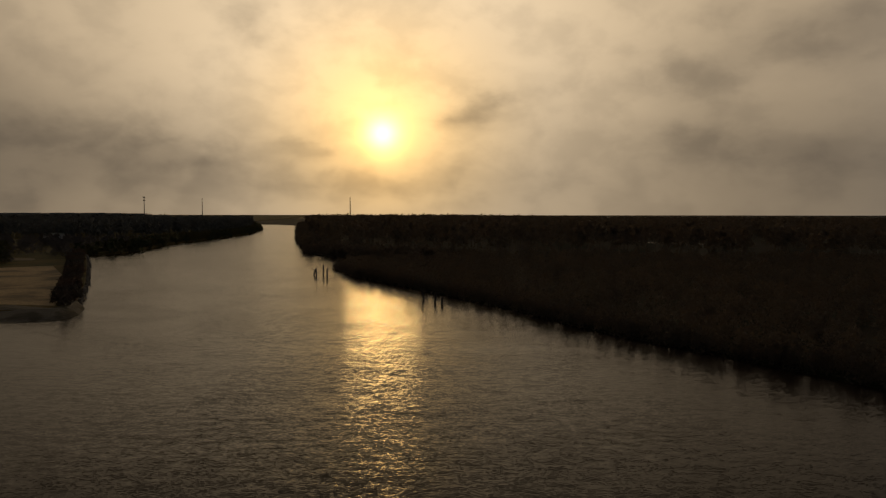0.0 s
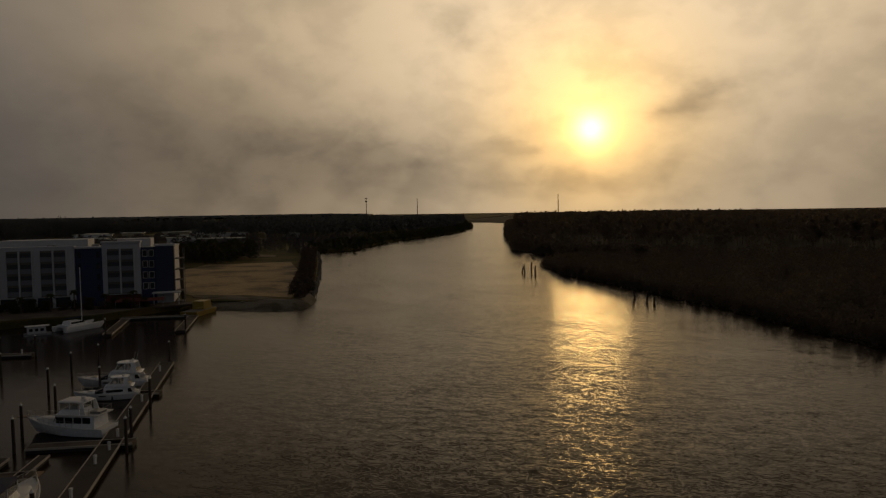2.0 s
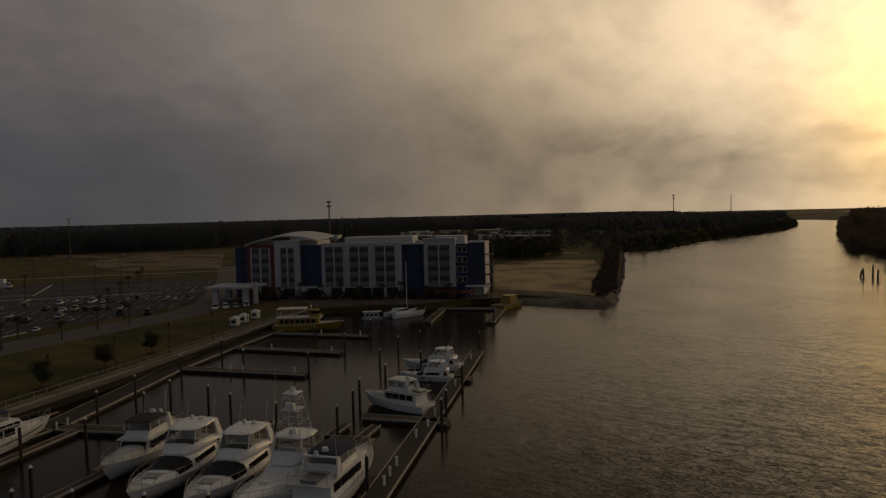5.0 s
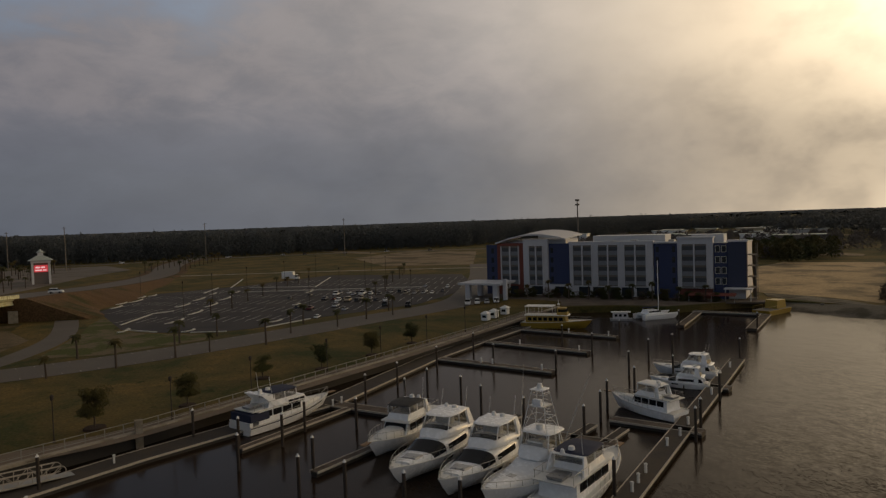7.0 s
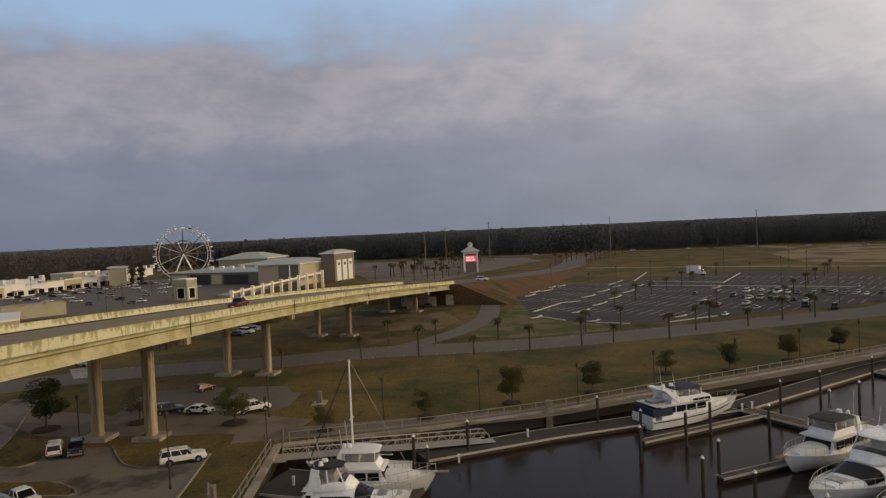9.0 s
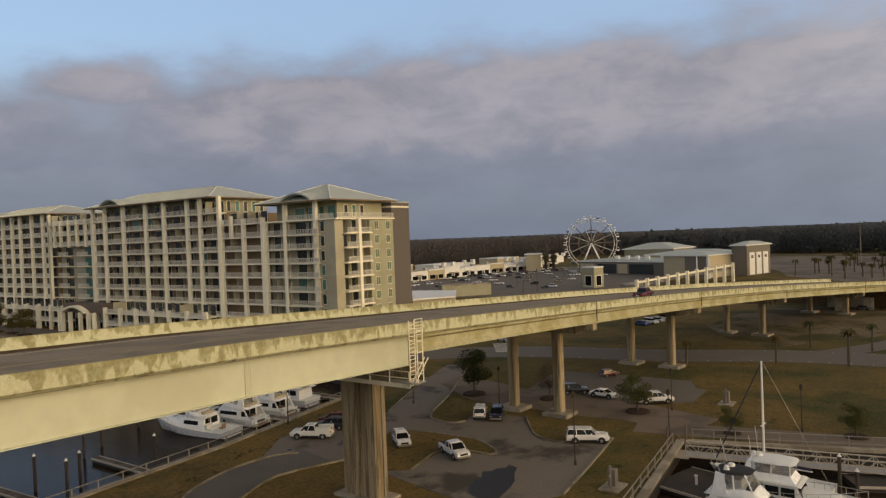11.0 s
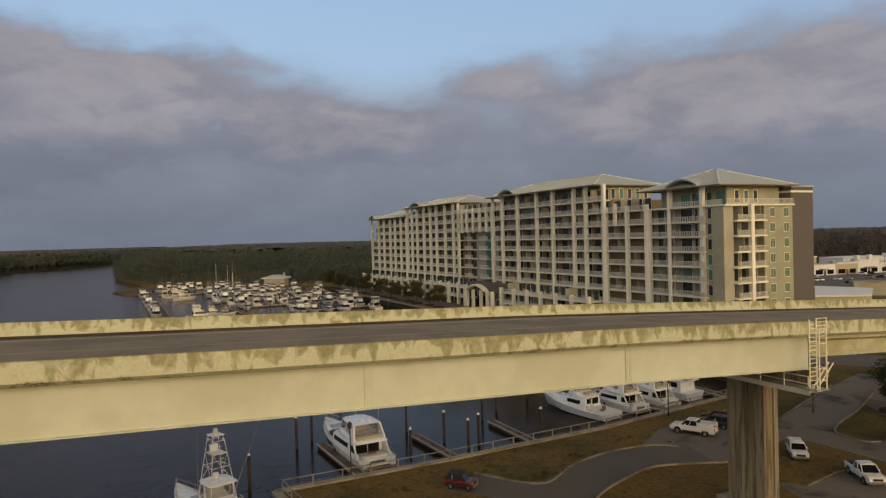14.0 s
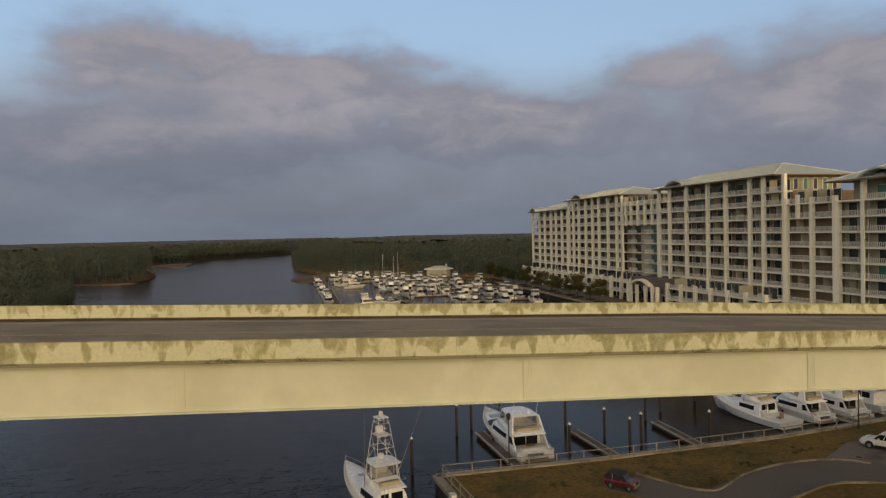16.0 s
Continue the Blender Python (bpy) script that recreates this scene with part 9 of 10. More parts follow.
for x, y, h in [(-38.6, -296, 15.5), (-50, -344, 13), (-52, -343, 15)]:
    sail_mast(x, y, h, heading=(0.1, 1.0), label="white sailing boat with a tall bare mast in the basin")


# ---- vehicles ----
WHEEL_TYRE = bezel(Geo().cyl((0, -0.12, 0), (0, 0.12, 0), 0.36, 0.36, 16).mesh("tyre", M["tyre"]), 0.03)
PLAIN_TYRE = Geo().cyl((0, -0.12, 0), (0, 0.12, 0), 0.36, 0.36, 10).mesh("tyre", M["tyre"])
WHEEL_RIM = Geo().cyl((0, -0.125, 0), (0, 0.125, 0), 0.22, 0.22, 12).mesh("rim", M["rim"])


def vehicle(kind, paint, label, group="", simple=False):
    """A car at the origin with its nose towards +x."""
    spec = {"sedan": (4.7, 1.84, 0.90, 1.45), "suv": (4.8, 1.95, 1.10, 1.80), "pickup": (5.8, 2.0, 1.16, 1.92), "hatch": (4.3, 1.8, 0.94, 1.54), "van": (4.9, 1.95, 1.10, 1.85), "suburban": (5.6, 2.04, 1.17, 1.93)}
    L, W, belt, top = spec[kind]
    h = L / 2
    r = thing({"pickup": "pickup_truck", "van": "van", "suburban": "large_suv"}.get(kind, kind if kind == "suv" else "car"), label, {"pickup": "pickup truck"}.get(kind, "car"), group)
    lowz = 0.28 if kind in ("sedan", "hatch") else 0.38
    body = Geo()
    prof = [(-h, belt * 0.72, 0.93), (-h + 0.12, belt, 0.97), (-h * 0.3, belt + 0.02, 1.0), (h * 0.42, belt + 0.0, 1.0), (h - 0.5, belt - 0.05, 0.97), (h - 0.16, belt - 0.13, 0.93), (h - 0.01, belt * 0.72, 0.88)]
    rings = []
    for x, z, k in prof:
        w = W / 2 * k
        rings.append([(x, -w * 0.93, lowz), (x, -w, lowz + 0.18), (x, -w, z - 0.12), (x, -w * 0.93, z), (x, w * 0.93, z), (x, w, z - 0.12), (x, w, lowz + 0.18), (x, w * 0.93, lowz)])
    part("body", Geo().loft(rings), M["car_" + paint], r, smooth=True)
    if not simple:
        part("sill", Geo().box(-h * 0.40, -W / 2 - 0.008, lowz, h * 0.42, W / 2 + 0.008, lowz + 0.14), M["tyre"], r, "dark lower sill")
    c0, c1, f, b = {"sedan": (-h * 0.72, h * 0.50, 0.85, 0.75), "suv": (-h * 0.94, h * 0.46, 0.75, 0.28), "pickup": (-h * 0.26, h * 0.50, 0.75, 0.2), "hatch": (-h * 0.92, h * 0.5, 0.8, 0.5), "van": (-h * 0.96, h * 0.62, 0.8, 0.15), "suburban": (-h * 0.97, h * 0.40, 0.6, 0.2)}[kind]
    part("cabin_glass", Geo().house(c0, c1, belt - 0.03, top - 0.10, W * 0.90, W * 0.76, f, b), M["tint"], r, "dark tinted windows")
    part("roof", bezel(Geo().house(c0 + b * 0.86, c1 - f * 0.86, top - 0.13, top, W * 0.80, W * 0.70, 0.12, 0.08).mesh("roof", M["car_" + paint]), 0.04), None, r)
    if not simple:
        n = 3 if kind in ("suv", "suburban", "van") else 2
        for i in range(n + 1):
            t = i / n
            xb = c0 + (c1 - c0) * t
            xt = c0 + b + (c1 - f - c0 - b) * t
            for s in (1, -1):
                part("pillar", Geo().beam((xb, s * W * 0.452, belt), (xt, s * W * 0.385, top - 0.08), 0.09, 0.05), M["car_" + paint], r)
        for s in (1, -1):
            part("headlight", Geo().box(h - 0.30, s * W * 0.36 - 0.16, belt * 0.66, h - 0.05, s * W * 0.36 + 0.16, belt * 0.80), M["head_glass"], r)
            part("tail_light", Geo().box(-h - 0.02, s * W * 0.40 - 0.10, belt * 0.68, -h + 0.1, s * W * 0.40 + 0.10, belt * 0.94), M["tail_light"], r)
            part("wing_mirror", Geo().box(c1 - 0.75, s * W * 0.52 - 0.1, belt + 0.04, c1 - 0.60, s * W * 0.52 + 0.1, belt + 0.2), M["car_" + paint], r)
        part("bumper", bezel(Geo().box(h - 0.2, -W * 0.45, lowz, h + 0.06, W * 0.45, lowz + 0.25).mesh("bumper", M["taupe"]), 0.04), None, r)
        part("bumper", bezel(Geo().box(-h - 0.06, -W * 0.45, lowz, -h + 0.2, W * 0.45, lowz + 0.25).mesh("bumper", M["taupe"]), 0.04), None, r)
        part("grille", Geo().box(h - 0.12, -W * 0.26, belt * 0.60, h + 0.015, W * 0.26, belt * 0.80), M["tyre"], r)
        part("number_plate", Geo().box(-h - 0.075, -0.26, lowz + 0.3, -h - 0.01, 0.26, lowz + 0.42), M["white"], r)
    if kind == "pickup":
        part("cargo_bed", Geo().box(-h + 0.15, -W * 0.40, belt - 0.32, -h * 0.28, W * 0.40, belt + 0.035), M["black_canvas"], r, "dark open cargo bed")
    if kind == "suburban":
        part("roof_rack", Geo().beam((-h * 0.8, -0.6, top + 0.05), (h * 0.1, -0.6, top + 0.05), 0.05).beam((-h * 0.8, 0.6, top + 0.05), (h * 0.1, 0.6, top + 0.05), 0.05), M["taupe"], r)
    for x in (-h * 0.60, h * 0.62):
        for s in (1, -1):
            wh = part("wheel", PLAIN_TYRE if simple else WHEEL_TYRE, None, r, m=pose(x, s * (W / 2 - 0.11), 0.36))
            if not simple:
                part("wheel_arch", Geo().cyl((x, s * (W / 2 - 0.25), 0.42), (x, s * (W / 2 + 0.004), 0.42), 0.47, 0.47, 14), M["tyre"], r)
            if not simple:
                part("rim", WHEEL_RIM, None, wh)
    return r


def park(kind, paint, x, y, dx, dy, label, z=LAND + 0.05, size=0.8):
    v = vehicle(kind, paint, label, "vehicles beneath the bridge")
    v.matrix_basis = at_heading(x, y, z, dx, dy) @ Matrix.Scale(size, 4)
    return v


park("suburban", "white", -70.0, -30.4, -0.45, 0.9, "white large SUV parked across the kerb")
park("pickup", "white", -59.6, -40.5, 0.52, 0.85, "white crew-cab pickup truck parked beneath the bridge")
service = park("pickup", "white", -57.5, -58.6, 0.46, -0.89, "white service pickup with tool lockers near the lawn", size=0.84)
for sd in (1, -1):
    part("tool_locker", bezel(Geo().box(-2.8, sd * 0.76 - 0.27, 0.72, -0.78, sd * 0.76 + 0.27, 1.62).mesh("tool_locker", M["car_white"]), 0.03), None, service)
    for q in range(3):
        part("locker_door", Geo().box(-2.68 + q * 0.64, sd * 1.03 - 0.02, 0.98 if q == 1 else 0.80, -2.12 + q * 0.64, sd * 1.03 + 0.02, 1.54), M["deck_white"], service)
part("ladder_rack", Geo().tube([(-2.6, -0.7, 1.6), (-2.6, -0.7, 2.05), (-2.6, 0.7, 2.05), (-2.6, 0.7, 1.6)], 0.03, 6), M["steel"], service)
park("suv", "navy", -61.4, -59.2, 0.4, -0.92, "dark SUV parked behind the white pickup")
park("suv", "red", -63.3, -60.6, 0.4, -0.92, "dark red SUV parked behind the dark one")
park("suv", "white", -60.1, -47.7, 0.66, 0.75, "white SUV beside the bridge pier")
park("van", "white", -74.0, -46.2, -0.88, -0.47, "white SUV parked on the verge kerb")
park("suv", "navy", -74.1, -43.9, 0.90, 0.43, "dark blue SUV parked beside the white one")
park("sedan", "white", -89.8, -36.5, 0.15, 0.99, "white saloon car in the upper car park", z=LAND + 0.06)
park("pickup", "white", -89.6, -29.5, -0.6, 0.8, "white pickup with kit in its bed", z=LAND + 0.06)
park("suv", "black", -90.3, -40.8, -0.5, 0.86, "black SUV in the upper car park", z=LAND + 0.06)
jeep = park("suv", "red", -103.3, -41.0, -0.86, 0.5, "small dark red off-road car at the car park's edge", z=LAND + 0.06, size=0.62)
jeep = park("suv", "red", -27.7, -56.2, -0.69, 0.72, "small dark red off-road car with a black soft top", z=LAND + 0.05, size=0.7)
jeep.matrix_basis = jeep.matrix_basis @ Matrix.Diagonal((0.8, 1.0, 1.06, 1))
part("soft_top", bezel(Geo().house(-2.05, 0.55, 1.66, 1.86, 1.62, 1.5, 0.15, 0.08).mesh("soft_top", M["black_canvas"]), 0.04), None, jeep, "black canvas soft top")
part("spare_wheel", WHEEL_TYRE, None, jeep, "spare wheel on the tail", m=pose(-2.52, 0, 1.0, 0, 0, 90))
car = vehicle("pickup", "red", "dark red crew-cab pickup on the bridge", "vehicles on the roads")
cp, cn, cz = section_at(-107)
car.matrix_basis = at_heading(cp.x + cn.x * 2.6, cp.y + cn.y * 2.6, cz + DECK + 0.03, -1, 0.05) @ pose(0, 0, 0, 0, -2.7, 0) @ Matrix.Scale(0.82, 4)
for x, y, p, k in [(-160.7, -55.4, "blue", "sedan"), (-164.3, -54.4, "white", "suv"), (-168, -54.0, "silver", "hatch"), (-171.5, -53, "white", "suv"), (-128.5, -73.8, "silver", "hatch"), (-205, -14, "grey", "sedan"), (-226, 2, "white", "suv")]:
    v = vehicle(k, p, p + " car parked near the bridge", "vehicles beneath the bridge", simple=True)
    v.matrix_basis = at_heading(x, y, LAND + 0.06 if x > -220 else 7.15, 0.4, 0.9) @ Matrix.Scale(0.8, 4)

FLEET = []
SHOP_LOT = [(-240, -104), (-210, -160), (-252, -218), (-330, -206), (-405, -194), (-368, -166), (-340, -112), (-300, -98)]
for kind, paint in (("sedan", "white"), ("suv", "white"), ("sedan", "silver"), ("suv", "black"), ("hatch", "grey"), ("pickup", "white"), ("sedan", "navy"), ("suv", "tan"), ("sedan", "red")):
    FLEET.append([vehicle(kind, paint, paint + " car in a car park row", "cars in the car parks", simple=True), False])


def lot_car(k, m):
    v, done = FLEET[k % len(FLEET)]
    if not done:
        v.matrix_basis = m
        FLEET[k % len(FLEET)][1] = True
    else:
        copy_thing(v, m)


# hotel car park: painted stalls, islands with kerbs, and the cars near the hotel
rng = random.Random(4)
U, V = Vector((-0.804, 0.595)), Vector((0.595, 0.804))
ROWS = (165, 182.5, 200, 217.5, 235, 252.5, 270)
stalls = Geo()
for row, s0 in enumerate(ROWS):
    for k in range(44):
        n0 = -126 + k * 2.75
        c = U * (s0 - 5) + V * n0
        e = c + U * 10
        if not (inside(LOT, c.x, c.y) and inside(LOT, e.x, e.y)):
            continue
        stalls.beam((c.x, c.y, LAND + 0.042), (e.x, e.y, LAND + 0.042), 0.11, 0.012)
        full = {200: 0.72 if -64 < n0 < -38 else 0.0, 217.5: 0.72 if -64 < n0 < -28 else 0.0, 235: 0.55 if -40 < n0 < -10 else 0.0, 182.5: 0.16 if n0 > -66 else 0.0}.get(s0, 0.0)
        for side in (2.6, 7.6):
            if rng.random() < full:
                p = c + V * 1.37 + U * side
                lot_car(rng.choice((0, 0, 1, 1, 2, 2, 3, 4, 5, 6, 7, 8)), at_heading(p.x, p.y, LAND + 0.06, *(U * rng.choice((1, -1)))) @ Matrix.Scale(0.76, 4))
for x, y in ((-162.5, 56), (-185.6, 58.5), (-209.9, 64), (-213.8, 71.5), (-171.9, 66.7)):
    lot_car(rng.randrange(9), at_heading(x, y, LAND + 0.06, *U) @ Matrix.Scale(0.76, 4))
tagged(part("stall_lines", stalls, M["line"]), "white painted parking stall lines", "road marking", kind="structure")
# kerbed islands at the row ends, bowed towards the lane
for x0, y0, x1, y1 in [(-177.7, 24.2, -184.8, 29.5), (-160.9, 25.2, -163.7, 28.2), (-192.2, 31.9, -200.6, 36.9), (-213.8, 32.1, -221.2, 37.1), (-207.4, 39, -216.1, 44.1), (-228.7, 39.6, -236.7, 44.4),
                       (-223.4, 46.2, -231.5, 51.4), (-245.1, 47.7, -249.6, 50.5), (-170.4, 13.5, -175.5, 16), (-224.4, 16, -231.8, 19.5), (-235.6, 18.3, -241.6, 21.7), (-239.2, 22.4, -247.2, 27),
                       (-251.6, 25.9, -257.8, 28.9), (-255.7, 30, -260.6, 32.8), (-162.5, 44.8, -165.9, 48.6), (-193.3, 60, -196, 62.7), (-242.9, 53.9, -249, 58.4), (-225, 74.5, -233.5, 79.5)]:
    p, q = Vector((x0, y0)), Vector((x1, y1))
    out = Vector((q.y - p.y, p.x - q.x)).normalized()
    bow = [p + out * -0.7, p + (q - p) * 0.12, p + (q - p) * 0.5 + out * 0.25, p + (q - p) * 0.88, q + out * -0.7]
    isl = thing("kerb_island", "pale kerbed island at the end of a parking row", "traffic island", "islands of the hotel car park", kind="structure")
    for c, e in zip(bow[:-1], bow[1:]):
        part("kerb_stone", Geo().beam((c.x, c.y, LAND + 0.09), (e.x, e.y, LAND + 0.09), 0.5, 0.26), M["line"], isl)
    part("planting", Geo().prism([(c.x, c.y) for c in bow], LAND + 0.03, LAND + 0.13), M["grass"], isl)
for k, (p, q) in enumerate([((-244.9, 58.6), (-212.7, 112)), ((-260.8, 64.4), (-244.5, 83.9)), ((-243.1, 83.4), (-281.8, 103.4)), ((-265.9, 58.8), (-305.1, 72.6)), ((-251.9, 46.5), (-270.2, 55.3)), ((-183.7, 14.6), (-201, 23.6)), ((-201.9, 23.7), (-204.6, 29.6)), ((-174, 14.8), (-165, 20.2)), ((-159.2, 26.3), (-155.4, 33)), ((-155.6, 41.5), (-162.2, 54))]):
    strip = thing("kerb_strip", "long pale kerb along the hotel car park", "kerb", "kerbs of the hotel car park", kind="structure")
    part("kerb_stone", Geo().beam((*p, LAND + 0.09), (*q, LAND + 0.09), 0.45, 0.2), M["line"], strip)
way = smooth_way(HIGHWAY, 5)
for i, k in ((6, 1), (9, 5), (11, 0), (12, 4), (14, 2), (16, 1), (18, 7)):
    u = (way[i + 1] - way[i]).normalized()
    sd = 1 if i % 2 else -1
    p = way[i] + Vector((-u.y, u.x)) * 2.4 * sd
    lot_car(k, at_heading(p.x, p.y, LAND + 0.07, *(u * -sd)))
for x, y in [(-151, 90), (-150.4, 92.6), (-149.8, 95.2), (-149.2, 97.8), (-158, 76)]:
    lot_car(rng.randrange(9), at_heading(x - 8, y + 6, LAND + 0.06, 0.8, -0.5))
box_truck = thing("box_truck", "white box truck in the car park", "truck", m=at_heading(-281, 86, LAND + 0.06, 0.6, 0.8))
part("cargo_box", bezel(Geo().box(-3.2, -1.2, 0.8, 1.6, 1.2, 3.6).mesh("cargo_box", M["white"]), 0.04), None, box_truck)
part("cab", Geo().house(1.65, 3.6, 0.6, 2.3, 2.1, 1.9, 0.6, 0), M["car_white"], box_truck)
part("windscreen", Geo().house(2.4, 3.5, 1.5, 2.2, 2.05, 1.96, 0.5, 0), M["tint"], box_truck)
for x in (-1.8, 2.7):
    for s in (1, -1):
        part("wheel", WHEEL_TYRE, None, box_truck, m=pose(x, s, 0.36))
# shopping car park: rows before the white shops
for row in range(6):
    for k in range(46):
        p = Vector((-262 + row * 2, -214 + row * 17)) + Vector((-0.988, 0.155)) * (k * 2.9)
        dense = 0.6 if row in (0, 1) else 0.3
        if rng.random() < dense and -0.3 < math.sin(k * 0.35 + row * 1.7) + 0.6 and inside(SHOP_LOT, p.x, p.y):
            lot_car(rng.randrange(9), at_heading(p.x, p.y, LAND + 0.06, 0.155 + rng.uniform(-0.03, 0.03), 0.988 * rng.choice((1, -1))))
# kerbs beneath the bridge
def kerb(pts, w=0.17, h=0.14, label="pale concrete kerb"):
    k = thing("kerb", label, "kerb", kind="structure")
    way = smooth_way(pts, 3)
    for a, b in zip(way[:-1], way[1:]):
        part("kerb_stone", Geo().beam((a.x, a.y, LAND + h / 2), (b.x, b.y, LAND + h / 2), w, h + 0.1), M["kerb"], k)


kerb([(-54.8, -26.2), (-63, -27.2), (-72.3, -28.5)])
kerb([(-72.3, -28.7), (-69, -32.1), (-68.5, -34), (-70.1, -36.8), (-76.2, -41)])
kerb([(-71.2, -46.6), (-69.8, -47.6), (-70.3, -50.8), (-73.6, -53.1), (-82.1, -56.3), (-93, -61.5)])
kerb([(-64.2, -52), (-65.2, -48), (-65.2, -41.6), (-63, -37.8), (-61.3, -37.3), (-61.0, -42.5), (-53.8, -41.7)])
kerb([(-53.5, -49.4), (-46.4, -52.1), (-41, -50.6), (-37.2, -48.8), (-33.5, -45.8)])
kerb([(-52.5, -55.6), (-50.5, -57.4), (-45.9, -57.9), (-40.2, -56.5), (-36.2, -54.0), (-34.6, -53.4), (-33.0, -54.6), (-31.7, -56.7), (-30.5, -59.0)])
cover = thing("manhole_cover", "dark round iron manhole cover in the asphalt", "manhole cover", m=pose(-52.9, -57.4, LAND + 0.06))
part("lid", Geo().cyl((0, 0, -0.03), (0, 0, 0.012), 0.34, 0.34, 18), M["tyre"], cover)
part("rim", Geo().tube([(0.37 * math.cos(a * 0.4), 0.37 * math.sin(a * 0.4), 0.005) for a in range(17)], 0.03, 5), M["rim"], cover)
# rank tufts left standing on the dry lawn
spots = [(cx + rng.gauss(0, 0.7), cy + rng.gauss(0, 0.4), LAND, rng.uniform(0.1, 0.2), rng.uniform(0.16, 0.32)) for cx, cy in ((-41.9, -58.6), (-49.1, -60.7), (-35.7, -55.4), (-22.5, -58.2), (-30.6, -47.2)) for _ in range(9)]
forest("lawn_tufts", spots, M["rough_leaf"], "olive tufts on the dry lawn", low=0.0, tris=26, tri=1.3, seed=71, trunks=False)
kerb([(-71, -58.3), (-78.4, -61.4), (-91, -66.5)])


def utility_box(x, y):
    u = thing("utility_boxes", "green utility cabinet and pipe on a concrete pad", "utility box", m=pose(x, y, LAND))
    part("pad", bezel(Geo().box(-1.2, -0.9, -0.1, 1.2, 0.9, 0.15).mesh("pad", M["concrete"]), 0.04), None, u)
    part("cabinet", bezel(Geo().box(-0.5, -0.4, 0.15, 0.2, 0.3, 1.6).mesh("cabinet", M["taupe"]), 0.04), None, u)
    part("riser_pipe", Geo().cyl((0.6, 0, 0.15), (0.6, 0, 2.1), 0.12).cyl((0.6, 0, 1.3), (1.3, 0.2, 1.3), 0.1), M["taupe"], u)


utility_box(-58.5, -23.2)
utility_box(-93.0, -21.5)
box = thing("dock_box", "white dock fuse box above a teal hose", "dock box", m=pose(-13.0, -56.5, LAND + 0.2))
part("cabinet", bezel(Geo().box(0, -0.4, 0, 0.5, 0.4, 0.7).mesh("cabinet", M["deck_white"]), 0.05), None, box)


# ---- shops, sign and wheel ----
def block(name, poly, h, wall, label, cat="building", roof="roof", over=0.6, base=LAND):
    b = thing(name, label, cat)
    part("wall", Geo().prism(poly, base - 0.2, base + h), M[wall], b)
    cx, cy = sum(p[0] for p in poly) / len(poly), sum(p[1] for p in poly) / len(poly)
    big_poly = [(cx + (x - cx) * (1 + over / max(4, abs(x - cx) + 1e-3)), cy + (y - cy) * (1 + over / max(4, abs(y - cy) + 1e-3))) for x, y in poly]
    part("roof", Geo().prism(big_poly, base + h, base + h + 0.5), M[roof], b)
    return b


def rect(x, y, ux, uy, a, b):
    u = Vector((ux, uy)).normalized()
    v = Vector((-u.y, u.x))
    o = Vector((x, y))
    return [tuple(o), tuple(o + u * a), tuple(o + u * a + v * b), tuple(o + v * b)]


def low_roof(parent, poly, z0, rise, shrink=0.45, over=1.4):
    """Shallow hipped metal roof with an overhang, over any convex plan."""
    cx, cy = sum(p[0] for p in poly) / len(poly), sum(p[1] for p in poly) / len(poly)
    eave, ridge = [], []
    for x, y in poly:
        d = math.hypot(x - cx, y - cy)
        eave.append((cx + (x - cx) * (1 + over / d), cy + (y - cy) * (1 + over / d)))
        ridge.append((cx + (x - cx) * shrink, cy + (y - cy) * shrink))
    part("roof_edge", Geo().prism(eave, z0, z0 + 0.45), M["white"], parent)
    part("hipped_roof", Geo().hexa([(x, y, z0 + 0.45) for x, y in eave], [(x, y, z0 + 0.45 + rise) for x, y in ridge]), M["roof"], parent)


def hall(name, poly, h, wall, label, rise=1.4, shrink=0.45):
    b = thing(name, label, "building")
    part("wall", Geo().prism(poly, LAND - 0.2, LAND + h), M[wall], b)
    low_roof(b, poly, LAND + h, rise, shrink)
    return b


def on_wall(parent, name, a, b, t0, t1, z0, z1, mat, label="", out=0.12):
    """A flat piece on the wall from a to b, between two fractions of its length."""
    a, b = Vector(a), Vector(b)
    p, q = a.lerp(b, t0), a.lerp(b, t1)
    zm = LAND + (z0 + z1) / 2
    return part(name, Geo().beam((p.x, p.y, zm), (q.x, q.y, zm), out * 2, z1 - z0), M[mat], parent, label)


# tall entrance hall with three white doors
HALL = [(-333, -66.5), (-352.4, -60.4), (-354.6, -67.4), (-335.2, -73.4)]
h0 = hall("event_hall", HALL, 13.2, "taupe", "tall taupe hall with three white door panels and a metal roof", 1.5, 0.3)
for k in range(3):
    on_wall(h0, "door_panel", HALL[0], HALL[1], 0.10 + k * 0.29, 0.31 + k * 0.29, 0.3, 10.2, "white", "tall white door panel")
    on_wall(h0, "door_emblem", HALL[0], HALL[1], 0.16 + k * 0.29, 0.25 + k * 0.29, 7.6, 8.9, "brown", out=0.2)
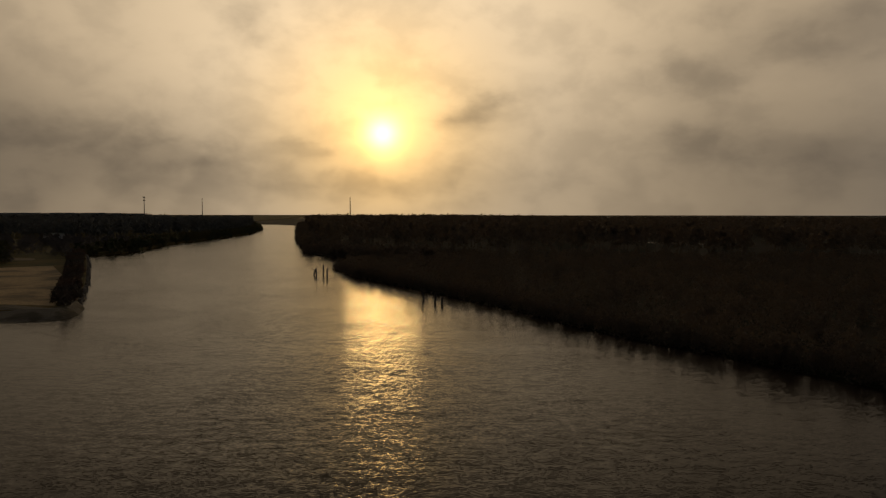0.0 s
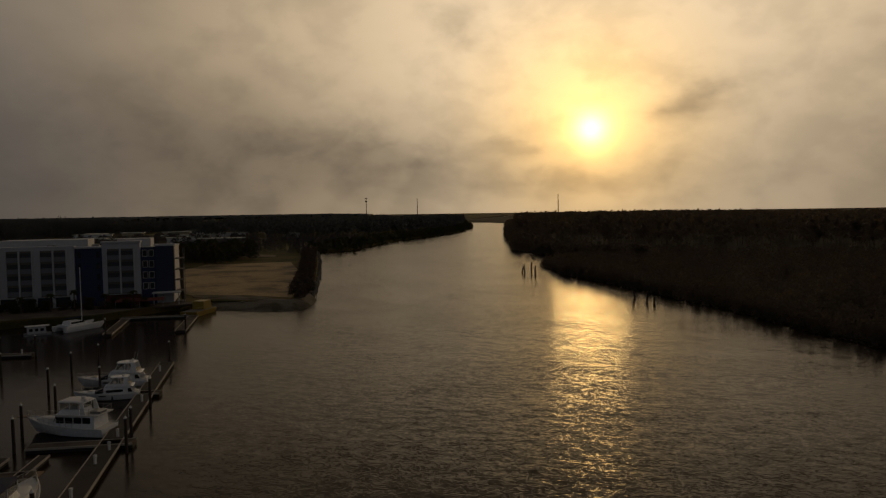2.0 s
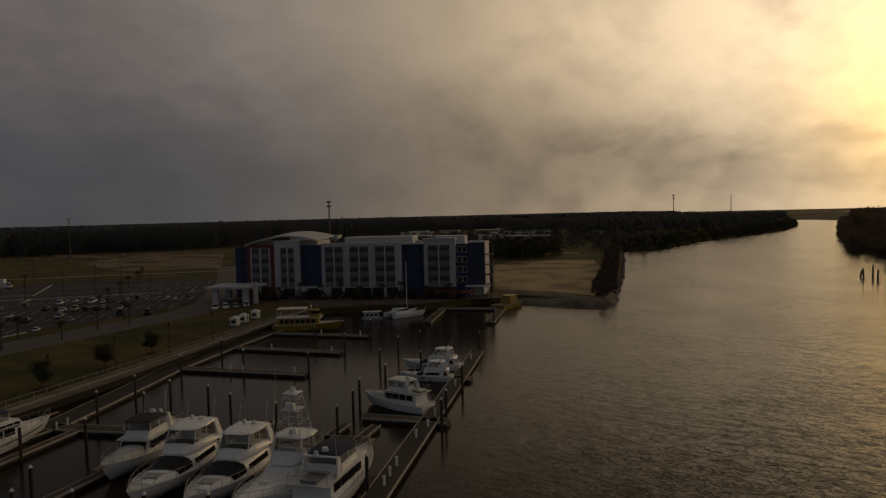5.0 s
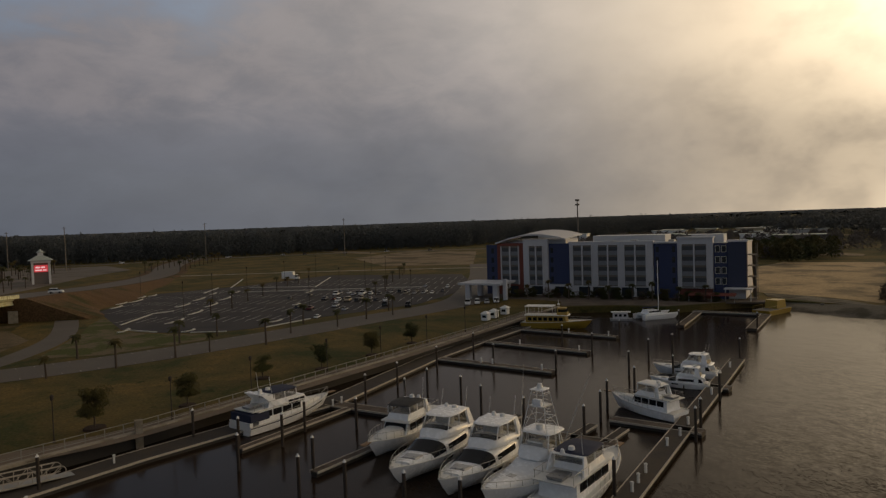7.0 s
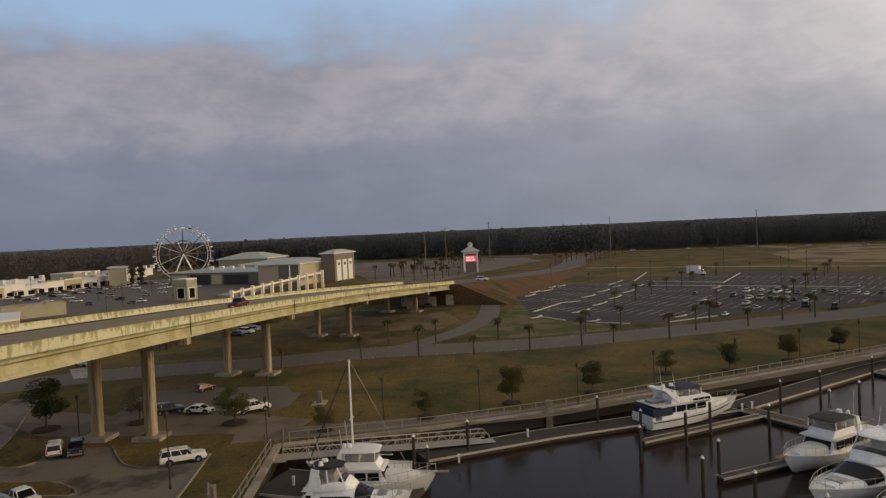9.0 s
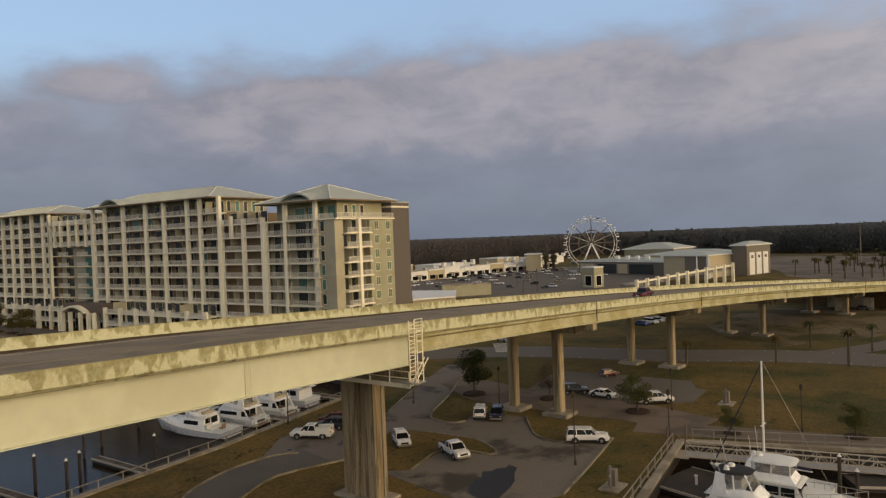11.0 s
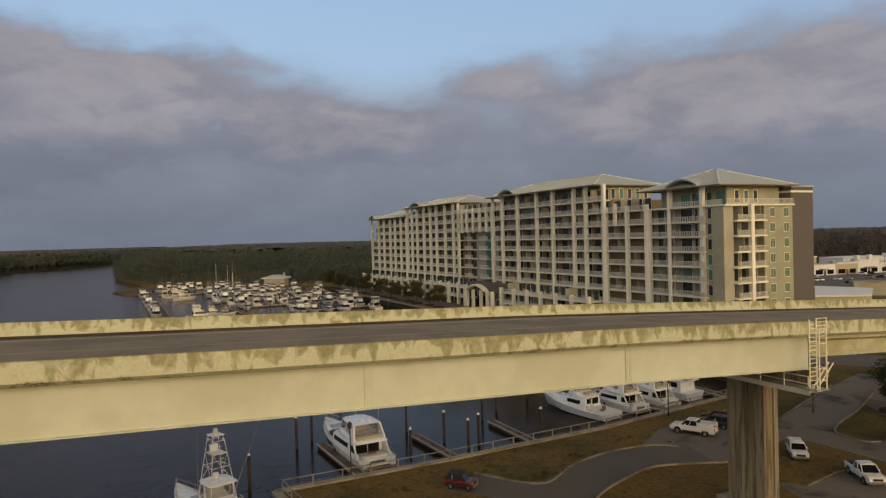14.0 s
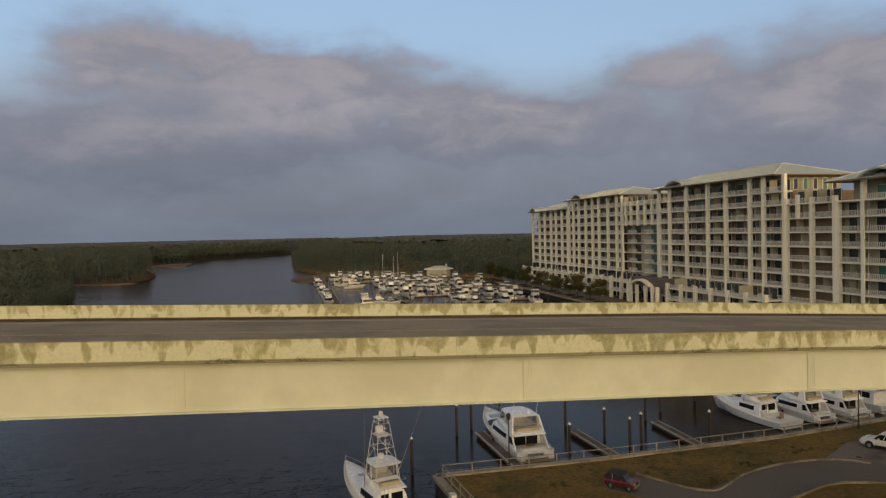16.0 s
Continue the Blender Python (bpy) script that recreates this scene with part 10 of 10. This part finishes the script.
# beige market hall with a long pale roof behind
BOX = [(-317, -79.5), (-338, -73), (-344.5, -94), (-323.6, -100.4)]
h1 = hall("market_hall", BOX, 9.6, "beige", "beige market hall with a shallow metal roof", 1.3, 0.4)
on_wall(h1, "wall_panel", BOX[0], BOX[3], 0.02, 0.5, 0.2, 9.3, "taupe", "grey side panel")
on_wall(h1, "white_column", BOX[0], BOX[3], -0.03, 0.01, 0, 9.6, "white", out=0.3)
part("canopy_frame", Geo().tube([(-314.5, -78, LAND), (-314.5, -78, LAND + 9.0), (-317, -79.5, LAND + 9.2)], 0.25, 6), M["white"], h1)
part("canopy_frame", Geo().tube([(-313.5, -83, LAND), (-313.5, -83, LAND + 9.0), (-318.5, -84.3, LAND + 9.2)], 0.25, 6), M["white"], h1)
BACK = [(-345, -76), (-366, -70), (-378, -112), (-352, -118)]
hall("storage_hall", BACK, 9.0, "beige", "long beige hall with a pale metal roof", 2.0, 0.3)
# long low arcade
ARC = [(-359, -157.5), (-336, -99), (-341, -95), (-362, -92), (-372, -128), (-367, -150)]
h2 = hall("arcade_building", ARC, 6.0, "taupe", "long low grey arcade building with a pale metal roof", 1.5, 0.5)
for t0, t1, mat in ((0.02, 0.18, "beige"), (0.22, 0.42, "window"), (0.44, 0.54, "beige"), (0.56, 0.80, "window"), (0.84, 0.98, "taupe")):
    on_wall(h2, "shop_front", ARC[0], ARC[1], t0, t1, 0.2, 5.0, mat, out=0.25)
on_wall(h2, "end_wall", ARC[1], ARC[2], 0.0, 1.0, 0.0, 6.0, "stucco_yellow", "pale yellow end wall")
for x, y in ((-347, -116), (-349, -122), (-352, -128), (-346, -104), (-354, -134), (-352, -110), (-357, -106), (-360, -112)):
    part("roof_unit", bezel(Geo().box(x, y, LAND + 7.2, x + 2.4, y + 1.9, LAND + 9.1).mesh("roof_unit", M["white"]), 0.08), None, h2)
FARH = [(-417, -153), (-411, -122), (-436, -117), (-442, -148)]
hall("gabled_hall", FARH, 10.2, "stucco_yellow", "pale hall with a hipped metal roof", 3.2, 0.3)
# white parapet shops, each a bay with a window, a door and an awning
SHOP = Vector((-0.988, 0.155))
OUTW = Vector((0.155, 0.988))
for k in range(13):
    a = Vector((-250, -224)) + SHOP * (k * 12.7)
    q = [a, a + SHOP * 12.5, a + SHOP * 12.5 - OUTW * 13, a - OUTW * 13]
    h = 4.4 + 0.5 * (k * 7 % 3)
    b = thing("shop", "white-walled shop in a long low row", "shop", "row of shops")
    part("wall", Geo().prism([tuple(v) for v in q], LAND - 0.2, LAND + h), M["white" if k % 4 else "beige"], b)
    part("parapet", Geo().beam((*(a + SHOP * 0.2), LAND + h + 0.3), (*(a + SHOP * 12.3), LAND + h + 0.3), 0.5, 0.6), M["white"], b)
    on_wall(b, "shop_window", a, a + SHOP * 12.5, 0.10, 0.42, 0.5, 2.5, "tint")
    on_wall(b, "shop_window", a, a + SHOP * 12.5, 0.62, 0.90, 0.5, 2.5, "tint")
    on_wall(b, "door", a, a + SHOP * 12.5, 0.46, 0.56, 0.0, 2.3, "brown")
    if k % 3 != 1:
        c = a + SHOP * 3.2 + OUTW * 0.9
        part("awning", Geo().beam((*c, LAND + 2.9), (*(c + SHOP * (4 + k % 3)), LAND + 2.9), 1.6, 0.25), M["hotel_red" if k % 5 == 0 else "taupe"], b)
    part("roof_unit", bezel(Geo().box(a.x - 7, a.y - 7, LAND + h - 0.1, a.x - 4.6, a.y - 5, LAND + h + 1.2).mesh("roof_unit", M["steel"]), 0.06), None, b)
rng = random.Random(33)
for k in range(7):
    x, y = -275 - k * 32, -264 + k * 6 + (k % 3) * 6
    house = block("shop_house", rect(x, y, -0.98, 0.12, 20 + k % 3 * 4, 15), 4.6 + 0.9 * (k * 5 % 3), ("white", "beige", "white")[k % 3], "pale flat-roofed shop building behind the white row", roof="deck_white", over=0.2)
    for j in range(3):
        part("roof_unit", bezel(Geo().box(x - 4 - j * 5, y + 4 + j % 2 * 3, LAND + 5.0, x - 2 - j * 5, y + 6 + j % 2 * 3, LAND + 7.2).mesh("roof_unit", M["white"]), 0.06), None, house)
clock = hall("shop_tower", rect(-378, -190, -0.9, -0.42, 8.6, 8.6), 9.6, "beige", "square beige shop tower with a flat roof", 0.4, 0.8)
# stair house and garage decks near the bridge
C0, F0 = Vector((-261.4, -108.5)), Vector((-0.9235, -0.3835))
R0 = Vector((F0.y, -F0.x))
STAIR = [tuple(C0), tuple(C0 - R0 * 4.6 + F0 * 4.1), tuple(C0 - R0 * 0.9 + F0 * 8.2), tuple(C0 + R0 * 3.7 + F0 * 4.1)]
stair = block("stair_house", STAIR, 7.8, "stucco_yellow", "pale yellow stair house with dark windows", roof="white", over=0.1)
for a, b in ((STAIR[0], STAIR[1]), (STAIR[0], STAIR[3])):
    on_wall(stair, "window_surround", a, b, 0.16, 0.78, 0.6, 5.0, "cream", out=0.08)
    on_wall(stair, "window", a, b, 0.22, 0.72, 0.9, 4.7, "tint", out=0.14)
garage = block("garage_wall", rect(-214, -148, -0.77, 0.64, 19, 5), 4.0, "stucco_yellow", "low beige garage wall", roof="concrete", over=0.1)
SERVICE = [(-197, -149), (-201, -133.5), (-182.5, -121.5), (-170.5, -129)]
service_roof = block("service_building", SERVICE, 3.5, "beige", "low service building with a flat white roof", roof="white", over=0.4)
for k in range(5):
    on_wall(service_roof, "window", SERVICE[3], SERVICE[2], 0.08 + k * 0.19, 0.2 + k * 0.19, 1.2, 2.6, "tint")
deck0 = thing("parking_ramp", "pale concrete parking ramp with square posts", "ramp")
part("ramp_slab", Geo().hexa([(-250, -88, 3.2), (-300, -66, 6.5), (-303, -73, 6.5), (-253, -95, 3.2)], [(-250, -88, 3.9), (-300, -66, 7.2), (-303, -73, 7.2), (-253, -95, 3.9)]), M["concrete"], deck0)
for k in range(11):
    t = k / 10
    x, y, z = -249 - 50 * t, -87.2 + 22 * t, 3.2 + 3.4 * t
    part("ramp_post", Geo().box(x - 0.55, y - 0.55, LAND - 0.2, x + 0.55, y + 0.55, z + 2.6), M["cream"], deck0)
part("ramp_rail", Geo().beam((-249, -87.1, 4.8), (-299, -65.1, 8.2), 0.25, 0.7), M["cream"], deck0)


def big_wheel():
    c = Vector((-373.8, -155.9))
    d = Vector((c.y, -c.x)).normalized()
    w = thing("ferris_wheel", "white observation wheel with round gondolas", "ferris wheel", m=Matrix(((d.x, -d.y, 0, c.x), (d.y, d.x, 0, c.y), (0, 0, 1, LAND), (0, 0, 0, 1))))
    R0, hz = 13.8, 15.6
    n = 32
    for s in (1.3, -1.3):
        g = Geo()
        for r in (R0, R0 * 0.9):
            g.tube([(r * math.cos(2 * math.pi * i / n), s, hz + r * math.sin(2 * math.pi * i / n)) for i in range(n + 1)], 0.12, 5)
        part("outer_ring", g, M["white"], w, "white lattice rim")
        g = Geo()
        r = R0 * 0.52
        g.tube([(r * math.cos(2 * math.pi * i / n), s, hz + r * math.sin(2 * math.pi * i / n)) for i in range(n + 1)], 0.36, 5)
        part("inner_ring", g, M["brown"], w, "dark inner ring")
        for i in range(16):
            a = 2 * math.pi * i / 16
            part("spoke", Geo().cyl((1.2 * math.cos(a), s * 1.3, hz + 1.2 * math.sin(a)), (R0 * math.cos(a), s, hz + R0 * math.sin(a)), 0.26 if i % 2 else 0.5, 0.14, 6), M["roof" if i % 2 else "brown"], w)
    for i in range(32):
        a = 2 * math.pi * (i + 0.5) / 32
        part("rim_brace", Geo().cyl((R0 * 0.9 * math.cos(a), -1.3, hz + R0 * 0.9 * math.sin(a)), (R0 * math.cos(a), 1.3, hz + R0 * math.sin(a)), 0.07, 0.07, 5), M["white"], w)
    for i in range(24):
        a = 2 * math.pi * i / 24
        x, z = (R0 + 0.9) * math.cos(a), hz + (R0 + 0.9) * math.sin(a)
        gd = part("gondola", Geo().loft([[(x + rr * math.cos(q * 1.047), rr * math.sin(q * 1.047), z - 1.1 + zz) for q in range(6)] for rr, zz in ((0.45, 0), (0.9, 0.4), (0.9, 0.9))]), M["car_blue" if i % 5 == 0 else "white"], w)
        part("gondola_roof", Geo().cyl((x, 0, z + 0.7), (x, 0, z + 1.05), 0.95, 0.2, 6), M["white"], gd)
    part("hub", Geo().cyl((0, -2.4, hz), (0, 2.4, hz), 1.5, 1.5, 14), M["brown"], w)
    for s in (3.2, -3.2):
        for q in (7, -7):
            part("support_leg", Geo().cyl((0, s * 0.7, hz), (q, s, 0), 0.4, 0.45, 8), M["white"], w)
    part("platform", Geo().box(-8, -4.4, -0.2, 8, 4.4, 0.6), M["taupe"], w)


big_wheel()


def sign_tower():
    c = Vector((-364, -2.2))
    d = Vector((c.y, -c.x)).normalized()
    s = thing("sign_tower", "square sign tower with a hipped roof and a red message screen", "sign tower", m=Matrix(((d.x, -d.y, 0, c.x), (d.y, d.x, 0, c.y), (0, 0, 1, LAND), (0, 0, 0, 1))))
    for x in (-3.3, 3.3):
        for y in (-2.8, 2.8):
            part("corner_post", bezel(Geo().box(x - 0.45, y - 0.45, -0.2, x + 0.45, y + 0.45, 10.6).mesh("corner_post", M["deck_white"]), 0.05), None, s)
    part("core", Geo().box(-2.8, -2.4, -0.2, 2.8, 2.4, 10.4), M["taupe"], s)
    part("head", Geo().box(-3.9, -3.4, 9.4, 3.9, 3.4, 10.5), M["deck_white"], s)
    part("roof", Geo().hexa([(-5.0, -4.4, 10.5), (5.0, -4.4, 10.5), (5.0, 4.4, 10.5), (-5.0, 4.4, 10.5)], [(-1.3, -1.2, 12.6), (1.3, -1.2, 12.6), (1.3, 1.2, 12.6), (-1.3, 1.2, 12.6)]), M["roof"], s)
    part("cupola", Geo().box(-1.1, -1.0, 12.6, 1.1, 1.0, 14.0), M["white"], s)
    part("cupola_roof", Geo().cyl((0, 0, 14.0), (0, 0, 15.4), 1.8, 0.1, 8), M["roof"], s)
    for y, face in ((-3.0, -1), (3.0, 1)):
        screen = part("message_screen", Geo().box(-2.7, min(y, y + 0.2 * face), 5.4, 2.7, max(y, y + 0.2 * face), 8.4), M["led_red"], s, "lit red message screen")
        for a, b, z0, z1 in ((-2.1, -0.3, 7.1, 7.8), (0.1, 1.5, 7.1, 7.8), (-2.2, 0.4, 5.9, 6.5), (0.8, 2.1, 5.9, 6.5)):
            part("message_bar", Geo().box(a, min(y + 0.2 * face, y + 0.24 * face), z0, b, max(y + 0.2 * face, y + 0.24 * face), z1), M["led_white"], screen)


sign_tower()
# far roofs behind the hotel
rng = random.Random(15)
for i in range(16):
    x, y = -300 - rng.uniform(0, 260), 300 + rng.uniform(-40, 330)
    if y < 400:
        y += 150
    b = block("far_house", rect(x, y, 0.85, 0.53, rng.uniform(14, 34), rng.uniform(9, 14)), rng.uniform(3.5, 6), rng.choice(("white", "beige", "taupe")), "low pale-roofed building among the scrub", over=0.8)
shed = hall("boat_shed", rect(-70, -360, -0.86, 0.51, 10.5, 7), 3.6, "stucco", "tan shed with a shallow roof behind the basin", 1.3, 0.35)
part("gable_sign", Geo().box(-79.6, -355.4, LAND + 3.4, -78.8, -354.8, LAND + 6.6), M["beige"], shed)
block("far_house", rect(-190, -470, -1, 0, 30, 12), 6.5, "white", "white low building beyond the apartment block", over=1)


def kiosk(x, y, turn):
    k = thing("kiosk", "small white kiosk with a hipped roof on the quay", "kiosk", "kiosks on the quay", m=pose(x, y, LAND + 0.06, 0, 0, turn) @ Matrix.Scale(0.6, 4))
    part("wall", Geo().box(-1.3, -1.3, 0, 1.3, 1.3, 2.5), M["white"], k)
    part("hatch", Geo().box(-0.8, -1.36, 1.0, 0.8, -1.28, 1.9), M["tint"], k)
    part("roof", Geo().hexa([(-1.7, -1.7, 2.5), (1.7, -1.7, 2.5), (1.7, 1.7, 2.5), (-1.7, 1.7, 2.5)], [(-0.2, -0.2, 3.4), (0.2, -0.2, 3.4), (0.2, 0.2, 3.4), (-0.2, 0.2, 3.4)]), M["white"], k)


kiosk(-131.6, 84.0, 30)
kiosk(-133.8, 87.6, 30)
kiosk(-137.0, 92.8, 30)
for i, (x, y) in enumerate([(-150, 122.5), (-146, 126), (-141, 128.5), (-136, 132), (-131, 134), (-126, 138), (-121, 142), (-155, 119.5), (-160, 116), (-166, 113)]):
    palm(x, y, i, i * 57, 0.95)
rng = random.Random(52)
for i in range(46):
    t = i / 45
    x, y = -167 + 47 * t + rng.uniform(-1, 1), 116.5 + 29 * t + rng.uniform(-3.2, 2.2)
    b = thing("shrub", "low dark shrub before the hotel", "shrub", "shrubs before the hotel", m=pose(x, y, LAND + 0.05, 0, 0, i * 70) @ Matrix.Scale(rng.uniform(0.42, 0.72), 4))
    part("leaves", TREES[i % 3][0], None, b, m=pose(0, 0, -1.6))
# work barge at the cape
pontoon = thing("work_barge", "yellow steel work barge with a low cabin moored at the cape", "barge", m=at_heading(-104.8, 140.8, 0, -0.13, 0.99))
part("float", bezel(Geo().hexa([(0.6, -1.9, -0.4), (9.4, -1.9, -0.4), (9.4, 1.9, -0.4), (0.6, 1.9, -0.4)], [(0, -2.1, 1.1), (10, -2.1, 1.1), (10, 2.1, 1.1), (0, 2.1, 1.1)]).mesh("float", M["yellow_hull"]), 0.08), None, pontoon)
part("deck", Geo().box(0.1, -2.0, 1.1, 9.9, 2.0, 1.16), M["taupe"], pontoon)
part("cabin", bezel(Geo().house(4.6, 8.6, 1.16, 3.1, 3.0, 2.8, 0.3, 0.1).mesh("cabin", M["yellow_hull"]), 0.05), None, pontoon)
part("cabin_window", Geo().box(5.2, 1.36, 1.95, 7.8, 1.5, 2.6), M["tint"], pontoon)
for y in (-1.95, 1.95):
    part("deck_rail", Geo().tube([(0.3, y, 1.1), (0.3, y, 2.0), (4.4, y, 2.0), (4.4, y, 1.1)], 0.04, 5), M["yellow_hull"], pontoon)
